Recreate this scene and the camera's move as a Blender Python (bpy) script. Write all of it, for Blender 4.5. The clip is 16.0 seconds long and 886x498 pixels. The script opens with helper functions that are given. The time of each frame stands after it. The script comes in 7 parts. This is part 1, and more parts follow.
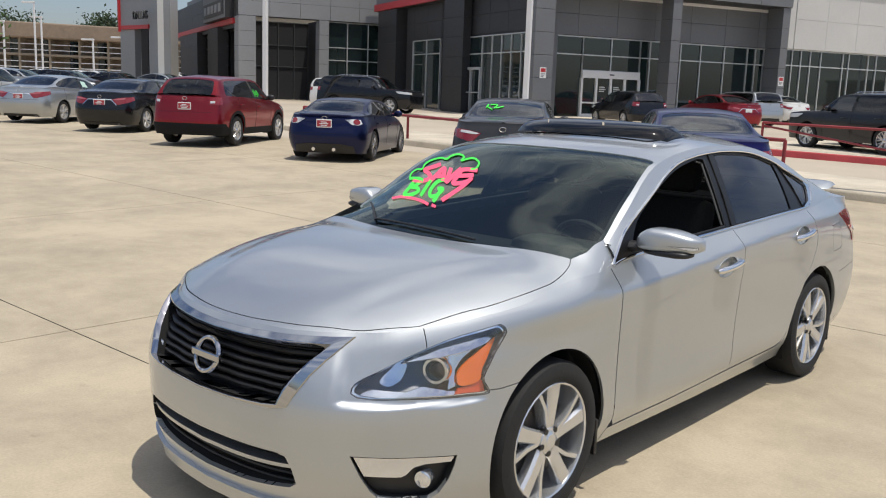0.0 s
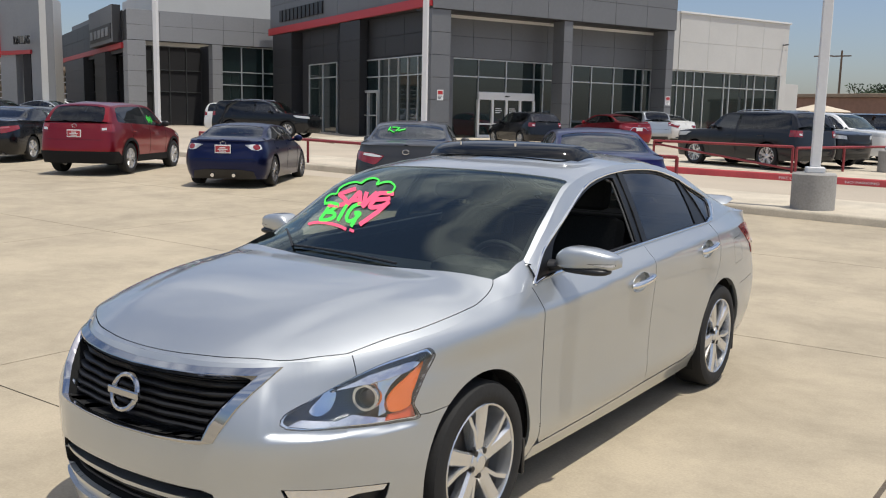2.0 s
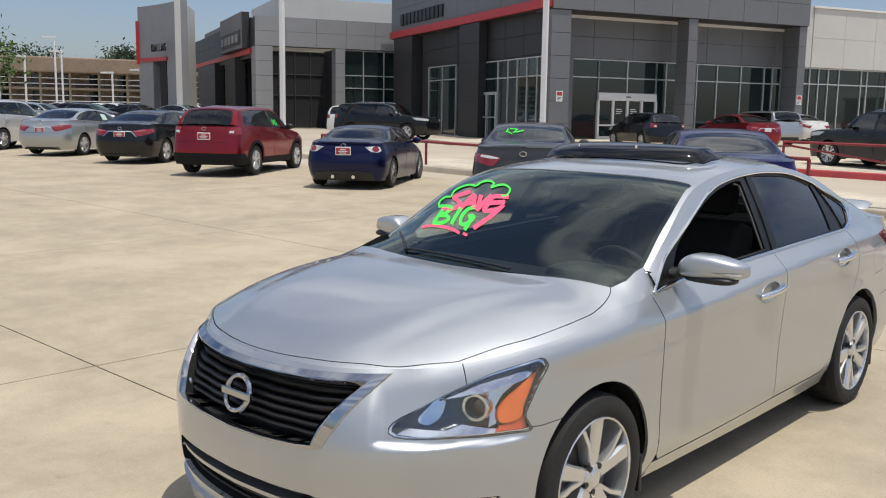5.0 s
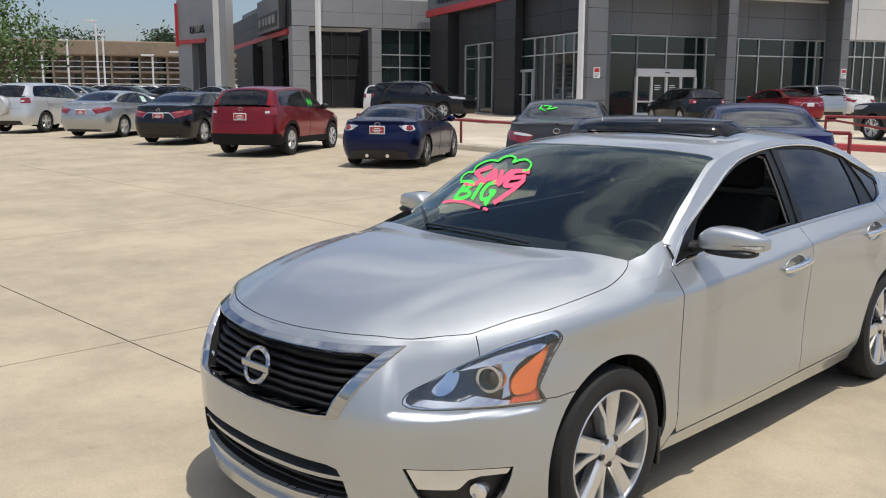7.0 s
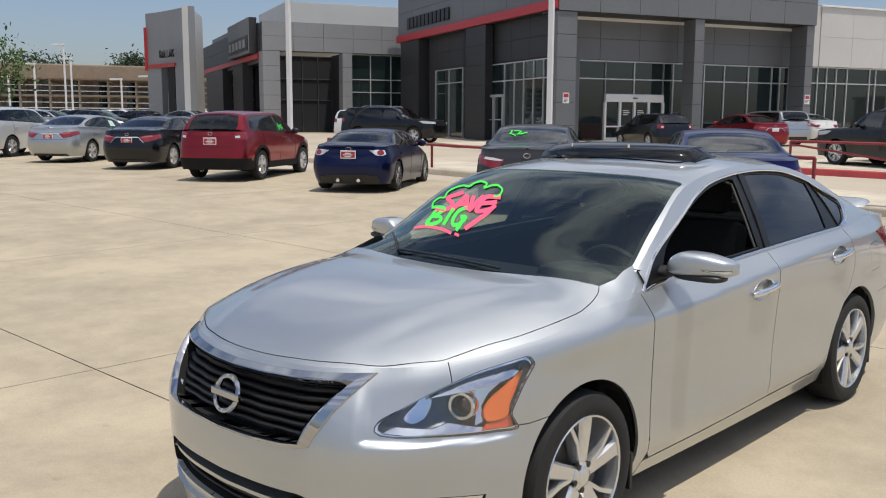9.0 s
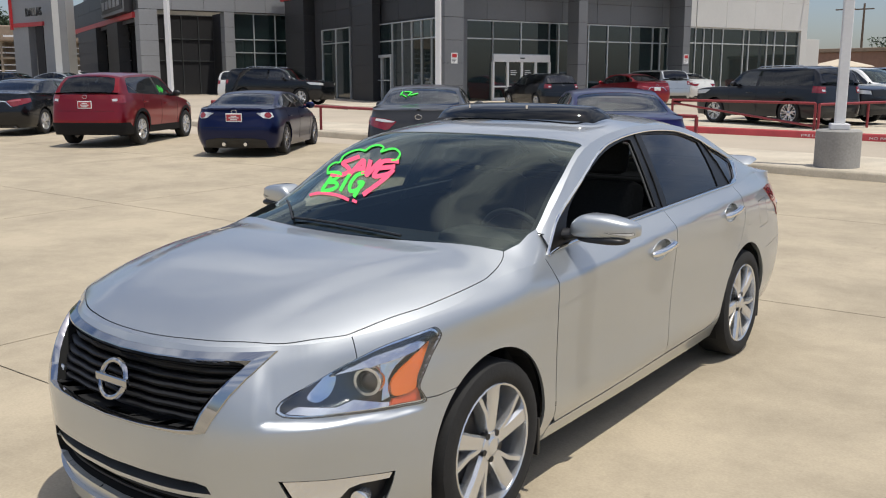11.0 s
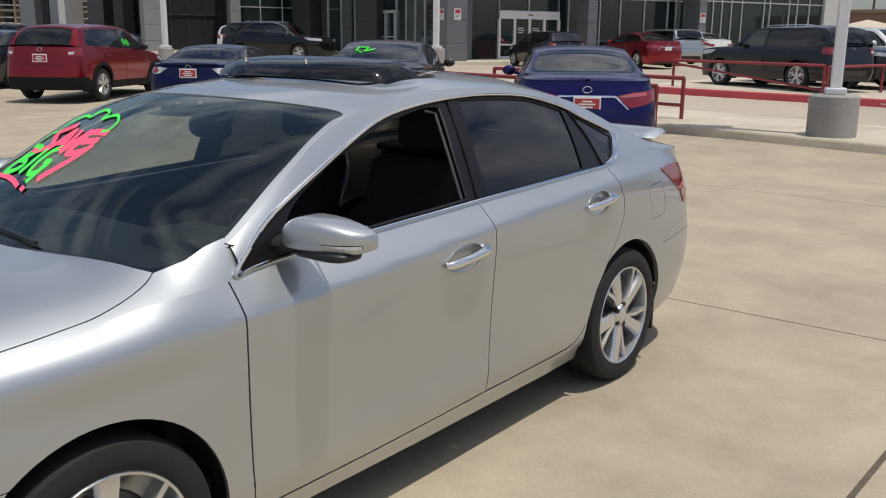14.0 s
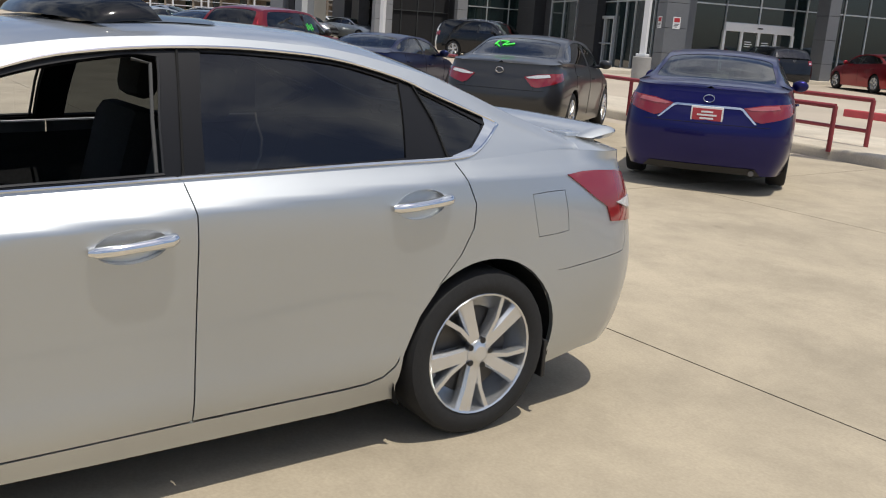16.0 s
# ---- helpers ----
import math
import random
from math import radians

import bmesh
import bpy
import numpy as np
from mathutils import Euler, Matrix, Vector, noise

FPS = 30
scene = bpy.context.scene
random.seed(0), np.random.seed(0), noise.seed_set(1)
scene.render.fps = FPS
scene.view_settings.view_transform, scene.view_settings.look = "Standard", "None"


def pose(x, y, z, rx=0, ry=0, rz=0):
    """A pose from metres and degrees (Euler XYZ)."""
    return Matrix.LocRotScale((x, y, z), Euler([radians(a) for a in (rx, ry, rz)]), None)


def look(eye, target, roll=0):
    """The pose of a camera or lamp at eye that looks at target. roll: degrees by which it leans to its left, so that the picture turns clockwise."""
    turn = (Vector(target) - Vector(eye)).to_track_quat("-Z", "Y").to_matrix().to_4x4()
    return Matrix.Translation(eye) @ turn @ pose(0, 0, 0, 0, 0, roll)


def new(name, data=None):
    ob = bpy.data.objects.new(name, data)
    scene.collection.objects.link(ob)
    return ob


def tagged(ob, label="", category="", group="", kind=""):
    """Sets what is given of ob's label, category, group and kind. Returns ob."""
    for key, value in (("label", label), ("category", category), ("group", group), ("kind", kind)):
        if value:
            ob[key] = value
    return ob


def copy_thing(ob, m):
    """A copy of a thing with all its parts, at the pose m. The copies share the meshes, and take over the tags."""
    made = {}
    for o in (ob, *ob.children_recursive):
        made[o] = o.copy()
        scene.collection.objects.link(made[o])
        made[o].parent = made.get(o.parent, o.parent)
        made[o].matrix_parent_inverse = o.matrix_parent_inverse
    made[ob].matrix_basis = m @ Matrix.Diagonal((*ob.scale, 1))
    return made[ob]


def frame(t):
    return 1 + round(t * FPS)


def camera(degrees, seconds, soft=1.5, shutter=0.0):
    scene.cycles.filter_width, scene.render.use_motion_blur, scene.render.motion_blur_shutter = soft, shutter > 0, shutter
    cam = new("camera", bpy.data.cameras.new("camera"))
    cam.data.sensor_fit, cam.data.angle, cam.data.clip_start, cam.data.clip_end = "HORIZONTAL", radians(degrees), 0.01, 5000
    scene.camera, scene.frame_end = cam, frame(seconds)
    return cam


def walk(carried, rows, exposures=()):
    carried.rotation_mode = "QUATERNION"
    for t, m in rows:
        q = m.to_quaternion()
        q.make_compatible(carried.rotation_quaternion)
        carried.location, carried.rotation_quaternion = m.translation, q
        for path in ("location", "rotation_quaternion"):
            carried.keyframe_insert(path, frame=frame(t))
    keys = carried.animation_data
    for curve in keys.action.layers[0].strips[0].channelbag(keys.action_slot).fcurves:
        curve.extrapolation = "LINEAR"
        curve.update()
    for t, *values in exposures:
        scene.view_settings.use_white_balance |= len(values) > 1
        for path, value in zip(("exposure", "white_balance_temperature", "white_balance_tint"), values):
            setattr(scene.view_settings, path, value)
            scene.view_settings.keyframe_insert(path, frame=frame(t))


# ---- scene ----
cam = camera(52.6, 16.0, soft=1.1)
METRES, EYE, TILT, LEAN, TURN = 4.21, 1.68, 0.0, 0.0, 42.0
ROWS = [
    (0.0, 0.0, 0.0, 0.0, 0.35, -9.92, -1.98),
    (0.5, 0.0003, 0.0033, 0.0004, -1.95, -9.38, -1.05),
    (1.0, -0.0009, 0.0077, 0.0009, -4.0, -9.0, -0.22),
    (1.5, -0.0094, 0.0046, 0.0013, -4.68, -8.53, -0.56),
    (2.0, -0.021, 0.0047, 0.0004, -6.18, -8.33, -1.2),
    (2.5, -0.0309, 0.008, 0.0025, -7.21, -7.8, -1.01),
    (3.0, -0.0416, 0.0152, 0.0006, -8.04, -8.13, -1.44),
    (3.5, -0.0399, 0.0215, 0.0001, -6.27, -8.82, -1.8),
    (4.0, -0.034, 0.0248, 0.0018, -1.17, -8.53, -1.15),
    (4.2, -0.0325, 0.0255, 0.0022, -0.1, -8.2, -1.1),
    (6.3, 0.0085, 0.0311, -0.004, 2.45, -9.28, -0.45),
    (6.5, 0.0085, 0.031, -0.004, 2.9, -9.46, -0.38),
    (7.0, 0.0043, 0.0239, -0.0038, 3.71, -9.7, -0.2),
    (7.5, 0.0029, 0.0218, -0.005, 3.24, -9.91, 0.14),
    (8.0, 0.0029, 0.0187, -0.0044, 2.68, -9.19, -0.02),
    (10.3, 0.0035, 0.0395, 0.0, -0.87, -7.41, 0.6),
    (10.5, 0.0026, 0.0421, -0.0001, -2.92, -8.16, 0.58),
    (11.0, -0.0045, 0.0571, -0.0016, -5.2, -10.59, 0.02),
    (11.5, -0.0053, 0.0673, -0.0039, -7.62, -12.96, -1.14),
    (12.0, 0.0171, 0.1037, -0.0088, -9.7, -11.2, -1.93),
    (12.5, 0.0563, 0.1575, -0.0065, -8.11, -9.34, -2.64),
    (13.0, 0.1097, 0.2161, -0.0084, -11.72, -9.88, -1.37),
    (13.5, 0.1972, 0.2629, -0.0106, -10.67, -12.84, -2.62),
    (14.0, 0.2745, 0.3102, -0.0116, -3.53, -13.16, -0.6),
    (14.5, 0.3584, 0.3529, -0.0191, 4.47, -12.81, 0.11),
    (15.0, 0.4552, 0.4048, -0.0255, 6.54, -14.13, -1.68),
    (15.5, 0.553, 0.4668, -0.0458, 8.39, -13.05, -0.99),
    (16.0, 0.6549, 0.5262, -0.0434, 11.88, -13.34, -3.99),
]
walk(cam, [(t, pose(0, 0, EYE, TILT, LEAN, TURN) @ pose(METRES * x, METRES * y, METRES * z, 90 + pitch, roll, yaw)) for t, x, y, z, yaw, pitch, roll in ROWS],
     exposures=[(0, -0.18), (7, -0.18), (10.5, -0.22), (11.5, -0.21), (12.5, -0.25), (13.2, -0.28), (14, -0.44), (14.5, -0.70), (15, -0.62), (15.5, -0.38), (16, -0.28)])
# ---- world, sun and exposure ----
world = bpy.data.worlds.new("sky")
scene.world = world
world.use_nodes = True
SUN_EL, SUN_AZ = 75.0, 4.0      # degrees; azimuth from +x towards +y
wn, wl = world.node_tree.nodes, world.node_tree.links
sky = wn.new("ShaderNodeTexSky")
sky.sky_type, sky.sun_disc = "NISHITA", False
sky.sun_elevation, sky.sun_rotation = radians(SUN_EL), radians(90 - SUN_AZ)
sky.air_density, sky.dust_density, sky.ozone_density = 1.0, 1.5, 1.3
coord = wn.new("ShaderNodeTexCoord")
stretch = wn.new("ShaderNodeMapping")
stretch.inputs["Scale"].default_value = (1.0, 1.0, 2.6)
cloud = wn.new("ShaderNodeTexNoise")
cloud.inputs["Scale"].default_value, cloud.inputs["Detail"].default_value, cloud.inputs["Roughness"].default_value = 2.6, 7.0, 0.6
ramp = wn.new("ShaderNodeValToRGB")
ramp.color_ramp.elements[0].position, ramp.color_ramp.elements[1].position = 0.42, 0.68
blend = wn.new("ShaderNodeMix")
blend.data_type = "RGBA"
blend.inputs[7].default_value = (9.6, 9.8, 10.2, 1)
wl.new(coord.outputs["Generated"], stretch.inputs["Vector"])
wl.new(stretch.outputs["Vector"], cloud.inputs["Vector"])
wl.new(cloud.outputs["Fac"], ramp.inputs["Fac"])
parts = wn.new("ShaderNodeSeparateXYZ")
height = wn.new("ShaderNodeMapRange")
height.inputs["From Min"].default_value, height.inputs["From Max"].default_value = 0.16, 0.42
amount = wn.new("ShaderNodeMath")
amount.operation = "MULTIPLY"
wl.new(coord.outputs["Generated"], parts.inputs[0])
wl.new(parts.outputs["Z"], height.inputs["Value"])
wl.new(height.outputs[0], amount.inputs[0])
wl.new(ramp.outputs["Color"], amount.inputs[1])
wl.new(amount.outputs[0], blend.inputs[0])
tone = wn.new("ShaderNodeMix")
tone.data_type, tone.blend_type = "RGBA", "MULTIPLY"
tone.inputs[0].default_value, tone.inputs[7].default_value = 1.0, (0.95, 0.955, 1.05, 1)
wl.new(sky.outputs["Color"], tone.inputs[6])
wl.new(tone.outputs[2], blend.inputs[6])
wl.new(blend.outputs[2], wn["Background"].inputs["Color"])
wn["Background"].inputs["Strength"].default_value = 0.118
sun_data = bpy.data.lights.new("sun", "SUN")
sun_data.energy, sun_data.angle, sun_data.color = 4.1, radians(0.53), (1.0, 0.95, 0.86)
sun = new("sun", sun_data)
sun_dir = Vector((math.cos(radians(SUN_EL)) * math.cos(radians(SUN_AZ)), math.cos(radians(SUN_EL)) * math.sin(radians(SUN_AZ)), math.sin(radians(SUN_EL))))
sun.matrix_world = look(sun_dir * 60, (0, 0, 0))


# ---- materials ----
def material(name, color, rough=0.6, metal=0.0, grain=0.0, scale=20.0, bump=0.0, coat=0.0, blotch=0.0, blotch_scale=1.5, spec=0.5, emit=0.0, flakes=False):
    m = bpy.data.materials.new(name)
    m.use_nodes = True
    n, l = m.node_tree.nodes, m.node_tree.links
    p = n["Principled BSDF"]
    p.inputs["Base Color"].default_value = (*color, 1)
    p.inputs["Roughness"].default_value, p.inputs["Metallic"].default_value = rough, metal
    p.inputs["Coat Weight"].default_value, p.inputs["Coat Roughness"].default_value = coat, 0.04
    p.inputs["Specular IOR Level"].default_value = spec
    if emit:
        p.inputs["Emission Color"].default_value, p.inputs["Emission Strength"].default_value = (*color, 1), emit
    out = None
    if grain or blotch or bump:
        tc = n.new("ShaderNodeTexCoord")
        fine = n.new("ShaderNodeTexNoise")
        fine.inputs["Scale"].default_value, fine.inputs["Detail"].default_value = scale, 6
        l.new(tc.outputs["Object"], fine.inputs["Vector"])
        big = n.new("ShaderNodeTexNoise")
        big.inputs["Scale"].default_value, big.inputs["Detail"].default_value = blotch_scale, 5
        l.new(tc.outputs["Object"], big.inputs["Vector"])
        hsv = n.new("ShaderNodeHueSaturation")
        hsv.inputs["Color"].default_value = (*color, 1)
        a = n.new("ShaderNodeMapRange")
        a.inputs["From Min"].default_value, a.inputs["From Max"].default_value = 0.3, 0.7
        a.inputs["To Min"].default_value, a.inputs["To Max"].default_value = 1 - grain, 1 + grain
        b = n.new("ShaderNodeMapRange")
        b.inputs["From Min"].default_value, b.inputs["From Max"].default_value = 0.3, 0.7
        b.inputs["To Min"].default_value, b.inputs["To Max"].default_value = 1 - blotch, 1 + blotch
        l.new(fine.outputs["Fac"], a.inputs["Value"])
        l.new(big.outputs["Fac"], b.inputs["Value"])
        mul = n.new("ShaderNodeMath")
        mul.operation = "MULTIPLY"
        l.new(a.outputs[0], mul.inputs[0])
        l.new(b.outputs[0], mul.inputs[1])
        l.new(mul.outputs[0], hsv.inputs["Value"])
        l.new(hsv.outputs["Color"], p.inputs["Base Color"])
        if bump:
            bm = n.new("ShaderNodeBump")
            bm.inputs["Strength"].default_value, bm.inputs["Distance"].default_value = bump, 0.01
            l.new(fine.outputs["Fac"], bm.inputs["Height"])
            l.new(bm.outputs["Normal"], p.inputs["Normal"])
    return m


def glass_material(name, tint, gloss=(1.0, 1.0, 1.0), least=0.09):
    m = bpy.data.materials.new(name)
    m.use_nodes = True
    n, l = m.node_tree.nodes, m.node_tree.links
    n.remove(n["Principled BSDF"])
    tr, gl, mix, fr = n.new("ShaderNodeBsdfTransparent"), n.new("ShaderNodeBsdfGlossy"), n.new("ShaderNodeMixShader"), n.new("ShaderNodeLayerWeight")
    tr.inputs["Color"].default_value = (*tint, 1)
    gl.inputs["Roughness"].default_value = 0.02
    gl.inputs["Color"].default_value = (*gloss, 1)
    fr.inputs["Blend"].default_value = 0.5
    power, amount = n.new("ShaderNodeMath"), n.new("ShaderNodeMath")
    power.operation, amount.operation = "POWER", "MULTIPLY_ADD"
    power.inputs[1].default_value = 4.5
    amount.inputs[1].default_value, amount.inputs[2].default_value = 0.90, least
    l.new(fr.outputs["Facing"], power.inputs[0])
    l.new(power.outputs[0], amount.inputs[0])
    l.new(amount.outputs[0], mix.inputs[0])
    l.new(tr.outputs[0], mix.inputs[1])
    l.new(gl.outputs[0], mix.inputs[2])
    l.new(mix.outputs[0], n["Material Output"].inputs["Surface"])
    return m


def paint(name, color, metal=0.5, rough=0.32, coat=1.0):
    return material(name, color, rough=rough, metal=metal, coat=coat, grain=0.02, scale=900, blotch=0.015, blotch_scale=2.0)


def flake_paint(name, color):
    """Metallic paint: bright level flakes and randomly tilted ones under clear lacquer."""
    m = paint(name, color, 1.0, 0.27)
    n, l = m.node_tree.nodes, m.node_tree.links
    tight = n["Principled BSDF"]
    broad, mix = n.new("ShaderNodeBsdfPrincipled"), n.new("ShaderNodeMixShader")
    for k in ("Coat Weight", "Coat Roughness", "Specular IOR Level"):
        broad.inputs[k].default_value = tight.inputs[k].default_value
    broad.inputs["Roughness"].default_value, broad.inputs["Metallic"].default_value = 0.51, 0.88
    l.new(tight.inputs["Base Color"].links[0].from_socket, broad.inputs["Base Color"])
    mix.inputs[0].default_value = 0.78
    l.new(tight.outputs[0], mix.inputs[1])
    l.new(broad.outputs[0], mix.inputs[2])
    l.new(mix.outputs[0], n["Material Output"].inputs["Surface"])
    return m


def stained(m, amount=0.16):
    """Cloudy stains and small dark spots over a material's colour."""
    n, l = m.node_tree.nodes, m.node_tree.links
    p = n["Principled BSDF"]
    tc = n.new("ShaderNodeTexCoord")
    cloudy, spots = n.new("ShaderNodeTexNoise"), n.new("ShaderNodeTexNoise")
    for tex, scale, detail, rough, bend in ((cloudy, 0.9, 10, 0.74, 0.15), (spots, 4.2, 6, 0.65, 0.0)):
        tex.inputs["Scale"].default_value, tex.inputs["Detail"].default_value = scale, detail
        tex.inputs["Roughness"].default_value, tex.inputs["Distortion"].default_value = rough, bend
        l.new(tc.outputs["Object"], tex.inputs["Vector"])
    a, b, mul = n.new("ShaderNodeMapRange"), n.new("ShaderNodeMapRange"), n.new("ShaderNodeMath")
    for r, tex, lo, hi, t0, t1 in ((a, cloudy, 0.36, 0.60, 1 - amount, 1 + amount * 0.35), (b, spots, 0.66, 0.74, 1.0, 0.80)):
        r.inputs["From Min"].default_value, r.inputs["From Max"].default_value = lo, hi
        r.inputs["To Min"].default_value, r.inputs["To Max"].default_value = t0, t1
        l.new(tex.outputs["Fac"], r.inputs["Value"])
    mul.operation = "MULTIPLY"
    l.new(a.outputs[0], mul.inputs[0])
    l.new(b.outputs[0], mul.inputs[1])
    old = p.inputs["Base Color"].links[0].from_socket
    tint = n.new("ShaderNodeHueSaturation")
    l.new(old, tint.inputs["Color"])
    l.new(mul.outputs[0], tint.inputs["Value"])
    l.new(tint.outputs["Color"], p.inputs["Base Color"])
    return m


M_CONCRETE = stained(material("lot_concrete", (0.405, 0.343, 0.246), 0.85, grain=0.07, scale=70, bump=0.14, blotch=0.08, blotch_scale=0.3), 0.20)
M_JOINT = material("joint_dirt", (0.11, 0.09, 0.07), 0.95, grain=0.2, scale=30)
M_KERB = stained(material("kerb_concrete", (0.52, 0.46, 0.36), 0.85, grain=0.08, scale=40, bump=0.15, blotch=0.12, blotch_scale=1.2))
M_LANE = material("lane_concrete", (0.42, 0.36, 0.28), 0.85, grain=0.06, scale=40, bump=0.12, blotch=0.12, blotch_scale=0.3)
M_REDKERB = material("red_kerb_paint", (0.42, 0.055, 0.06), 0.7, grain=0.1, scale=30, blotch=0.15, blotch_scale=2)
M_RAIL = material("red_rail_paint", (0.26, 0.035, 0.04), 0.5, grain=0.08, scale=50, blotch=0.12, blotch_scale=3)
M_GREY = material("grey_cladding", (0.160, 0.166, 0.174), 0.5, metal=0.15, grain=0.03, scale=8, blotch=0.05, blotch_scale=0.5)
# paler copy of the cladding: sun on the second showroom's front is in the colour
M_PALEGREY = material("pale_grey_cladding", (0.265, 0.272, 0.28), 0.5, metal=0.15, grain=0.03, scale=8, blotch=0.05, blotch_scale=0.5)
# mullions of the recesses, darkened in colour for the shade there
M_SHADEMULLION = material("shade_toned_mullion", (0.06, 0.065, 0.065), 0.5, metal=0.3)
# darker copy of the cladding: shade of flanks and recesses is in the colour
M_SHADEGREY = material("shade_toned_cladding", (0.034, 0.035, 0.038), 0.5, metal=0.15, grain=0.03, scale=8, blotch=0.06, blotch_scale=0.5)
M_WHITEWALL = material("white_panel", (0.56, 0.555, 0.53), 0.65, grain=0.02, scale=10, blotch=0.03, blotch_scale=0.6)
M_REDBAND = material("red_band", (0.45, 0.03, 0.035), 0.4)
M_POLE = material("white_pole_paint", (0.72, 0.72, 0.72), 0.5, grain=0.03, scale=20, blotch=0.04, blotch_scale=2)
M_BASE = material("grey_concrete_base", (0.33, 0.32, 0.30), 0.9, grain=0.1, scale=30, bump=0.2, blotch=0.1, blotch_scale=2)
M_MULLION = material("aluminium_mullion", (0.55, 0.56, 0.56), 0.4, metal=0.5, grain=0.03)
M_STOREGLASS = material("green_store_glass", (0.012, 0.022, 0.022), 0.03, spec=0.9)
# near-black that stands for unlit depth in rooms, porch and portal
M_ROOMSHADE = material("interior_shade", (0.02, 0.02, 0.022), 0.9)
M_BLACK = material("black_plastic", (0.012, 0.012, 0.013), 0.45, grain=0.1, scale=60)
M_SHELL = material("black_under_shell", (0.004, 0.004, 0.004), 0.9)
M_RUBBER = material("tyre_rubber", (0.013, 0.013, 0.013), 0.8, grain=0.12, scale=60, bump=0.1, blotch=0.15, blotch_scale=6)
M_ALLOY = material("silver_alloy", (0.64, 0.65, 0.66), 0.26, metal=0.8, coat=0.5, grain=0.02)
M_CHROME = material("chrome", (0.78, 0.79, 0.80), 0.06, metal=1.0)
M_SILVER = flake_paint("silver_metallic_paint", (0.496, 0.521, 0.538))
M_GLASS = glass_material("windscreen_glass", (0.42, 0.49, 0.45), (0.90, 1.0, 0.92), least=0.09)
M_TINT = glass_material("tinted_glass", (0.10, 0.11, 0.115), least=0.06)
M_LENS = glass_material("clear_lens", (0.90, 0.92, 0.94), least=0.11)
M_AMBER = material("amber_lens", (0.80, 0.16, 0.012), 0.12, coat=1.0)
M_REDLENS = material("red_lens", (0.22, 0.008, 0.012), 0.12, coat=1.0)
M_SEAT = material("charcoal_cloth", (0.022, 0.021, 0.021), 0.9, grain=0.2, scale=80)
M_VISOR = material("smoked_acrylic", (0.004, 0.005, 0.006), 0.07, spec=0.42)
M_PINK = material("pink_window_paint", (0.95, 0.10, 0.20), 0.7)
M_GREEN = material("green_window_paint", (0.06, 0.80, 0.08), 0.7)
M_WHITE = material("white_paint", (0.75, 0.75, 0.74), 0.5)
M_PLATE = material("dealer_plate_red", (0.40, 0.04, 0.05), 0.5)
M_BARK = material("bark", (0.14, 0.10, 0.07), 0.9, grain=0.2, scale=20, bump=0.4)
M_LEAF = material("green_leaf", (0.07, 0.13, 0.03), 0.6, grain=0.3, scale=3, blotch=0.25, blotch_scale=0.8)
M_DARKLEAF = material("far_dark_leaf", (0.035, 0.06, 0.025), 0.7, grain=0.3, scale=3, blotch=0.25, blotch_scale=0.5)
M_MOTEL = material("tan_stucco", (0.30, 0.25, 0.19), 0.85, grain=0.05, scale=4, blotch=0.08, blotch_scale=0.3)
M_MOTELDARK = material("brown_shingle", (0.24, 0.185, 0.135), 0.9, grain=0.1, scale=3, blotch=0.1, blotch_scale=0.3)
M_CANVAS = material("beige_canvas", (0.55, 0.47, 0.36), 0.9, grain=0.05, scale=20)
M_BRICKFAR = material("brown_brick_far", (0.22, 0.13, 0.095), 0.9, grain=0.1, scale=3, blotch=0.1, blotch_scale=0.3)


# ---- mesh helpers ----
def mesh_object(name, bm, mat, parent=None, smooth=False, angle=40):
    me = bpy.data.meshes.new(name)
    bm.to_mesh(me)
    bm.free()
    for m in (mat if isinstance(mat, (list, tuple)) else [mat]):
        me.materials.append(m)
    if smooth:
        me.shade_smooth()
        me.set_sharp_from_angle(angle=radians(angle))
    ob = new(name, me)
    if parent:
        ob.parent = parent
    return ob


def part(name, bm, mat, parent, label="", smooth=False, angle=40):
    ob = mesh_object(name, bm, mat, parent, smooth, angle)
    return tagged(ob, label) if label else ob


def thing(name, m, label, category, group="", kind=""):
    ob = new(name)
    ob.matrix_world = m
    ob.empty_display_size = 0.2
    return tagged(ob, label, category, group, kind)


def add_box(bm, lo, hi, bevel=0.0, m=None):
    r = bmesh.ops.create_cube(bm, size=1)
    vs = r["verts"]
    c = [(a + b) / 2 for a, b in zip(lo, hi)]
    d = [abs(b - a) for a, b in zip(lo, hi)]
    for v in vs:
        v.co = Vector((c[0] + v.co.x * d[0], c[1] + v.co.y * d[1], c[2] + v.co.z * d[2]))
    if bevel:
        es = list({e for v in vs for e in v.link_edges})
        out = bmesh.ops.bevel(bm, geom=es, offset=min(bevel, min(d) * 0.45), segments=2, affect="EDGES", profile=0.5)
        vs = list({v for f in out["faces"] for v in f.verts} | {v for v in vs if v.is_valid})
    if m is not None:
        bmesh.ops.transform(bm, matrix=m, verts=[v for v in vs if v.is_valid])
    return bm


def box(lo, hi, bevel=0.0, m=None):
    return add_box(bmesh.new(), lo, hi, bevel, m)


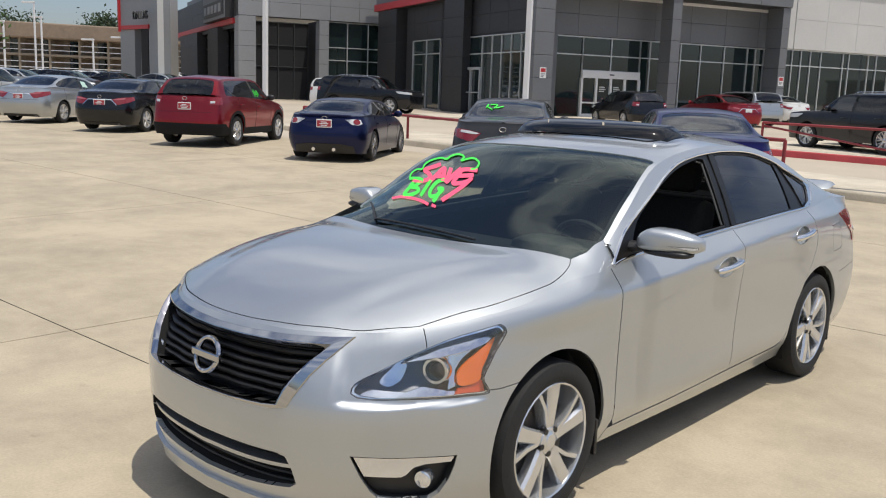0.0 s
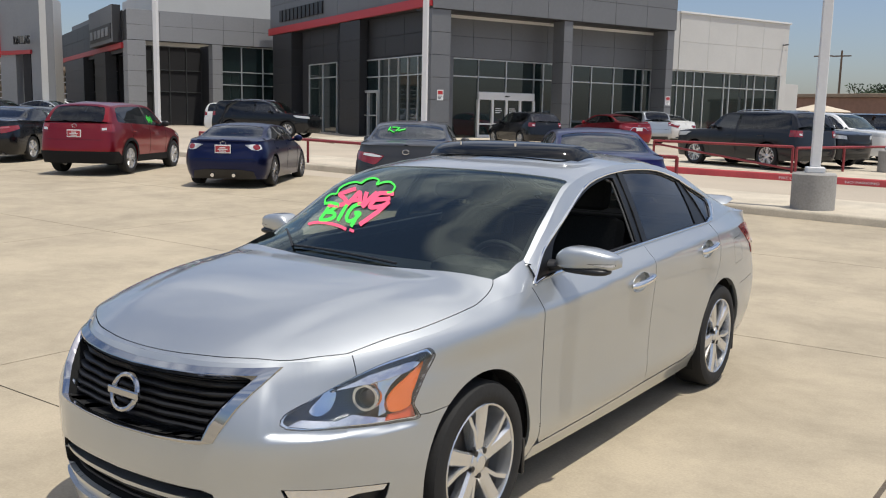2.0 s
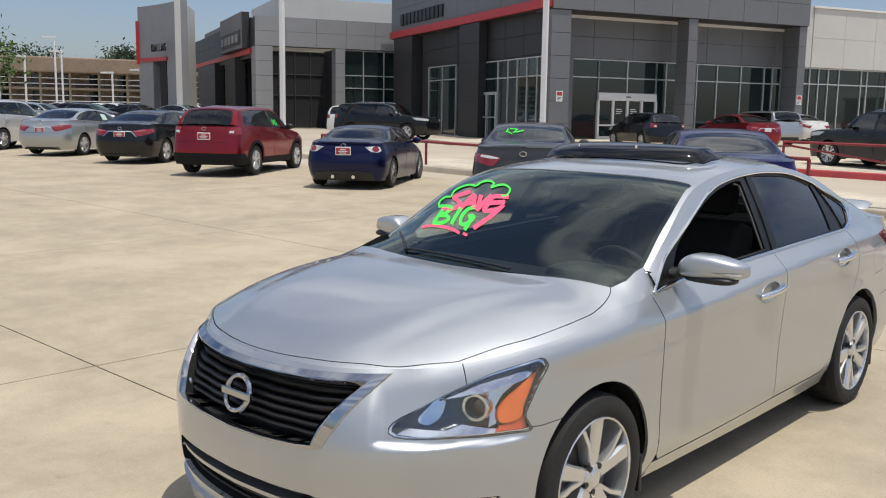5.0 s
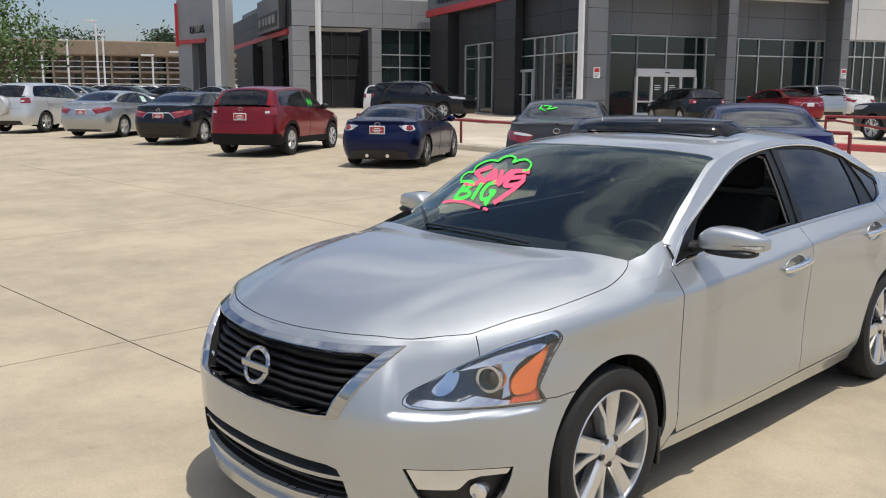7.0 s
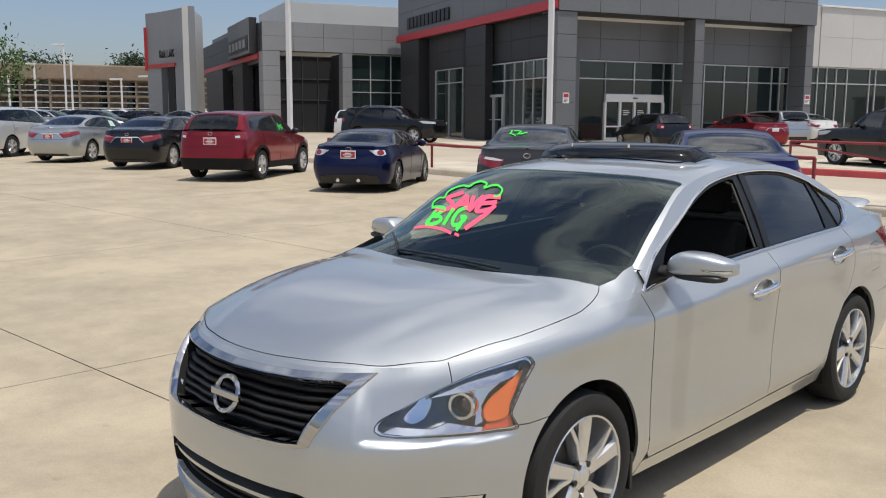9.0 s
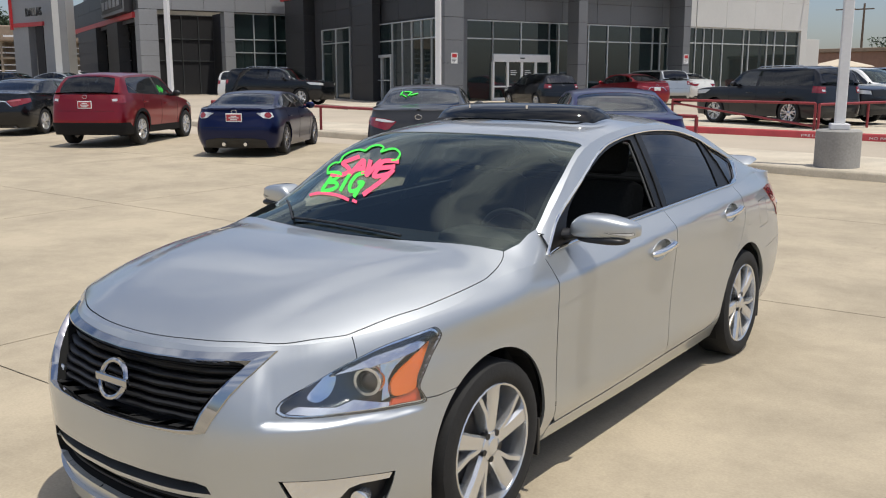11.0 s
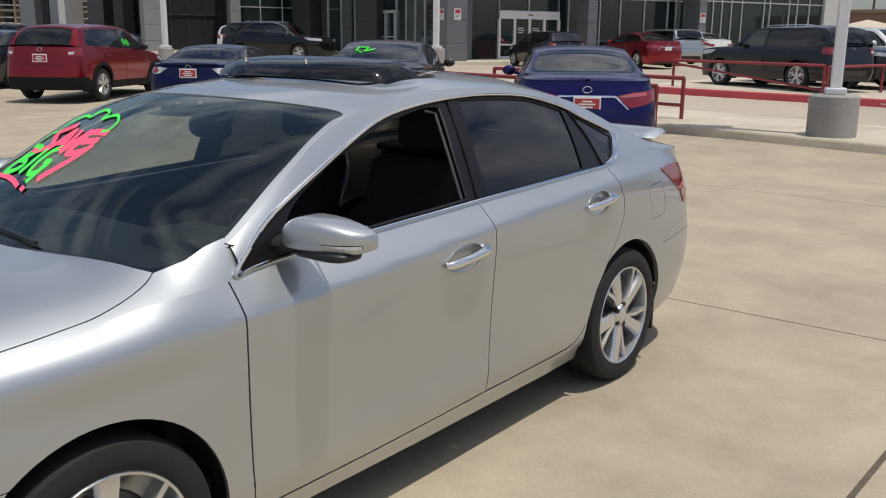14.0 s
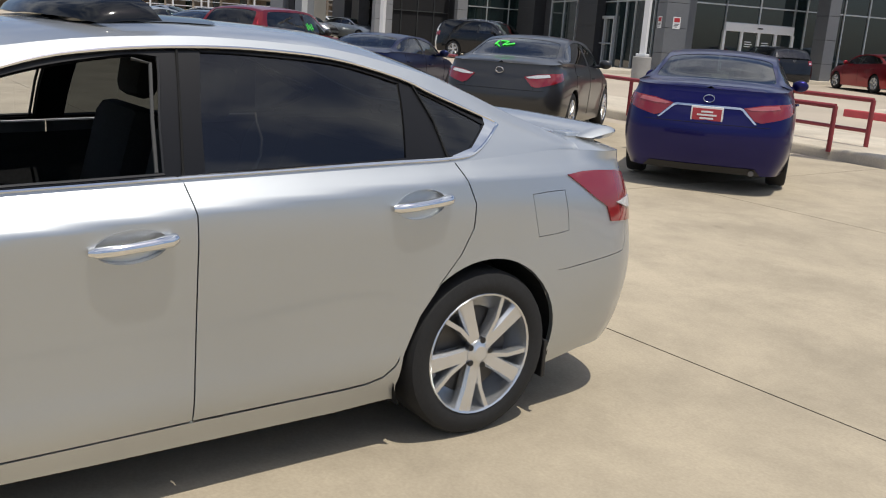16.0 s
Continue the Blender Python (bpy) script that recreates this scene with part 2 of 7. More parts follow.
def add_tube(bm, path, radius, sides=10, cap=True, closed=False, flat=1.0):
    """A tube along a list of points; radius: a number or one for each point."""
    pts = [Vector(p) for p in path]
    rs = radius if isinstance(radius, (list, tuple)) else [radius] * len(pts)
    rings = []
    side = None
    for i, p in enumerate(pts):
        a, b = pts[i - 1] if i or closed else p, pts[(i + 1) % len(pts)] if i < len(pts) - 1 or closed else p
        d = (b - a).normalized()
        if side is None:
            side = d.cross(Vector((0, 0, 1)))
            if side.length < 1e-3:
                side = d.cross(Vector((0, 1, 0)))
        side = (side - d * side.dot(d)).normalized()
        up = side.cross(d)
        rings.append([bm.verts.new(p + (side * math.cos(2 * math.pi * k / sides) + up * flat * math.sin(2 * math.pi * k / sides)) * rs[i]) for k in range(sides)])
    n = len(rings)
    for i in range(n if closed else n - 1):
        a, b = rings[i], rings[(i + 1) % n]
        for k in range(sides):
            bm.faces.new((a[k], a[(k + 1) % sides], b[(k + 1) % sides], b[k]))
    if cap and not closed:
        bm.faces.new(rings[0][::-1])
        bm.faces.new(rings[-1])
    return bm


def tube(path, radius, sides=10, **k):
    bm = add_tube(bmesh.new(), path, radius, sides, **k)
    bmesh.ops.recalc_face_normals(bm, faces=bm.faces)
    return bm


def lathe(profile, n=32, axis="X", centre=(0, 0, 0), cap=True):
    """Revolves (along, radius) points about an axis."""
    bm = bmesh.new()
    rings = []
    for al, r in profile:
        ring = []
        for k in range(n):
            t = 2 * math.pi * k / n
            a, b = r * math.cos(t), r * math.sin(t)
            co = (al, a, b) if axis == "X" else ((a, al, b) if axis == "Y" else (a, b, al))
            ring.append(bm.verts.new(Vector(co) + Vector(centre)))
        rings.append(ring)
    for a, b in zip(rings, rings[1:]):
        for k in range(n):
            bm.faces.new((a[k], a[(k + 1) % n], b[(k + 1) % n], b[k]))
    for ring, r in ((rings[0], profile[0][1]), (rings[-1], profile[-1][1])):
        if cap and r > 1e-4:
            bm.faces.new(ring)
    bmesh.ops.recalc_face_normals(bm, faces=bm.faces)
    return bm


def smooth_curve(points):
    """A smooth function through (x, y) points, with no overshoot."""
    xs, ys = np.array([p[0] for p in points], float), np.array([p[1] for p in points], float)
    h, d = np.diff(xs), np.diff(ys) / np.diff(xs)
    m = np.zeros(len(xs))
    m[0], m[-1] = d[0], d[-1]
    for i in range(1, len(xs) - 1):
        if d[i - 1] * d[i] > 0:
            w1, w2 = 2 * h[i] + h[i - 1], h[i] + 2 * h[i - 1]
            m[i] = (w1 + w2) / (w1 / d[i - 1] + w2 / d[i])

    def f(x):
        x = np.clip(np.asarray(x, float), xs[0], xs[-1])
        i = np.clip(np.searchsorted(xs, x) - 1, 0, len(xs) - 2)
        t = (x - xs[i]) / h[i]
        return ((1 + 2 * t) * (1 - t) ** 2 * ys[i] + t * (1 - t) ** 2 * h[i] * m[i] + t * t * (3 - 2 * t) * ys[i + 1] + t * t * (t - 1) * h[i] * m[i + 1])

    return f


def inside(poly, pts):
    """Which of the points lie in a polygon."""
    poly = np.asarray(poly, float)
    x, y = pts[:, 0][:, None], pts[:, 1][:, None]
    a, b = poly, np.roll(poly, -1, 0)
    cross = (a[:, 1] > y) != (b[:, 1] > y)
    with np.errstate(divide="ignore", invalid="ignore"):
        at = (b[:, 0] - a[:, 0]) * (y - a[:, 1]) / (b[:, 1] - a[:, 1]) + a[:, 0]
    return (np.where(cross, x < at, False).sum(1) % 2) == 1


def densify(poly, step):
    out = []
    for i, p in enumerate(poly):
        q = poly[(i + 1) % len(poly)]
        n = max(1, int(math.hypot(q[0] - p[0], q[1] - p[1]) / step))
        out += [(p[0] + (q[0] - p[0]) * k / n, p[1] + (q[1] - p[1]) * k / n) for k in range(n)]
    return out


def rounded(points, per=6, closed=True):
    """A smooth closed outline through a few points (Catmull-Rom)."""
    n, out = len(points), []
    for i in range(n if closed else n - 1):
        if closed:
            p = [np.array(points[(i + k) % n], float) for k in (-1, 0, 1, 2)]
        else:
            p = [np.array(points[min(max(i + k, 0), n - 1)], float) for k in (-1, 0, 1, 2)]
        for k in range(per):
            t = k / per
            out.append(tuple(0.5 * (2 * p[1] + (p[2] - p[0]) * t + (2 * p[0] - 5 * p[1] + 4 * p[2] - p[3]) * t * t + (3 * p[1] - p[0] - 3 * p[2] + p[3]) * t ** 3)))
    if not closed:
        out.append(tuple(points[-1]))
    return out


from mathutils.geometry import delaunay_2d_cdt


def sheet(surface, outline, step, holes=(), flange=0.015, mirror=False, lift=0.0):
    """A piece of a curved surface, cut to an outline of its plane, with its edges turned inwards."""
    loops = [densify(o, step) for o in (outline, *holes)]
    o = np.array(outline)
    lo, hi = o.min(0), o.max(0)
    gx, gy = np.meshgrid(np.arange(lo[0] + step / 2, hi[0], step), np.arange(lo[1] + step / 2, hi[1], step))
    gx = gx + (np.arange(gx.shape[0]) % 2)[:, None] * step / 2
    grid = np.stack([gx.ravel(), gy.ravel()], 1)
    keep = inside(outline, grid)
    for h in holes:
        keep &= ~inside(h, grid)
    grid = grid[keep]
    edge_pts = np.concatenate([np.array(l) for l in loops])
    if len(grid):
        far = np.sqrt(((grid[:, None] - edge_pts[None]) ** 2).sum(-1)).min(1)
        grid = grid[far > step * 0.45]
    verts, edges, base = [], [], 0
    for l in loops:
        edges += [(base + i, base + (i + 1) % len(l)) for i in range(len(l))]
        verts += [Vector(p) for p in l]
        base += len(l)
    verts += [Vector(p) for p in grid]
    vs, es, fs, *_ = delaunay_2d_cdt(verts, edges, [], 0, 1e-6)
    P = np.array([(v.x, v.y) for v in vs])
    F = np.array([f for f in fs])
    mid = P[F].mean(1)
    ok = inside(outline, mid)
    for h in holes:
        ok &= ~inside(h, mid)
    F = F[ok]
    X = surface(P)
    du, dv = surface(P + [0.02, 0]) - surface(P - [0.02, 0]), surface(P + [0, 0.006]) - surface(P - [0, 0.006])
    N = np.cross(du, dv)
    N /= np.maximum(np.linalg.norm(N, axis=1), 1e-9)[:, None]
    out = X - np.array([0, X[:, 1].mean(), 0.55])
    if (N * out).sum() < 0:
        N = -N
    X = X + N * lift
    faces = []
    count = {}
    for a, b, c in F:
        if np.dot(np.cross(X[b] - X[a], X[c] - X[a]), N[a] + N[b] + N[c]) < 0:
            b, c = c, b
        faces.append((a, b, c))
        for p, q in ((a, b), (b, c), (c, a)):
            count[(p, q)] = count.get((p, q), 0) + 1
    rim = [(p, q) for p, q in count if (q, p) not in count]
    pts = [tuple(x) for x in X]
    if flange:
        low, high = {}, {}
        for p, q in rim:
            for k in (p, q):
                if k not in low:
                    high[k], low[k] = len(pts), len(pts) + 1
                    pts += [tuple(X[k]), tuple(X[k] - N[k] * flange)]
            faces.append((high[q], high[p], low[p], low[q]))
    if mirror:
        pts = [(-x, y, z) for x, y, z in pts]
        faces = [f[::-1] for f in faces]
    me = bpy.data.meshes.new("sheet")
    me.from_pydata(pts, [], [tuple(int(i) for i in f) for f in faces])
    me.shade_smooth()
    # the surface's own normals on the skin, flat ones on the turned edges
    M = N * np.array([-1.0, 1, 1]) if mirror else N
    skin = len(F)
    custom = []
    for k, poly in enumerate(me.polygons):
        for i in poly.vertices:
            custom.append(tuple(M[i]) if k < skin else tuple(poly.normal))
    me.normals_split_custom_set(custom)
    return me


def panel(name, me, mat, parent, label=""):
    me.materials.append(mat)
    me.name = name
    ob = new(name, me)
    ob.parent = parent
    return tagged(ob, label) if label else ob


# ---- vehicles: shape ----
# Each shape: plan outline of half the body (from the nose round to the tail), heights of the shoulder line, the insets
# of the sides level by level, the roof rail (height and half width) and the middle line of bonnet, roof and boot.
SEDAN = dict(
    plan=[(0, 0), (0.015, 0.22), (0.06, 0.42), (0.17, 0.60), (0.36, 0.755), (0.68, 0.855), (1.04, 0.895), (1.6, 0.903), (2.4, 0.912), (3.2, 0.912), (3.81, 0.91), (4.35, 0.895), (4.60, 0.85), (4.76, 0.70), (4.83, 0.42), (4.86, 0)],
    shoulder=[(0, 0.745), (0.06, 0.765), (0.17, 0.785), (0.36, 0.815), (0.68, 0.88), (1.04, 0.945), (1.45, 0.995), (2.0, 1.003), (2.66, 1.04), (3.6, 1.083), (4.2, 1.095), (4.6, 1.07), (4.86, 1.06)],
    levels=(0.15, 0.15),
    inset=[(0, (0.05, 0.02, 0.0, 0.015, 0.23, 0.45, 0.7)), (0.17, (0.08, 0.03, 0.01, 0.005, 0.15, 0.38, 0.6)), (0.68, (0.08, 0.04, 0.01, 0.0, 0.02, 0.13, 0.3)), (1.04, (0.05, 0.02, 0.0, 0.0, 0.012, 0.075, 0.28)), (1.5, (0.05, 0.03, 0.018, 0.0, 0.0, 0.02, 0.10)), (2.4, (0.055, 0.03, 0.02, 0.008, 0.0, 0.015, 0.065)), (3.81, (0.06, 0.02, 0.0, 0.0, 0.0, 0.02, 0.075)), (4.6, (0.12, 0.05, 0.012, 0.0, 0.015, 0.045, 0.10)), (4.86, (0.16, 0.07, 0.015, 0.0, 0.03, 0.07, 0.12))],
    rail_z=[(1.0, 0.93), (1.3, 0.955), (1.45, 1.0), (1.55, 1.065), (1.65, 1.13), (1.8, 1.225), (1.95, 1.31), (2.1, 1.365), (2.3, 1.402), (2.5, 1.42), (2.8, 1.428), (3.2, 1.408), (3.6, 1.327), (4.05, 1.165), (4.35, 1.09)],
    rail_y=[(1.0, 0.84), (1.3, 0.83), (1.45, 0.80), (1.8, 0.735), (2.1, 0.672), (2.4, 0.635), (2.8, 0.618), (3.2, 0.618), (3.6, 0.635), (4.05, 0.68), (4.35, 0.73)],
    hood=[(0.2, 0.75), (0.33, 0.82), (0.45, 0.88), (0.6, 0.93), (0.8, 0.97), (1.0, 0.995), (1.2, 1.01), (1.5, 1.03)],
    top=[(1.0, 0.94), (1.16, 1.012), (1.5, 1.19), (1.8, 1.325), (2.05, 1.42), (2.3, 1.452), (2.8, 1.475), (3.3, 1.445), (3.6, 1.385), (3.9, 1.28), (4.25, 1.145), (4.4, 1.125)],
    boot=[(4.1, 1.15), (4.4, 1.13), (4.75, 1.085), (4.86, 1.06)],
    axles=(1.04, 3.81), tyre=0.333, rim=0.235, arch=0.385, width=0.915,
    screen=[(1.17, 0), (1.22, 0.35), (1.33, 0.60), (1.46, 0.70), (1.6, 0.70), (2.0, 0.635), (2.17, 0.575), (2.11, 0.3), (2.09, 0)],
    back=[(3.50, 0), (3.505, 0.3), (3.53, 0.55), (3.75, 0.595), (4.05, 0.640), (4.20, 0.60), (4.27, 0.3), (4.29, 0)],
    dlo=[(1.53, 1.0), (2.0, 1.012), (2.66, 1.047), (3.5, 1.085), (3.9, 1.10), (4.0, 1.115), (3.93, 1.175), (3.6, 1.30), (3.2, 1.378), (2.8, 1.398), (2.5, 1.378), (2.2, 1.32), (1.96, 1.24), (1.7, 1.12)],
    sill=0.18)


def stretched(base, length, width, height, **more):
    """A shape like another one, of other length, width and height."""
    L0, W0 = base["plan"][-1][0], base["width"] * 2
    H0 = max(z for _, z in base["top"])
    a, b, c = length / L0, width / W0, height / H0
    out = {}
    for k, v in base.items():
        if k in ("plan", "screen", "back", "rail_y"):
            out[k] = [(s * a, y * b) for s, y in v]
        elif k in ("shoulder", "rail_z", "hood", "top", "boot", "dlo"):
            out[k] = [(s * a, z * c) for s, z in v]
        elif k == "inset":
            out[k] = [(s * a, tuple(i * b for i in r)) for s, r in v]
        else:
            out[k] = v
    out["axles"] = tuple(x * a for x in base["axles"])
    out["levels"] = (base["levels"][0] * c, base["levels"][1] * c)
    out["width"], out["sill"] = base["width"] * b, base["sill"] * c
    out.update(more)
    return out


SUV = dict(
    plan=[(0, 0), (0.02, 0.35), (0.08, 0.60), (0.22, 0.78), (0.55, 0.87), (0.95, 0.90), (1.6, 0.915), (2.4, 0.92), (3.2, 0.92), (3.7, 0.91), (4.2, 0.89), (4.42, 0.83), (4.52, 0.65), (4.56, 0.35), (4.57, 0)],
    shoulder=[(0, 0.88), (0.08, 0.90), (0.22, 0.92), (0.55, 0.97), (0.95, 1.03), (1.3, 1.06), (2.0, 1.08), (3.0, 1.13), (3.8, 1.16), (4.3, 1.16), (4.57, 1.15)],
    levels=(0.2, 0.165),
    inset=[(0, (0.06, 0.02, 0.0, 0.03, 0.12, 0.3, 0.5)), (0.22, (0.08, 0.03, 0.01, 0.01, 0.05, 0.2, 0.4)), (0.95, (0.05, 0.02, 0.0, 0.0, 0.01, 0.09, 0.28)), (1.6, (0.06, 0.04, 0.02, 0.0, 0.0, 0.02, 0.07)), (3.0, (0.06, 0.04, 0.02, 0.0, 0.0, 0.02, 0.06)), (3.7, (0.06, 0.02, 0.0, 0.0, 0.0, 0.02, 0.06)), (4.42, (0.08, 0.03, 0.0, 0.01, 0.03, 0.05, 0.09)), (4.57, (0.1, 0.03, 0.0, 0.02, 0.05, 0.08, 0.12))],
    rail_z=[(0.85, 0.98), (1.25, 1.08), (1.6, 1.33), (1.95, 1.535), (2.3, 1.59), (2.8, 1.60), (3.6, 1.575), (4.0, 1.54), (4.2, 1.42), (4.42, 1.16)],
    rail_y=[(0.85, 0.78), (1.25, 0.77), (1.6, 0.715), (1.95, 0.66), (2.3, 0.64), (2.8, 0.63), (3.6, 0.635), (4.0, 0.65), (4.2, 0.68), (4.42, 0.75)],
    hood=[(0.1, 0.9), (0.35, 0.98), (0.7, 1.05), (1.1, 1.10), (1.4, 1.12)],
    top=[(0.85, 1.0), (1.05, 1.09), (1.4, 1.32), (1.75, 1.52), (2.05, 1.605), (2.6, 1.655), (3.3, 1.65), (3.95, 1.61), (4.1, 1.56), (4.25, 1.42), (4.45, 1.16)],
    boot=[(4.3, 1.18), (4.45, 1.16), (4.57, 1.15)],
    axles=(0.92, 3.58), tyre=0.355, rim=0.235, arch=0.41, width=0.9225,
    screen=[(1.08, 0), (1.14, 0.4), (1.30, 0.68), (1.42, 0.68), (1.85, 0.60), (1.93, 0.56), (1.83, 0.3), (1.81, 0)],
    back=[(4.11, 0), (4.11, 0.4), (4.12, 0.55), (4.3, 0.62), (4.40, 0.60), (4.41, 0.4), (4.41, 0)],
    dlo=[(1.40, 1.085), (2.0, 1.10), (3.0, 1.145), (3.9, 1.18), (4.05, 1.22), (3.92, 1.46), (3.7, 1.53), (2.8, 1.555), (2.3, 1.545), (2.0, 1.50), (1.7, 1.34)],
    sill=0.26)
COUPE = stretched(SEDAN, 4.24, 1.775, 1.29, tyre=0.312, rim=0.23, arch=0.36, axles=(0.83, 3.40))


class Shape:
    """The surfaces of one vehicle: body(arc, z), hood / roof / boot (s, y), side window (s, z)."""

    def __init__(self, spec):
        self.spec = spec
        pl = np.array(rounded(spec["plan"], 8, closed=False))
        d = np.r_[0, np.cumsum(np.hypot(*np.diff(pl, axis=0).T))]
        self.A = d[-1]
        self.arc, self.ps, self.py = d, pl[:, 0], pl[:, 1]
        self.zt = smooth_curve(spec["shoulder"])
        z0, dz = spec["levels"]
        self.z0, self.dz = z0, dz
        rows = spec["inset"]
        arcs = [np.interp(s, self.ps, d) for s, _ in rows]
        arcs[0], arcs[-1] = 0.0, self.A
        self.ins = [smooth_curve(list(zip(arcs, [r[1][j] for r in rows]))) for j in range(len(rows[0][1]))]
        self.ry, self.rz = smooth_curve(spec["rail_y"]), smooth_curve(spec["rail_z"])
        self.hc, self.tc, self.bc = smooth_curve(spec["hood"]), smooth_curve(spec["top"]), smooth_curve(spec["boot"])
        a = np.linspace(0, self.A, 400)
        e = self.body(np.stack([a, self.zt(np.interp(a, d, self.ps))], 1))
        self.edge = e
        order = np.maximum.accumulate(e[:, 1])
        self.es, self.ey, self.ez = order + np.arange(400) * 1e-7, e[:, 0], e[:, 2]

    def a_s(self, s):
        return float(np.interp(s, self.ps, self.arc))

    def a_y(self, y):
        k = int(np.argmax(self.py > self.spec["width"] * 0.9))
        return math.copysign(float(np.interp(abs(y), self.py[:k], self.arc[:k])), y)

    def a_yr(self, y):
        """Arc of a half width on the tail; beyond A it is the other side."""
        k = len(self.py) - int(np.argmax(self.py[::-1] > self.spec["width"] * 0.9))
        a = float(np.interp(-abs(y), -self.py[k:], self.arc[k:]))
        return a if y >= 0 else 2 * self.A - a

    def body(self, P):
        a, z = P[:, 0], P[:, 1]
        sign = np.where((a < 0) | (a > self.A), -1.0, 1.0)
        a = np.abs(a)
        a = np.where(a > self.A, 2 * self.A - a, a)
        h = 0.01
        cs, cy = np.interp(a, self.arc, self.ps), np.interp(a, self.arc, self.py)
        up, dn = np.clip(a + h, 0, self.A), np.clip(a - h, 0, self.A)
        ts, ty = np.interp(up, self.arc, self.ps) - np.interp(dn, self.arc, self.ps), np.interp(up, self.arc, self.py) - np.interp(dn, self.arc, self.py)
        ts = np.where((a < h) | (a > self.A - h), 0, ts)
        l = np.hypot(ts, ty)
        ts, ty = ts / l, ty / l
        V = np.stack([f(a) for f in self.ins])
        q = np.clip((z - self.z0) / self.dz, 0, len(V) - 1.001)
        i = q.astype(int)
        t = q - i
        n = len(V) - 1
        k = np.arange(len(a))
        p0, p1, p2, p3 = V[np.maximum(i - 1, 0), k], V[i, k], V[np.minimum(i + 1, n), k], V[np.minimum(i + 2, n), k]
        ins = 0.5 * (2 * p1 + (p2 - p0) * t + (2 * p0 - 5 * p1 + 4 * p2 - p3) * t * t + (3 * p1 - p0 - 3 * p2 + p3) * t ** 3)
        if "crease" in self.spec:
            ins = ins + self.folds(cs, z)
        y = np.maximum(cy - ts * ins, 0)
        return np.stack([sign * y, cs + ty * ins, z], 1)

    def folds(self, s, z):
        """Folds of the flank: a crease under the windows, a tuck over the sill, a ledge under the lamp."""
        step = lambda a, b, v: (lambda t: t * t * (3 - 2 * t))(np.clip((v - a) / (b - a), 0, 1))
        soft = lambda d, w: 0.5 * (d + np.sqrt(d * d + w * w))
        line = np.interp(s, [p[0] for p in self.spec["crease"]], [p[1] for p in self.spec["crease"]])
        out = 0.74 * soft(z - line, 0.007) * step(1.2, 1.55, s) * (1 - step(4.25, 4.5, s))
        out = out + 0.12 * soft(0.40 - z, 0.04) * step(1.10, 1.38, s) * (1 - step(3.46, 3.80, s))
        ledge = np.interp(s, [0.14, 0.35, 0.55, 0.65], [0.612, 0.604, 0.594, 0.596])
        return out + 0.018 * step(-0.005, 0.007, z - ledge) * (1 - step(0.69, 0.82, z)) * step(0.135, 0.16, s) * (1 - step(0.56, 0.66, s))

    def cap(self, P, middle, power=2.4):
        s, y = P[:, 0], P[:, 1]
        ye, ze = np.maximum(np.interp(s, self.es, self.ey), 0.02), np.interp(s, self.es, self.ez)
        zc = np.maximum(middle(s), ze)
        return np.stack([y, s, zc - (zc - ze) * np.minimum(np.abs(y) / ye, 1.02) ** power], 1)

    def edge_line(self, s0, s1, n=40):
        """The shoulder line in plan from s0 to s1, evenly along its length."""
        e = self.edge[(self.edge[:, 1] >= s0) & (self.edge[:, 1] <= s1)][:, [1, 0]]
        pick = np.linspace(0, len(e) - 1, n).astype(int)
        return [(float(s), float(y) + 0.0008) for s, y in e[pick]]

    def hood(self, P):
        lo, hi = self.spec.get("crown", (4.0, 4.0))
        out = self.cap(P, self.hc, np.interp(P[:, 0], [0.4, 1.0], [lo, hi]))
        if "crease" in self.spec:
            s, y = P[:, 0], np.abs(P[:, 1])
            t = np.clip((y - np.interp(s, [0.2, 1.2], [0.40, 0.60]) + 0.07) / 0.14, 0, 1)
            out[:, 2] += 0.012 * (1 - t * t * (3 - 2 * t)) * np.interp(s, [0.16, 0.5, 1.0, 1.16], [0, 1, 1, 0])
        return out

    def boot(self, P):
        return self.cap(P, self.bc, 3.0)

    def roof(self, P):
        s, y = P[:, 0], P[:, 1]
        zc, zr, yr = self.tc(s), self.rz(s), self.ry(s)
        return np.stack([y, s, zc - (zc - zr) * (np.abs(y) / yr) ** 2.6], 1)

    def side(self, P):
        """Side window plane: from the shoulder up to the roof rail."""
        s, z = P[:, 0], P[:, 1]
        yb, zb = np.interp(s, self.es, self.ey), np.interp(s, self.es, self.ez)
        yr, zr = self.ry(s), self.rz(s)
        t = (z - zb) / np.maximum(zr - zb, 0.03)
        return np.stack([yb + (yr - yb) * t + 0.02 * np.clip(t * (1 - t), -0.2, 1) * 4 * 0.6, s, z], 1)

    def outer(self, s):
        return np.interp(s, self.es, self.ey)


def arc_points(centre, r, a0, a1, n=14):
    return [(centre[0] + r * math.cos(radians(a0 + (a1 - a0) * k / n)), centre[1] + r * math.sin(radians(a0 + (a1 - a0) * k / n))) for k in range(n + 1)]


def both(outline):
    """A half outline that starts and ends on the middle line, made whole."""
    return list(outline) + [(s, -y) for s, y in outline[::-1] if abs(y) > 1e-6]


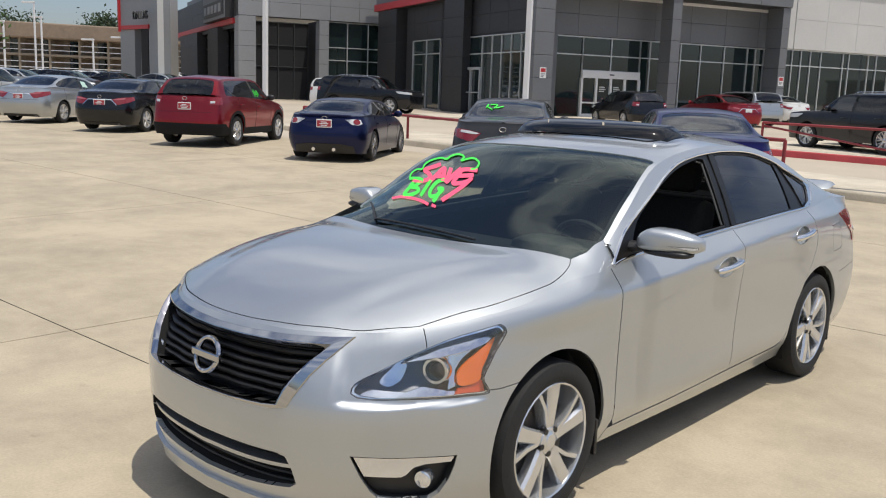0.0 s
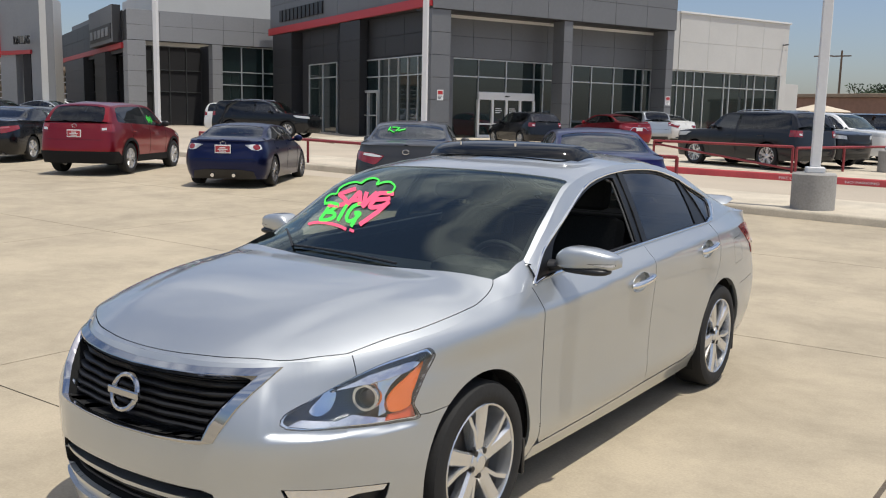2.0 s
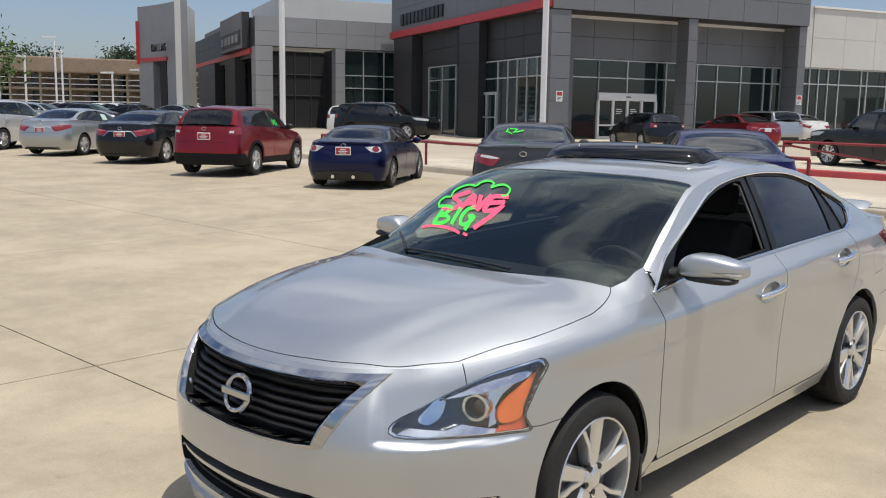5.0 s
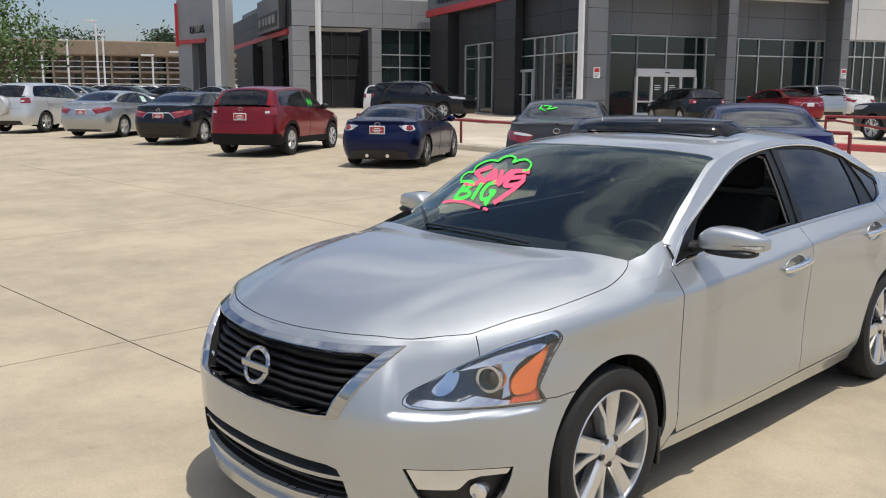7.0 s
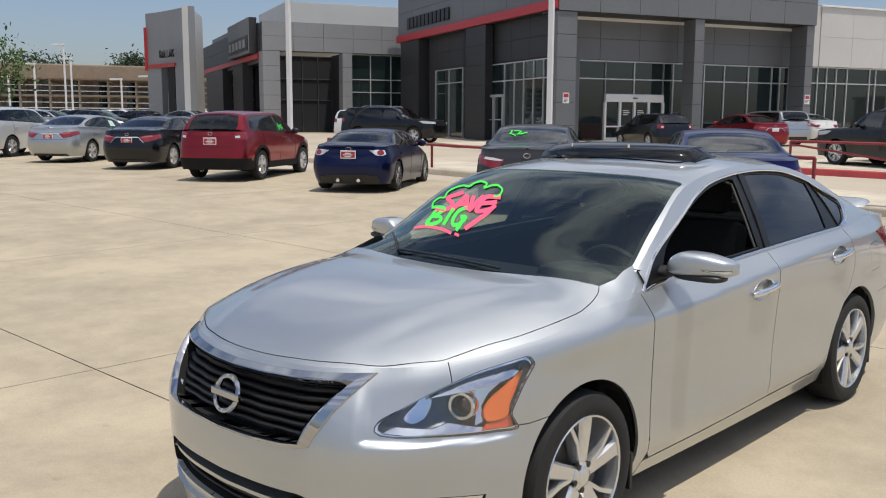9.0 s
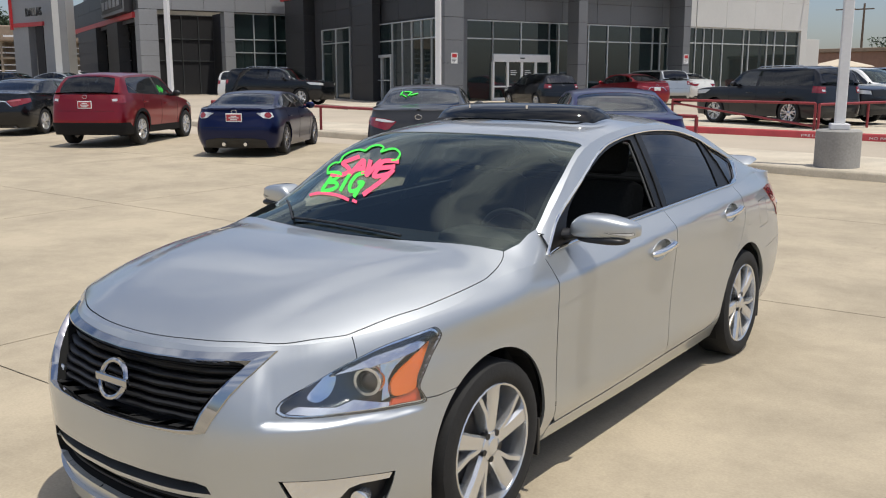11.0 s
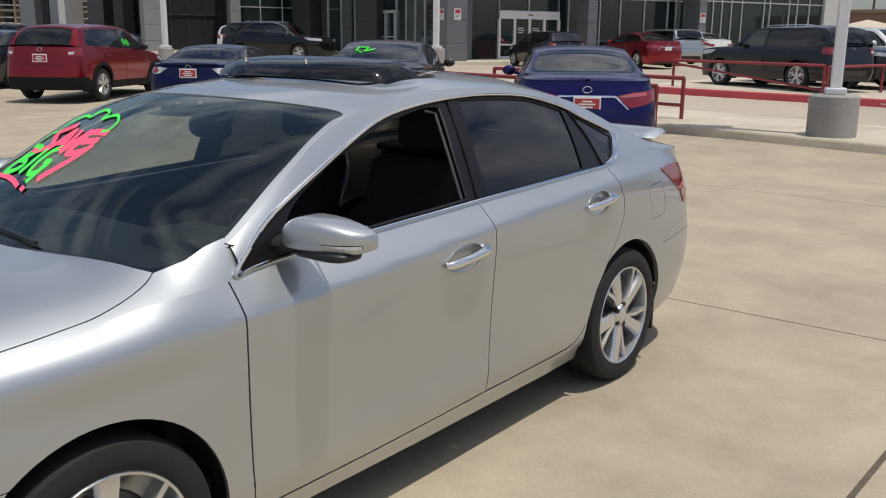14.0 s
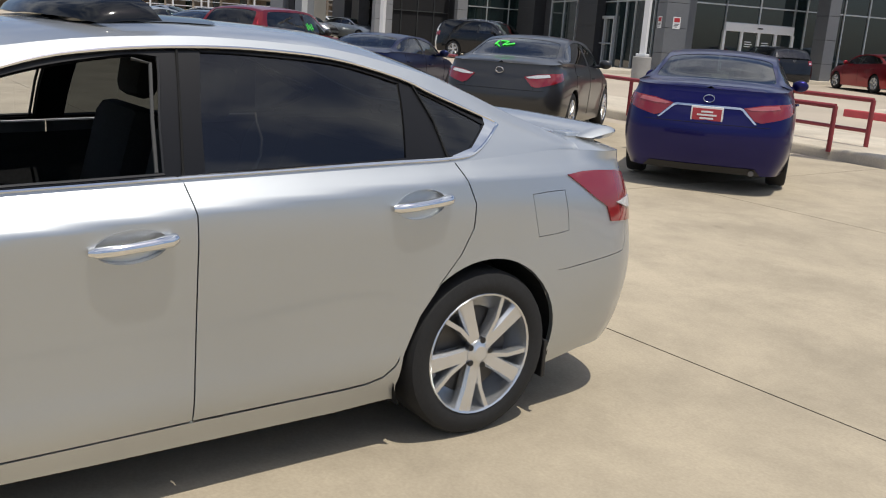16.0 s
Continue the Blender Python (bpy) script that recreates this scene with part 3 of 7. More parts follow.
# ---- vehicles: wheels ----
def wheel_meshes(tyre, rim, spokes, style, seg=36):
    """Tyre, rim and hub meshes about the X axis, outside towards +X."""
    w = 0.105
    t = lathe([(-w, rim), (-w, tyre * 0.86), (-w * 0.93, tyre * 0.96), (-w * 0.72, tyre), (w * 0.72, tyre), (w * 0.93, tyre * 0.965), (w * 1.02, tyre * 0.88), (w * 1.0, rim * 1.05), (w * 0.9, rim * 0.985), (w * 0.55, rim * 0.96)], seg, cap=False)
    r = lathe([(w * 0.93, rim * 1.0), (w * 0.97, rim * 0.985), (w * 0.93, rim * 0.955), (w * 0.35, rim * 0.92), (-w * 0.8, rim * 0.90), (-w * 0.8, rim * 0.6), (-w * 0.2, rim * 0.3), (-w * 0.2, 0.0)], seg, cap=False)
    for k in range(spokes):
        ang = 2 * math.pi * k / spokes
        for off, wide in {"plain": ((0, 1.0),), "split": ((0, 1.0), (0.44, 0.42), (-0.44, 0.42)), "hero": ((0, 1.12), (0.47, 0.34))}[style]:
            a = ang + off
            hub, out = rim * 0.2, rim * 0.96
            hw, ow = (rim * 0.10 * wide + 0.003), (rim * 0.135 * wide + 0.002)
            x0, x1 = w * 0.80, w * 0.90
            vs = []
            a0 = ang + off * 0.55
            for rad, half, xx in ((hub, hw, x0), (rim * 0.6, (hw + ow) / 2 * 0.92, x0 + 0.008), (out, ow, x1)):
                aa = a0 if rad == hub else (a0 + a) / 2 if rad < out else a
                c, s = math.cos(aa), math.sin(aa)
                for side in (-1, 1):
                    for dx, sc in ((0, 0.72), (-0.014, 1.0), (-0.05, 0.9)):
                        vs.append(r.verts.new((xx + dx, rad * c - side * half * sc * s, rad * s + side * half * sc * c)))
            for q in range(2):
                b, n = q * 6, q * 6 + 6
                loop0, loop1 = [vs[b + 2], vs[b + 1], vs[b], vs[b + 3], vs[b + 4], vs[b + 5]], [vs[n + 2], vs[n + 1], vs[n], vs[n + 3], vs[n + 4], vs[n + 5]]
                for j in range(5):
                    r.faces.new((loop0[j], loop0[j + 1], loop1[j + 1], loop1[j]))
    bmesh.ops.recalc_face_normals(r, faces=r.faces)
    h = lathe([(w * 0.75, rim * (0.24 if style == "hero" else 0.27)), (w * 0.84, rim * 0.22), (w * 0.88, rim * 0.14), (w * 0.92, rim * 0.12), (w * 0.92, 0.0)], 24)
    disc = lathe([(w * 0.25, rim * 0.72), (w * 0.3, rim * 0.70), (w * 0.3, 0.0)], 28)
    nuts = []
    for k in range(5 if style == "hero" else 0):
        a = 2 * math.pi * (k + 0.5) / 5
        nuts.append(tube([(w * 0.6, rim * 0.215 * math.cos(a), rim * 0.215 * math.sin(a)), (w * 0.875, rim * 0.215 * math.cos(a), rim * 0.215 * math.sin(a))], rim * 0.05, 12))
    return t, r, h, disc, nuts


WHEELS = {}


def wheel_rows(meshes, dark):
    t, r, h, disc, nuts = meshes
    return [("tyre", t, M_RUBBER), ("rim", r, M_RIMDARK if dark else M_ALLOY), ("hub_cap", h, M_ALLOY), ("brake_disc", disc, M_DISC)] + [("wheel_nut", b, M_BLACK) for b in nuts]


def wheel(parent, x, s, tyre, rim, spokes=5, style="split", turn=0.0, dark=False):
    key = (round(tyre, 3), round(rim, 3), spokes, style, dark)
    if key not in WHEELS:
        made = []
        for nm, bm, mt in wheel_rows(wheel_meshes(tyre, rim, spokes, style), dark):
            me = bpy.data.meshes.new(nm)
            bm.to_mesh(me)
            bm.free()
            me.materials.append(mt)
            me.shade_smooth()
            me.set_sharp_from_angle(angle=radians(35))
            made.append((nm, me))
        WHEELS[key] = made
    w = new("wheel")
    w.parent = parent
    w.matrix_basis = pose(x, s, tyre, 0, 0, 0 if x > 0 else 180) @ pose(0, 0, 0, turn, 0, 0)
    for nm, me in WHEELS[key]:
        ob = new(nm, me)
        ob.parent = w
    return w


M_RIMDARK = material("grey_alloy", (0.16, 0.16, 0.17), 0.35, metal=0.8)
M_DISC = material("brake_steel", (0.10, 0.095, 0.09), 0.5, metal=0.7, grain=0.1)


def arches_outline(sh, a0, a1, side=1):
    """Bottom edge of the side from arc of s=a0 to s=a1, over both wheel arches; points (s, z)."""
    sp = sh.spec
    out = [(a0, sp["sill"])]
    for c in sp["axles"]:
        r, zc = sp["arch"], sp["tyre"]
        b = math.degrees(math.asin((zc - sp["sill"]) / r))
        out += arc_points((c, zc), r, 180 + b, -b, 18)
    return out + [(a1, sp["sill"])]


# ---- parked vehicles ----
def parked_car(name, label, spec, colour, m, step=0.09, style="split", spokes=5, trim=None, plate=None, tail="wide", head=True, roof_rails=False, group="parked cars", writing=None, sticker=None, category="car", third=False, dark_rim=False, spare=False):
    """A whole vehicle, nose towards -y of its own pose, standing on z = 0."""
    sh = Shape(spec)
    L = spec["plan"][-1][0]
    root = thing(name, m @ pose(0, -L / 2, 0), label, category, group)
    A = sh.A
    low = arches_outline(sh, spec["axles"][0] - spec["arch"] - 0.06, spec["axles"][1] + spec["arch"] + 0.06)
    right = [(sh.a_s(s), z) for s, z in low]
    tops = [a for a in np.linspace(0, A, 60)]
    top = [(a, float(sh.zt(np.interp(a, sh.arc, sh.ps)))) for a in tops]
    outline = [(0.0, spec["sill"])] + right + [(A, spec["sill"])] + top[::-1]
    for mir in (False, True):
        panel("body_side", sheet(sh.body, outline, step, flange=0.03, mirror=mir), colour, root)
    if trim:
        w0 = spec["width"]
        o2 = [(0.0, spec["sill"])] + right + [(A, spec["sill"])]
        upper = []
        for s, z in arches_outline(sh, spec["axles"][0] - spec["arch"] - 0.06, spec["axles"][1] + spec["arch"] + 0.06):
            near = min(spec["axles"], key=lambda c: abs(c - s))
            dx, dz = s - near, z - spec["tyre"]
            q = math.hypot(dx, dz)
            if q < spec["arch"] + 0.01:
                upper.append((sh.a_s(near + dx / q * (spec["arch"] + 0.07)), max(spec["tyre"] + dz / q * (spec["arch"] + 0.07), spec["sill"] + 0.16)))
        rear_s = spec["axles"][1] + spec["arch"]
        o2 = o2 + [(A, spec["sill"] + 0.27), (sh.a_yr(w0 * 0.7), spec["sill"] + 0.27), (sh.a_s(rear_s + 0.22), spec["sill"] + 0.27), (sh.a_s(rear_s + 0.13), spec["sill"] + 0.20)] + upper[::-1] + [(0, spec["sill"] + 0.26)]
        for mir in (False, True):
            panel("cladding", sheet(sh.body, o2, step, flange=0.0, mirror=mir, lift=0.012), trim, root)
    n = 24
    s0 = float(sh.es[0]) + 0.01
    cowl = spec["screen"][3][0]
    hood = sh.edge_line(0, cowl + 0.05) + [(cowl + 0.05, 0)]
    panel("bonnet", sheet(sh.hood, both(hood), step * 0.8, flange=0.0), colour, root)
    s1 = spec["back"][-3][0] - 0.05
    boot = [(s1, 0.0)] + sh.edge_line(s1, L)
    panel("boot_lid", sheet(sh.boot, both(boot), step, flange=0.0), colour, root)
    f0, f1 = spec["rail_y"][0][0] + 0.12, spec["rail_y"][-1][0] - 0.02
    roof = [(f0, 0)] + [(s, float(sh.ry(s))) for s in np.linspace(f0, f1, 30)] + [(f1, 0)]
    screen, back = both(rounded(spec["screen"], 4, closed=False)), both(rounded(spec["back"], 4, closed=False))
    panel("roof", sheet(sh.roof, both(roof), step, holes=(screen, back), flange=0.0), colour, root)
    panel("windscreen", sheet(sh.roof, screen, step, flange=0.0, lift=-0.004), M_GLASS, root)
    panel("rear_window", sheet(sh.roof, back, step, flange=0.0, lift=-0.004), M_TINT if spec["back"][0][0] > 4 else M_TINTLIGHT, root)
    dlo = rounded(spec["dlo"], 4)
    band = [(s, float(np.interp(s, sh.es, sh.ez)) - 0.004) for s in np.linspace(cowl - 0.03, f1, 24)] + [(s, float(sh.rz(s)) + 0.004) for s in np.linspace(f1, cowl - 0.03, 24)]
    mid = (spec["axles"][0] + spec["axles"][1]) / 2 + 0.22
    for mir in (False, True):
        panel("pillar_skin", sheet(sh.side, band, step, holes=(dlo,), flange=0.0, mirror=mir), colour, root)
        for lo, hi in ((0, mid - 0.05), (mid + 0.05, 9)):
            cut = [(min(max(s, lo), hi), z) for s, z in dlo]
            cut = [p for i, p in enumerate(cut) if math.dist(p, cut[i - 1]) > 1e-4]
            panel("side_window", sheet(sh.side, cut, step, flange=0.0, mirror=mir, lift=-0.008), M_TINTLIGHT if lo == 0 else M_TINT, root)
        zz = float(np.interp(mid, sh.es, sh.ez))
        post = [(mid - 0.05, zz), (mid + 0.05, zz + 0.01), (mid + 0.05, zz + 0.29), (mid - 0.05, zz + 0.29)]
        if float(sh.rz(mid)) > zz + 0.3:
            panel("door_post", sheet(sh.side, post, step, flange=0.0, mirror=mir, lift=-0.004), M_BLACK, root)
        sx = -1 if mir else 1
        for g0 in (cowl + 0.06, mid, spec["axles"][1] - 0.12):
            zs = np.linspace(spec["sill"] + 0.12, float(sh.zt(g0)) - 0.005, 9)
            q = sh.body(np.array([(sh.a_s(g0), z) for z in zs]))
            if g0 > mid + 0.1:
                q[:4, 1] -= 0.18 * np.linspace(1, 0, 4)
                q[:4, 2] += 0.1
            add = bmesh.new()
            add_tube(add, [(sx * (x + 0.0005), s, z) for x, s, z in q], 0.0035, 5)
            part("door_gap", add, M_SHELL, root)
        for hs in (mid - 0.24, spec["axles"][1] - 0.24):
            hz = float(sh.zt(hs)) - 0.17
            q = sh.body(np.array([(sh.a_s(hs + d), hz) for d in (-0.1, -0.05, 0.05, 0.1)]))
            add = bmesh.new()
            add_tube(add, [(sx * (x + o), s, z) for (x, s, z), o in zip(q, (0.005, 0.028, 0.028, 0.005))], 0.012, 6)
            part("door_handle", add, colour, root)
        q = sh.side(np.array([(cowl + 0.30, float(np.interp(cowl + 0.3, sh.es, sh.ez)) + 0.05)]))[0]
        mb = bmesh.new()
        bmesh.ops.create_uvsphere(mb, u_segments=14, v_segments=8, radius=0.5)
        for v in mb.verts:
            v.co = Vector((sx * (q[0] + 0.14) + v.co.x * 0.21, q[1] + v.co.y * (0.10 if v.co.y > 0 else 0.17), q[2] + 0.03 + v.co.z * 0.15))
        add_tube(mb, [(sx * (q[0] - 0.01), q[1], q[2] - 0.01), (sx * (q[0] + 0.1), q[1], q[2])], 0.028, 6)
        part("door_mirror", mb, colour if not trim else M_BLACK, root, smooth=True, angle=60)
    # lamps
    zt_r, zt_f = float(sh.zt(L)), float(sh.zt(0.2))
    if tail == "wide":
        w = spec["width"]
        for sg in (1, -1):
            edge = sh.a_s(L - 0.42) if sg > 0 else 2 * A - sh.a_s(L - 0.42)
            t_out = [(edge if y is None else sh.a_yr(sg * w * y), zt_r + dz) for y, dz in ((0.40, -0.178), (0.62, -0.135), (0.80, -0.120), (None, -0.100), (None, -0.190), (0.82, -0.270), (0.60, -0.318), (0.53, -0.300))]
            panel("tail_light", sheet(sh.body, t_out, step * 0.6, flange=0.01, lift=0.008), M_REDLENS, root)
            c_out = [(sh.a_yr(sg * w * y), zt_r + dz) for y, dz in ((0.43, -0.180), (0.62, -0.145), (0.80, -0.132), (0.82, -0.165), (0.62, -0.190), (0.48, -0.195))]
            panel("reverse_light", sheet(sh.body, c_out, step * 0.5, flange=0.004, lift=0.013), M_CLEARRED if plate else M_LAMPFAR, root)
        bar = [(sh.a_yr(y * w), zt_r + dz) for y, dz in ((0.56, -0.335), (0.40, -0.186), (0.36, -0.174), (-0.36, -0.174), (-0.40, -0.186), (-0.56, -0.335), (-0.535, -0.335), (-0.385, -0.205), (-0.35, -0.196), (0.35, -0.196), (0.385, -0.205), (0.535, -0.335))]
        if plate:
            panel("chrome_bar", sheet(sh.body, bar, step * 0.5, flange=0.01, lift=0.010), M_CHROME, root)
    elif tail == "round":
        w = spec["width"]
        for sg in (1, -1):
            t_out = [(sh.a_yr(sg * w * y), zt_r + dz) for y, dz in ((0.50, -0.075), (0.70, -0.060), (0.88, -0.070), (0.90, -0.150), (0.80, -0.185), (0.66, -0.170))]
            tl = panel("tail_light", sheet(sh.body, t_out, step * 0.5, flange=0.01, lift=0.008), M_LAMPFAR, root, "clear tail light with a round red lens")
            mid_a = sh.a_yr(sg * w * 0.78)
            panel("red_lens", sheet(sh.body, [(mid_a + 0.085 * math.cos(t), zt_r - 0.118 + 0.052 * math.sin(t)) for t in np.linspace(0, 2 * math.pi, 19)[:-1]], step * 0.4, flange=0.004, lift=0.014), M_REDLENS, tl)
        lip = sh.boot(np.array([(L - 0.10 + 0.05 * (1 - (y / 0.55) ** 2), y) for y in np.linspace(-0.55, 0.55, 15)]))
        part("boot_lip", tube([tuple(p + [0, 0, 0.012]) for p in lip], 0.016, 6), colour, root, smooth=True)
        low_d = [(sh.a_yr(w * y), spec["sill"] + dz) for y, dz in ((0.78, 0.006), (-0.78, 0.006), (-0.70, 0.16), (-0.40, 0.20), (0.40, 0.20), (0.70, 0.16))]
        panel("diffuser", sheet(sh.body, low_d, step * 0.6, flange=0.01, lift=0.010), M_BLACK, root)
        for y in (-0.22, 0.22):
            part("exhaust_tip", tube([(y, L - 0.25, spec["sill"] + 0.08), (y, L - 0.01, spec["sill"] + 0.08)], 0.038, 12), M_CHROME, root, smooth=True)
    else:
        w = spec["width"]
        for sg in (1, -1):
            t_out = [(sh.a_yr(sg * w * 0.66), zt_r - 0.02), ((sh.a_s(L - 0.3) if sg > 0 else 2 * A - sh.a_s(L - 0.3)), zt_r + 0.0), ((sh.a_s(L - 0.3) if sg > 0 else 2 * A - sh.a_s(L - 0.3)), zt_r - 0.18), (sh.a_yr(sg * w * 0.68), zt_r - 0.19)]
            panel("tail_light", sheet(sh.body, t_out, step * 0.6, flange=0.01, lift=0.008), M_REDLENS, root)
            c_out = [(sh.a_yr(sg * w * 0.70), zt_r - 0.10), (sh.a_yr(sg * w * 0.82), zt_r - 0.09), (sh.a_yr(sg * w * 0.82), zt_r - 0.14), (sh.a_yr(sg * w * 0.70), zt_r - 0.15)]
            panel("reverse_light", sheet(sh.body, c_out, step * 0.5, flange=0.004, lift=0.013), M_LAMPFAR, root)
    if head:
        w = spec["width"]
        for sg in (1, -1):
            h_out = [(sg * sh.a_y(w * 0.58), zt_f - 0.16), (sg * sh.a_s(0.55), zt_f - 0.12), (sg * sh.a_s(0.75), zt_f - 0.01), (sg * sh.a_s(0.5), zt_f - 0.01), (sg * sh.a_y(w * 0.62), zt_f - 0.06)]
            panel("headlight", sheet(sh.body, h_out, step * 0.7, flange=0.01, lift=0.006), M_LAMPFAR, root)
        gr = [(sh.a_y(-w * 0.5), zt_f - 0.22), (sh.a_y(w * 0.5), zt_f - 0.22), (sh.a_y(w * 0.56), zt_f - 0.05), (sh.a_y(-w * 0.56), zt_f - 0.05)]
        panel("grille", sheet(sh.body, gr, step, flange=0.01, lift=0.006), M_BLACK, root)
        gr = [(sh.a_y(-w * 0.6), 0.28), (sh.a_y(w * 0.6), 0.28), (sh.a_y(w * 0.56), 0.42), (sh.a_y(-w * 0.56), 0.42)]
        panel("air_intake", sheet(sh.body, gr, step, flange=0.01, lift=0.006), M_BLACK, root)
    up = 0.075 if tail == "wide" else 0.10 if tail == "round" else 0.14
    low_r = [(sh.a_yr(w * 0.72), spec["sill"] + 0.003), (sh.a_yr(-w * 0.72), spec["sill"] + 0.003), (sh.a_yr(-w * 0.62), spec["sill"] + up), (sh.a_yr(w * 0.62), spec["sill"] + up)]
    panel("rear_valance", sheet(sh.body, low_r, step, flange=0.0, lift=0.006), M_BLACK, root)
    seam = sh.body(np.array([(sh.a_yr(y), zt_r - 0.36) for y in np.linspace(w * 0.72, -w * 0.72, 15)]))
    part("bumper_gap", tube([tuple(p + [0, 0.001, 0]) for p in seam], 0.003, 5), M_SHELL, root)
    if tail == "wide":
        for sg in (1, -1):
            q = sh.body(np.array([(sh.a_yr(sg * w * (0.60 - 0.05 * t)), zt_r - 0.17 - 0.19 * t) for t in np.linspace(0, 1, 8)]))
            part("boot_gap", tube([tuple(p + [0, 0.001, 0]) for p in q], 0.003, 5), M_SHELL, root)
    mid_y = float(sh.body(np.array([(A, zt_r - 0.22)]))[0][1])
    if plate:
        zp = zt_r - (0.270 if tail == "wide" else 0.16 if tail == "round" else 0.225)
        holder = box((-0.165, mid_y + 0.002, zp - 0.085), (0.165, mid_y + 0.022, zp + 0.085), 0.006)
        pl = part("number_plate", holder, M_WHITE, root)
        part("plate_face", box((-0.148, mid_y + 0.022, zp - 0.062), (0.148, mid_y + 0.026, zp + 0.062), 0.003), plate, pl)
        for q, hw in ((0.028, 0.06), (-0.005, 0.10), (-0.04, 0.07)):
            part("plate_writing", box((-hw, mid_y + 0.026, zp + q - 0.009), (hw, mid_y + 0.029, zp + q + 0.009)), M_WHITE, pl)
    bz = zt_r - (0.105 if tail == "wide" else 0.05)
    ring = [(0.055 * math.cos(t), mid_y - 0.01, bz + 0.038 * math.sin(t)) for t in np.linspace(0, 2 * math.pi, 20)[:-1]]
    part("badge", tube(ring, 0.006, 6, closed=True), M_CHROME, root)
    # wheels, floor, cabin
    for s in spec["axles"]:
        for sx in (1, -1):
            wheel(root, sx * (spec["width"] - 0.125), s, spec["tyre"], spec["rim"], spokes, style, turn=(s * 37) % 60, dark=dark_rim)
    part("underbody", box((-spec["width"] + 0.30, 0.25, spec["sill"]), (spec["width"] - 0.30, L - 0.25, spec["sill"] + 0.12), 0.03), M_SHELL, root)
    for s in spec["axles"]:
        for sx in (1, -1):
            lb = bmesh.new()
            ring = arc_points((s, spec["tyre"]), spec["arch"] + 0.01, 200, -20, 16)
            va = [lb.verts.new((sx * (spec["width"] - 0.05), p, z)) for p, z in ring]
            vb = [lb.verts.new((sx * (spec["width"] - 0.32), p, z)) for p, z in ring]
            for k in range(len(ring) - 1):
                lb.faces.new((va[k], va[k + 1], vb[k + 1], vb[k]))
            lb.faces.new(vb)
            part("wheel_arch_liner", lb, M_SHELL, root)
    floor_z = float(sh.zt(mid)) - 0.30
    cab = bmesh.new()
    add_box(cab, (-0.68, cowl + 0.15, floor_z - 0.05), (0.68, spec["back"][-3][0], floor_z), 0.0)
    add_box(cab, (-0.66, cowl - 0.02, floor_z), (0.66, cowl + 0.2, floor_z + 0.26), 0.05)
    part("cabin_floor", cab, M_SEAT, root)
    rows = (cowl + 0.95, cowl + 1.75)
    for s in rows:
        for sx in (-0.36, 0.36):
            st = bmesh.new()
            add_box(st, (sx - 0.24, s - 0.08, floor_z), (sx + 0.24, s + 0.10, floor_z + 0.42), 0.05)
            add_box(st, (sx - 0.13, s + 0.0, floor_z + 0.44), (sx + 0.13, s + 0.10, floor_z + 0.60), 0.04)
            part("seat", st, M_SEATGREY, root)
    part("steering_wheel", tube([(0.36 + 0.18 * math.cos(t), cowl + 0.42 + 0.05 * math.sin(t), floor_z + 0.24 + 0.17 * math.sin(t)) for t in np.linspace(0, 2 * math.pi, 20)[:-1]], 0.015, 6, closed=True), M_BLACK, root)
    if tail == "wide":
        ex = tube([(-0.52, L - 0.35, spec["sill"] + 0.03), (-0.52, L - 0.12, spec["sill"] + 0.025)], 0.03, 10)
        part("exhaust_tip", ex, M_RIMDARK, root, smooth=True)
    if roof_rails:
        for sx in (1, -1):
            pts = [(sx * 0.58, s, float(sh.roof(np.array([(s, 0.58)]))[0][2]) + h) for s, h in ((cowl + 0.8, 0.0), (cowl + 0.95, 0.05), (cowl + 1.6, 0.055), (cowl + 2.3, 0.05), (cowl + 2.45, 0.0))]
            part("roof_rail", tube(pts, 0.016, 6), M_ALLOY, root, smooth=True)
    if writing:
        gx, gz, sc = writing
        me = bpy.data.meshes
        for k, (du, dv, ln, an) in enumerate(((0, 0, 0.22, 20), (0.05, 0.06, 0.18, -35), (-0.03, 0.10, 0.2, 10), (0.02, -0.05, 0.2, 60), (-0.06, 0.03, 0.15, 100))):
            c, s = math.cos(radians(an)) * ln / 2, math.sin(radians(an)) * ln / 2
            pts = []
            for t in (-1, -0.4, 0.4, 1):
                p = np.array([(gx + du * sc * 2 + t * c * sc, gz + dv * sc * 2 + t * s * sc)])
                pts.append(tuple(sh.roof(p)[0] + [0, 0, 0.006]))
            part("painted_stroke", tube(pts, 0.014, 4), M_GREEN, root)
    if sticker:
        for mir in (False, True):
            if sticker == M_GREEN:
                for ds, dz in ((-0.36, 0.40), (-0.28, 0.37), (-0.20, 0.42), (-0.13, 0.38)):
                    st = [(mid + ds, floor_z + dz), (mid + ds + 0.035, floor_z + dz), (mid + ds + 0.075, floor_z + dz + 0.13), (mid + ds + 0.04, floor_z + dz + 0.13)]
                    panel("painted_stroke", sheet(sh.side, st, 0.08, flange=0.0, mirror=mir, lift=-0.004), sticker, root)
                continue
            st = [(s, z) for s, z in ((mid - 0.42, floor_z + 0.36), (mid - 0.12, floor_z + 0.37), (mid - 0.13, floor_z + 0.56), (mid - 0.38, floor_z + 0.54))]
            panel("price_sticker", sheet(sh.side, st, 0.08, flange=0.0, mirror=mir, lift=-0.006), sticker, root, "pale price sheet")
    if spare:
        cover = lathe([(0, 0.30), (0.03, 0.335), (0.17, 0.335), (0.21, 0.29), (0.215, 0.0)], 28, "Y", (0.08, L - 0.02, 0.93))
        part("spare_wheel_cover", cover, colour, root, smooth=True)
    return root


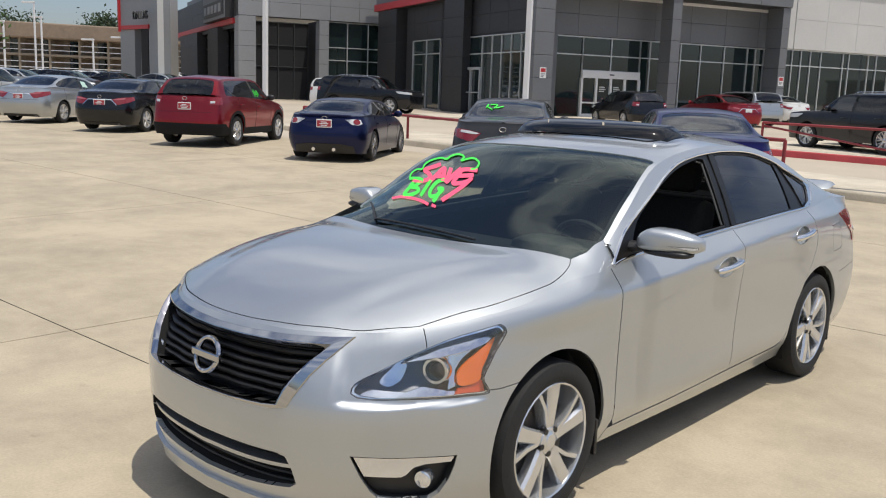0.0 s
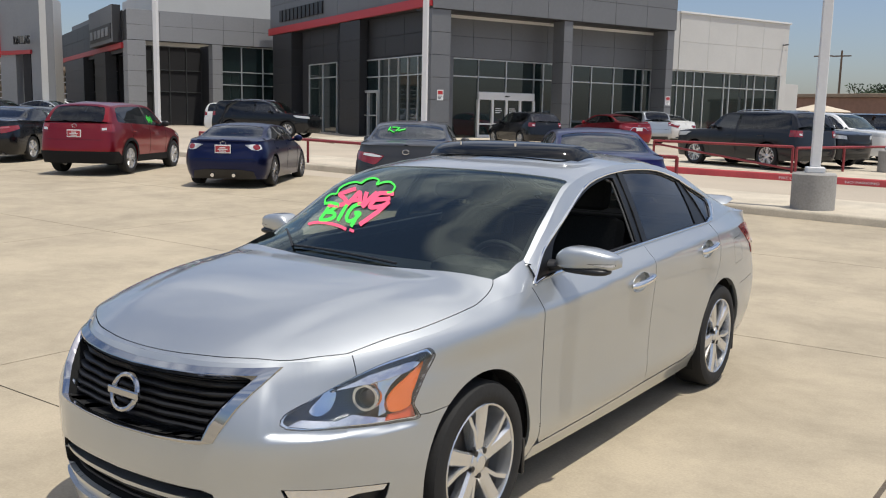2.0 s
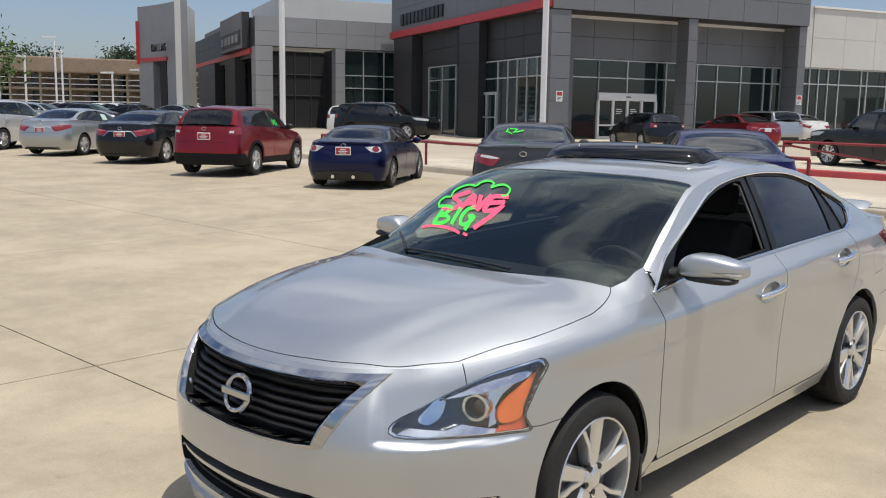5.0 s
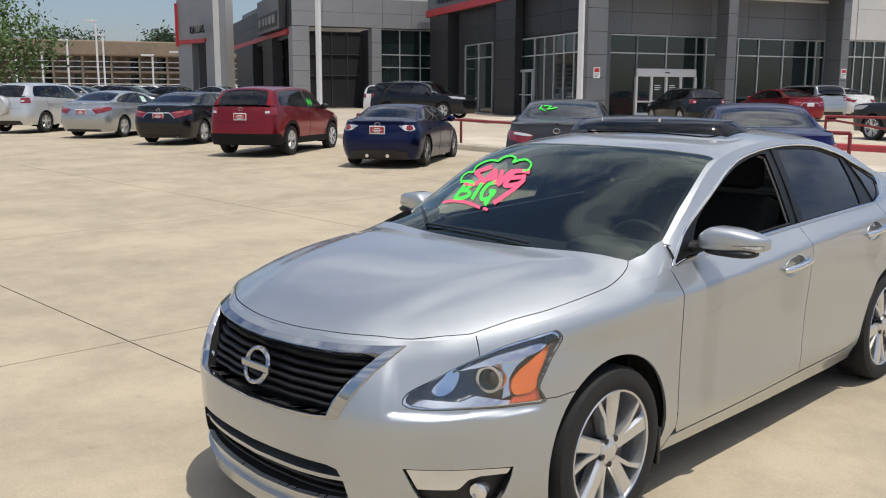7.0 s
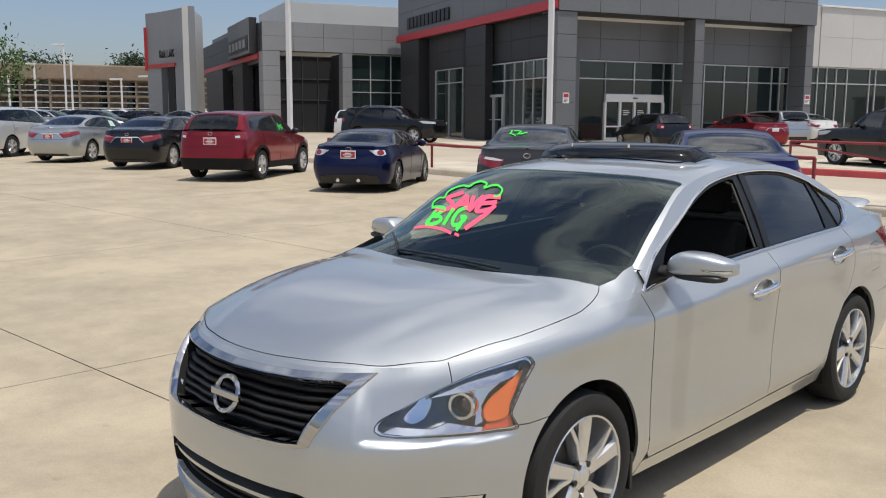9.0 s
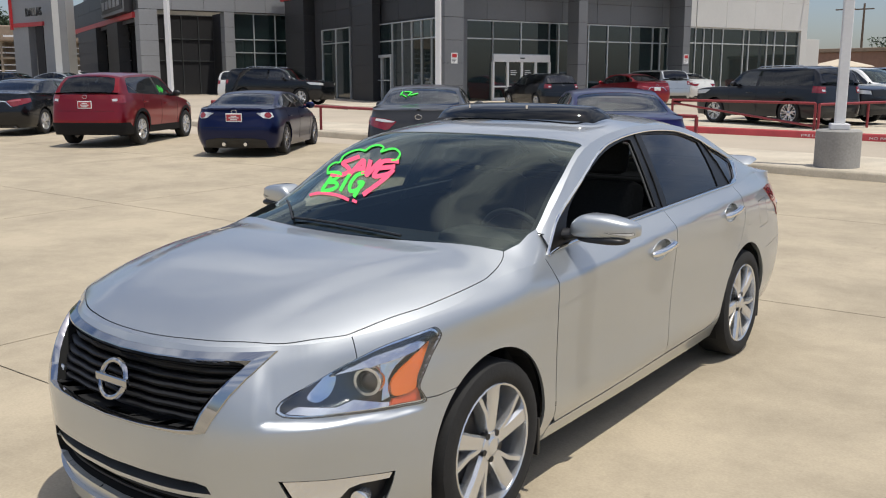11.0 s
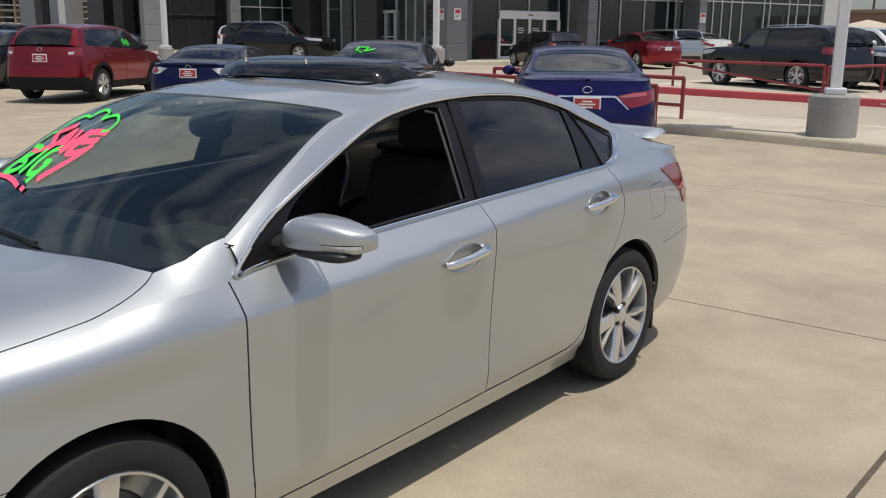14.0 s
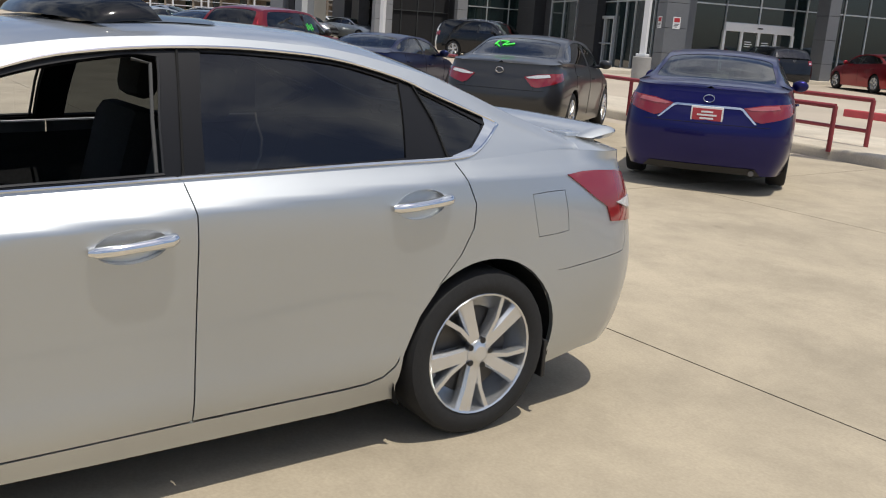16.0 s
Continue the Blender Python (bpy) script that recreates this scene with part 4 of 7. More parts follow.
M_TINTLIGHT = glass_material("car_side_glass", (0.16, 0.19, 0.18))
M_CLEARRED = material("clear_red_lens", (0.42, 0.10, 0.11), 0.15, coat=1.0)
M_LAMPFAR = material("lamp_glass", (0.62, 0.63, 0.63), 0.2, metal=0.1, grain=0.25, scale=90, coat=1.0)
M_SEATGREY = material("grey_cloth", (0.06, 0.06, 0.06), 0.9, grain=0.15, scale=60)


# ---- ground ----
def rise(x, y):
    """Height of the lot, which climbs gently towards the building."""
    d = -0.6 * x + 0.8 * y - 8
    return 0.016 * min(max(0.0, d), 62.0)


def ground_sheet():
    bm = bmesh.new()
    near = [-60 + 2.5 * k for k in range(45)]
    xs = [-3000, -1200, -500, -250, -150, -100, -75] + near + [60, 90, 150, 300, 800, 3000]
    ys = [-3000, -800, -300, -120, -60, -35] + [-25 + 2.5 * k for k in range(45)] + [100, 150, 250, 500, 1200, 3000]
    vs = [[bm.verts.new((x, y, rise(x, y) - 0.02)) for x in xs] for y in ys]
    for a, b in zip(vs, vs[1:]):
        for k in range(len(xs) - 1):
            bm.faces.new((a[k], a[k + 1], b[k + 1], b[k]))
    return bm


ground = tagged(mesh_object("ground", ground_sheet(), M_LANE, smooth=True), "pale sunlit concrete ground of the dealership lot", "ground", kind="structure")


def strip(name, pts, width, z0, height, mat, label, category, bevel=0.02, group="", base=0.4):
    """A raised strip such as a kerb or island along a line of plan points, width to its left."""
    bm = bmesh.new()
    rings = []
    P = [Vector((x, y)) for x, y in pts]
    for i, p in enumerate(P):
        d = (P[min(i + 1, len(P) - 1)] - P[max(i - 1, 0)]).normalized()
        n = Vector((-d.y, d.x))
        a, b = p, p + n * width
        za, zb = rise(a.x, a.y) + z0, rise(b.x, b.y) + z0
        prof = [(a, za - base), (a, za + height - bevel), (a + n * bevel * 0.35, za + height - bevel * 0.35), (a + n * bevel, za + height), (b - n * bevel, zb + height), (b - n * bevel * 0.35, zb + height - bevel * 0.35), (b, zb + height - bevel), (b, zb - base)]
        rings.append([bm.verts.new((q.x, q.y, z)) for q, z in prof])
    for a, b in zip(rings, rings[1:]):
        for k in range(len(a) - 1):
            bm.faces.new((a[k], b[k], b[k + 1], a[k + 1]))
    bm.faces.new(rings[0])
    bm.faces.new(rings[-1][::-1])
    bmesh.ops.recalc_face_normals(bm, faces=bm.faces)
    return tagged(mesh_object(name, bm, mat, smooth=True, angle=50), label, category, group, "structure")


def line_points(a, b, n):
    return [(a[0] + (b[0] - a[0]) * k / n, a[1] + (b[1] - a[1]) * k / n) for k in range(n + 1)]


# island with the near railing, and the raised pavement with the red kerb beyond the lane
island = strip("pavement", line_points((14, 13.6), (-24, 18.1), 16)[::-1], -2.6 * -1, 0, 0.15, M_KERB, "low pale concrete island with a rounded kerb", "kerb", 0.05)
red_kerb = strip("kerb", line_points((-11.5, 24.6), (16, 23.6), 12), 0.16, 0, 0.16, M_REDKERB, "red painted concrete kerb with fire lane lettering", "kerb", 0.03)
far_walk = strip("pavement", line_points((-11.5, 24.76), (16, 23.76), 12), 20.0, 0, 0.155, M_KERB, "raised pale concrete pavement behind the red kerb", "pavement", 0.02)
door_walk = strip("pavement", [(-24.3 + 0.3907 * t, 34.9 - 0.6 + 0.9205 * t) for t in (-6, 0, 6, 14, 26)], 3.0, 0, 0.14, M_KERB, "pale concrete walk along the showroom front", "pavement", 0.02)

# ---- the showroom ----
BM = pose(-25.7, 36.2, 0, 0, 0, 67)


def block(name, lo, hi, mat, label="", category="", kind="structure", parent=None, bevel=0.01, m=BM):
    ob = mesh_object(name, box(lo, hi, bevel), mat)
    if parent:
        ob.parent = parent
    else:
        ob.matrix_world = m
    return tagged(ob, label, category, "", kind) if label else ob


def setting(name, label, category, m=BM):
    ob = new(name)
    ob.matrix_world = m
    return tagged(ob, label, category, kind="structure")


def glazing(parent, axis, at, a0, a1, z0, z1, verticals, horizontals, bar=0.06, glass=None, deep=0.12, frame=None):
    """A glazed wall: panes between mullions. axis x: along the front; axis y: along the side."""
    glass, frame = glass or M_STOREGLASS, frame or M_MULLION
    cols, rows = [a0, *verticals, a1], [z0, *horizontals, z1]
    for p, q in zip(cols, cols[1:]):
        for r, s in zip(rows, rows[1:]):
            lo, hi = (p, at, r), (q, at + 0.012, s)
            if axis == "y":
                lo, hi = (at, p, r), (at + 0.012, q, s)
            block("pane", lo, hi, glass, parent=parent, bevel=0)
    for c in cols:
        lo, hi = (c - bar / 2, at - deep * 0.6, z0), (c + bar / 2, at + deep * 0.4, z1)
        if axis == "y":
            lo, hi = (at - deep * 0.6, c - bar / 2, z0), (at + deep * 0.4, c + bar / 2, z1)
        block("mullion", lo, hi, frame, parent=parent, bevel=0.005)
    for r in rows:
        lo, hi = (a0, at - deep * 0.5, r - bar / 2), (a1, at + deep * 0.38, r + bar / 2)
        if axis == "y":
            lo, hi = (at - deep * 0.5, a0, r - bar / 2), (at + deep * 0.38, a1, r + bar / 2)
        block("transom", lo, hi, frame, parent=parent, bevel=0.005)


def cladding(parent, axis, at, a0, a1, z0, z1, wide, high, mat, name="panel", thick=0.04, gap=0.018):
    """Flat metal panels with open joints over a dark backing."""
    na, nz = max(1, round((a1 - a0) / wide)), max(1, round((z1 - z0) / high))
    for i in range(na):
        for j in range(nz):
            p, q = a0 + (a1 - a0) * i / na + gap / 2, a0 + (a1 - a0) * (i + 1) / na - gap / 2
            r, s = z0 + (z1 - z0) * j / nz + gap / 2, z0 + (z1 - z0) * (j + 1) / nz - gap / 2
            lo, hi = (p, at - thick, r), (q, at, s)
            if axis == "y":
                lo, hi = (at - thick, p, r), (at, q, s)
            block(name, lo, hi, mat, parent=parent, bevel=0.004)


ZB, ZD = 0.45, 0.78      # below the walk; door foot
# entrance front
front = setting("wall_front", "grey metal panel wall over the showroom glazing", "wall")
block("backing", (-1.2, 0.02, 4.6), (14.8, 0.3, 6.65), M_SHADEGREY, parent=front)
cladding(front, "x", 0.02, -1.15, 14.8, 4.62, 6.62, 2.4, 1.0, M_GREY)
win_a = setting("window_1", "tall green tinted showroom glazing in aluminium mullions", "window")
glazing(win_a, "x", 0.1, 0.0, 1.52, ZB, 4.57, [], [3.72])
glazing(win_a, "x", 0.1, 1.52, 4.95, 2.98, 4.57, [3.2], [3.72])
glazing(win_a, "x", 0.1, 4.95, 14.7, ZB, 4.57, [5.55, 7.48, 8.78, 10.36, 11.95, 12.51, 13.1], [3.72])
block("jamb", (-1.15, -0.05, ZB), (0.0, 0.25, 4.62), M_GREY, "grey panel pier beside the showroom glazing", "wall")
door = setting("door_1", "white framed automatic sliding glass doors of the showroom", "door")
block("door_header", (1.52, -0.06, 2.62), (4.95, 0.2, 2.98), M_WHITE, parent=door)
for c in (1.52, 2.38, 3.23, 4.08, 4.95):
    block("door_stile", (c - 0.06, -0.05, ZB), (c + 0.06, 0.16, 2.62), M_WHITE, parent=door)
for a, b in ((1.52, 2.38), (2.38, 3.23), (3.23, 4.08), (4.08, 4.95)):
    block("door_pane", (a, 0.06, ZB), (b, 0.075, 2.62), M_STOREGLASS, parent=door, bevel=0)
    block("door_rail", (a, 0.0, 1.38), (b, 0.1, 1.46), M_WHITE, parent=door)
    block("bottom_rail", (a, 0.0, ZB), (b, 0.1, ZD + 0.1), M_WHITE, parent=door)
for a in (2.60, 3.45):
    for k, w in enumerate((0.34, 0.40, 0.30)):
        block("door_lettering", (a, 0.052, 2.18 - 0.1 * k), (a + w, 0.058, 2.22 - 0.1 * k), M_WHITE, parent=door, bevel=0)
block("sensor", (3.1, -0.09, 2.78), (3.36, -0.06, 2.84), M_BLACK, parent=door)


def pier(x0, x1, y0, y1, z1, mat, label):
    ob = setting("column", label, "column")
    block("core", (x0 + 0.03, y0 + 0.03, ZB), (x1 - 0.03, y1 - 0.03, z1), M_SHADEGREY, parent=ob)
    n = 6
    for k in range(n):
        a, b = ZB + (z1 - ZB) * k / n, ZB + (z1 - ZB) * (k + 1) / n
        block("panel", (x0, y0, a + 0.01), (x1, y1, b - 0.01), mat, parent=ob, bevel=0.008)
    return ob


pier(-2.17, -1.15, -1.6, -0.75, 6.6, M_GREY, "square grey metal clad column of the showroom portico")
pier(5.5, 6.05, -1.6, -0.72, 6.6, M_GREY, "square grey metal clad column of the showroom portico")
pier(12.6, 13.1, -1.6, -0.5, 6.6, M_GREY, "square grey metal clad column of the showroom portico")
fascia = setting("wall_fascia", "deep grey metal panel fascia of the showroom portico", "wall")
block("backing", (-2.1, -1.63, 6.6), (13.1, 0.0, 9.9), M_SHADEGREY, parent=fascia)
cladding(fascia, "x", -1.63, -2.17, 13.15, 6.62, 9.9, 2.2, 1.1, M_GREY)
block("soffit_edge", (-1.1, -0.12, 6.46), (13.0, 0.0, 6.6), M_WHITE, parent=fascia)
# white wing to the far end
white = setting("wall_white", "white flat panel wall above a ribbon of glazing", "wall")
block("backing", (14.8, -0.3, 4.66), (24.1, 2.0, 7.8), M_WHITEWALL, parent=white)
cladding(white, "x", -0.3, 14.8, 24.1, 4.66, 7.8, 2.3, 1.55, M_WHITEWALL, gap=0.012)
block("end_pier", (23.55, -0.34, ZB), (24.1, 2.0, 4.66), M_WHITEWALL, parent=white)
block("coping", (14.7, -0.42, 7.8), (24.2, 2.1, 7.9), M_WHITE, parent=white)
block("return_wall", (13.15, -0.3, 4.66), (14.8, 0.0, 7.8), M_WHITEWALL, parent=white)
block("wall_lamp", (23.55, -0.75, 6.5), (23.65, -0.34, 6.56), M_BLACK, parent=white)
win_b = setting("window_2", "ribbon of green tinted glazing in aluminium mullions", "window")
glazing(win_b, "x", -0.15, 13.2, 23.55, ZB, 4.62, [14.9, 15.55, 16.25, 17.05, 18.75, 19.2, 20.75, 21.4, 22.4], [3.78])
block("annex", (24.2, 1.2, 0.3), (27.3, 8, 4.3), M_WHITEWALL, "low white annex at the end of the showroom", "building", "")
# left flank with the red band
flank = setting("wall_flank", "grey panel flank of the showroom, darkened for shade, under a deep fascia", "wall")
# the flank's shade is painted in with the darker cladding
block("backing", (-1.6, -0.7, ZB), (-1.3, 15.0, 6.7), M_SHADEGREY, parent=flank)
cladding(flank, "y", -1.6, 13.8, 15.0, ZB, 6.7, 1.2, 1.05, M_SHADEGREY)
cladding(flank, "y", -1.6, 8.0, 9.7, ZB, 6.7, 1.7, 1.05, M_SHADEGREY)
cladding(flank, "y", -1.6, 0.0, 13.8, 4.72, 6.7, 2.0, 1.0, M_SHADEGREY)
win_c = setting("window_3", "dark tinted glazing in the shaded flank", "window")
glazing(win_c, "y", -1.68, 9.75, 13.75, ZB, 4.66, [11.7], [3.86], glass=M_STOREGLASS)
glazing(win_c, "y", -1.68, -0.6, 6.85, ZB, 4.6, [0.4, 1.4, 2.4, 3.4, 4.5], [3.72], glass=M_STOREGLASS)
door2 = setting("door_2", "glazed double door in the shaded flank", "door")
for c in (4.55, 5.65, 6.75):
    block("door_stile", (-1.82, c - 0.06, ZB), (-1.68, c + 0.06, 3.0), M_MULLION, parent=door2)
block("door_header", (-1.84, 4.5, 2.9), (-1.68, 6.8, 3.04), M_MULLION, parent=door2)
block("push_bar", (-1.88, 4.6, 1.7), (-1.8, 6.7, 1.76), M_MULLION, parent=door2)
pier(-2.17, -1.7, 5.9, 8.4, 6.7, M_SHADEGREY, "grey clad pilaster on the showroom flank, colour darkened for shade")
pier(-2.17, -1.3, 15.5, 18.7, 6.7, M_SHADEGREY, "broad grey clad corner pier of the showroom, colour darkened for shade")
fascia2 = setting("wall_fascia_side", "grey panel fascia with a red band and dark raised lettering", "wall")
block("backing", (-2.1, -1.0, 6.7), (-1.3, 19.2, 9.9), M_SHADEGREY, parent=fascia2)
cladding(fascia2, "y", -2.1, -1.63, 19.2, 7.16, 9.9, 2.6, 1.37, M_GREY)
block("red_band", (-2.26, -1.6, 6.72), (-2.06, 19.25, 7.14), M_REDBAND, parent=fascia2)
for k in range(11):
    a = 10.7 + k * 0.62
    block("raised_letter", (-2.24, a, 7.42), (-2.14, a + 0.46, 8.12), M_BLACK, parent=fascia2)
block("roof", (-1.3, 0.3, 6.4), (13.1, 20, 6.6), M_SHADEGREY, "flat roof deck of the showroom", "roof")
# indoor shade painted as a near-black wall behind the opaque panes
block("interior_back", (-1.0, 9.0, 0.3), (24.0, 9.3, 6.4), M_ROOMSHADE, "back wall of the showroom hall, blackened for indoor shade", "wall")
# second block, set back
wing = setting("wall_wing", "grey panel front of the second showroom", "wall")
block("backing", (-11.0, 20.05, 6.0), (14, 20.6, 7.8), M_SHADEGREY, parent=wing)
# sunlit front: lightness put into the paler cladding
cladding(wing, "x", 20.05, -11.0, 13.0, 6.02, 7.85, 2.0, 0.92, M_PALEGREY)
block("upper_white", (-7, 30, 7.0), (16, 40, 10.4), M_WHITEWALL, parent=wing)
pier(-11.0, -9.9, 19.95, 21.2, 6.0, M_PALEGREY, "square grey clad column of the second showroom")
pier(-5.75, -5.1, 19.95, 20.8, 6.0, M_PALEGREY, "square grey clad column of the second showroom")
win_d = setting("window_4", "dark gridded showroom windows", "window")
glazing(win_d, "x", 20.25, -5.1, 4.0, ZB, 5.95, [-3.75, -2.3, -0.8, 0.8, 2.4], [3.5, 4.33], glass=M_STOREGLASS)
win_e = setting("window_5", "recessed glazed showroom entrance, panes blackened for porch shade", "window")
# opaque near-black panes paint the deep shade of the entrance recess
glazing(win_e, "x", 23.0, -9.9, -5.6, ZB, 5.9, [-8.8, -7.7, -6.6], [3.0, 4.4], glass=M_ROOMSHADE, frame=M_SHADEMULLION)
block("recess_wall", (-9.95, 21.2, ZB), (-9.8, 23.2, 6.0), M_SHADEGREY, "side wall of the recessed entrance, colour darkened for shade", "wall")
block("recess_wall", (-5.6, 20.85, ZB), (-5.2, 23.2, 6.0), M_SHADEGREY, "side wall of the recessed entrance, colour darkened for shade", "wall")
# hall depth painted near-black in place of shade
block("hall_back", (-10.4, 25.5, 0.3), (14, 25.8, 6.0), M_ROOMSHADE, "back wall of the second showroom hall, blackened for indoor shade", "wall")
wing2 = setting("wall_wing_side", "panel side of the second showroom, shade in its colour, with a red band and sign box", "wall")
block("backing", (-10.95, 21.2, 5.3), (-10.6, 45, 7.8), M_SHADEGREY, parent=wing2)
# this side's shade is put into the cladding colour
cladding(wing2, "y", -10.95, 21.2, 45, 5.9, 7.85, 2.6, 1.0, M_SHADEGREY)
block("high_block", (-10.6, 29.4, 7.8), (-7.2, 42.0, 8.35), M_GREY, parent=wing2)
block("soffit", (-10.9, 21.2, 5.3), (-9.95, 45, 5.45), M_SHADEGREY, parent=wing2)
block("red_band", (-11.16, 21.0, 5.55), (-10.98, 45, 5.88), M_REDBAND, parent=wing2)
block("sign_box", (-11.5, 21.6, 5.92), (-11.0, 29.2, 8.2), M_SHADEGREY, parent=wing2)
cladding(wing2, "y", -11.5, 21.6, 29.2, 5.92, 8.2, 3.8, 1.14, M_GREY)
block("sign_face", (-11.58, 21.9, 6.15), (-11.5, 28.9, 7.1), M_BLACK, parent=wing2)
for k in range(5):
    block("raised_letter", (-11.63, 22.5 + k * 1.25, 6.36), (-11.58, 23.35 + k * 1.25, 6.88), M_PALEGREY, parent=wing2)
win_f = setting("window_6", "dark recessed porch glazing beside the second showroom", "window")
# mullions take the tone darkened for porch shade
glazing(win_f, "y", -9.95, 21.3, 44.8, ZB, 5.3, [22.6, 24.0, 26.5, 29.0, 30.4, 31.8, 33.2, 36.0, 39.0, 42.0, 43.4], [3.1, 4.4], glass=M_STOREGLASS, frame=M_SHADEMULLION)
# porch piers darkened in colour to stand for the shade there
pier(-11.3, -10.6, 25.2, 28.9, 5.5, M_SHADEGREY, "broad grey clad porch column of the second showroom, colour darkened for shade")
pier(-11.3, -10.6, 33.2, 41.4, 5.5, M_SHADEGREY, "grey clad porch wall of the second showroom, colour darkened for shade")
# entrance tower: a wedge; shade is put into the grey portal face, sun into the white flank
tower = tagged(new("tower"), "tall grey wedge tower with a portal, red band and dark lettering", "tower", kind="structure")
T0, T1, T2 = Vector((-56.0, 33.2)), Vector((-62.6, 33.6)), Vector((-61.4, 37.6))


def wall_piece(name, a, b, t0, t1, z0, z1, thick, mat, sag=0.0):
    """An upright wall piece between the fractions t0 and t1 of the line a-b, slightly hollow."""
    bm = bmesh.new()
    n = 6
    d = (b - a).normalized()
    nrm = Vector((-d.y, d.x))
    rows = []
    for k in range(n + 1):
        t = t0 + (t1 - t0) * k / n
        p = a + (b - a) * t + nrm * sag * 4 * t * (1 - t)
        rows.append([bm.verts.new((*(p + nrm * o), z)) for o, z in ((0, z0), (0, z1), (thick, z1), (thick, z0))])
    for p, q in zip(rows, rows[1:]):
        for k in range(4):
            bm.faces.new((p[k], p[(k + 1) % 4], q[(k + 1) % 4], q[k]))
    bm.faces.new(rows[0]), bm.faces.new(rows[-1][::-1])
    bmesh.ops.recalc_face_normals(bm, faces=bm.faces)
    return part(name, bm, mat, tower)


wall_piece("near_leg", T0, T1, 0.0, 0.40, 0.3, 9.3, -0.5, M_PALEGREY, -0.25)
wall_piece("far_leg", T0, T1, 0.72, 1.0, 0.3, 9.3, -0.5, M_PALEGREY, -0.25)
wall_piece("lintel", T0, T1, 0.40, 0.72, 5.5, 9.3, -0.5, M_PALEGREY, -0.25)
wall_piece("red_band", T0, T1, 0.38, 0.96, 5.35, 5.62, 0.12, M_REDBAND, -0.25)
# near-black sheet in place of the shade inside the portal
wall_piece("portal_back", T0, T1, 0.42, 0.58, 0.3, 5.6, -1.2, M_ROOMSHADE, -0.25)
wall_piece("red_fin", T0, T1, 0.985, 1.005, 5.2, 8.3, 0.16, M_REDBAND, -0.25)
# white in place of pale grey: the flank's brightness is in its colour
wall_piece("sun_toned_flank", T0, T2, 0.0, 1.0, 0.3, 9.3, 0.4, M_WHITEWALL)
letters = bpy.data.curves.new("tower_lettering", "FONT")
letters.body, letters.size, letters.extrude, letters.align_x = "DALLAS", 0.78, 0.05, "CENTER"
word = new("tower_lettering", letters)
word.data.materials.append(M_BLACK)
word.parent = tower
word.matrix_basis = pose(-58.6, 32.95, 5.95, 90, 0, -3.5) @ Matrix.Diagonal((0.8, 1, 1, 1))


def wall_sign(x, y, z, side, m=BM):
    ob = thing("wall_sign", m @ pose(x, y, z, 0, 0, side), "small white and red notice on a column", "sign", "column notices")
    part("sign_plate", box((-0.17, -0.012, -0.24), (0.17, 0, 0.24), 0.004), M_WHITE, ob)
    part("sign_band", box((-0.13, -0.016, 0.03), (0.13, -0.012, 0.2), 0.0), M_REDBAND, ob)
    for k in range(3):
        part("sign_writing", box((-0.12, -0.016, -0.06 - 0.06 * k), (0.10 - 0.04 * k, -0.012, -0.035 - 0.06 * k), 0.0), M_BLACK, ob)


wall_sign(-1.66, -1.6, 2.72, 0)
wall_sign(-2.17, -1.1, 2.72, -90)
wall_sign(12.85, -1.6, 2.85, 0)


# ---- lamp posts ----
def lamp_post(x, y, lift, height=9.0, base_h=0.62, base_r=0.33, width=0.13, lean=0, heads=True, label="white square steel lamp post on a round concrete base"):
    z = rise(x, y) + lift
    ob = thing("lamp_post", pose(x, y, z, 0, 0, 20), label, "lamp post", "lot lamp posts")
    part("concrete_base", lathe([(-0.3, base_r), (base_h - 0.03, base_r), (base_h, base_r - 0.03), (base_h, 0)], 32, "Z"), M_BASE, ob, "grey round concrete base", True)
    part("base_cover", box((-width * 0.95, -width * 0.95, base_h), (width * 0.95, width * 0.95, base_h + 0.1), 0.02), M_POLE, ob)
    bm = bmesh.new()
    add_box(bm, (-width / 2, -width / 2, base_h + 0.1), (width / 2, width / 2, height), 0.015)
    part("pole", bm, M_POLE, ob)
    if heads:
        for sg in (1, -1):
            part("lamp_head", box((sg * 0.1, -0.17, height - 0.12), (sg * 0.85, 0.17, height + 0.02), 0.03), M_POLE, ob)
    return ob


lamp_post(-3.9, 16.15, 0.15, width=0.16, base_h=0.62, base_r=0.36)
lamp_post(-4.65, 27.8, 0.15, width=0.16)
lamp_post(-21.6, 28.5, 0.15, width=0.2, base_h=0.7)
lamp_post(-35.0, 26.0, 0.1, width=0.2, base_h=0.5)


# ---- railings ----
def railing(points, lift, height, label, second=(), post_at=None, r=0.038):
    ob = thing("railing", pose(0, 0, 0), label, "railing", "red pipe railings")
    top = [(x, y, rise(x, y) + lift + height) for x, y in points]
    part("top_rail", tube(top, r, 10), M_RAIL, ob, smooth=True)
    for x, y in (post_at or points):
        z = rise(x, y) + lift
        part("post", tube([(x, y, z - 0.05), (x, y, z + height)], r * 0.95, 10), M_RAIL, ob, smooth=True)
    for a, b in second:
        part("lower_rail", tube([(a[0], a[1], rise(a[0], a[1]) + lift + a[2]), (b[0], b[1], rise(b[0], b[1]) + lift + b[2])], r * 0.8, 8), M_RAIL, ob, smooth=True)
    return ob


railing([(-6.75, 16.05), (-11.2, 16.55), (-17.2, 17.5), (-22.5, 18.2)], 0.14, 0.62, "low red painted steel pipe railing on the island")
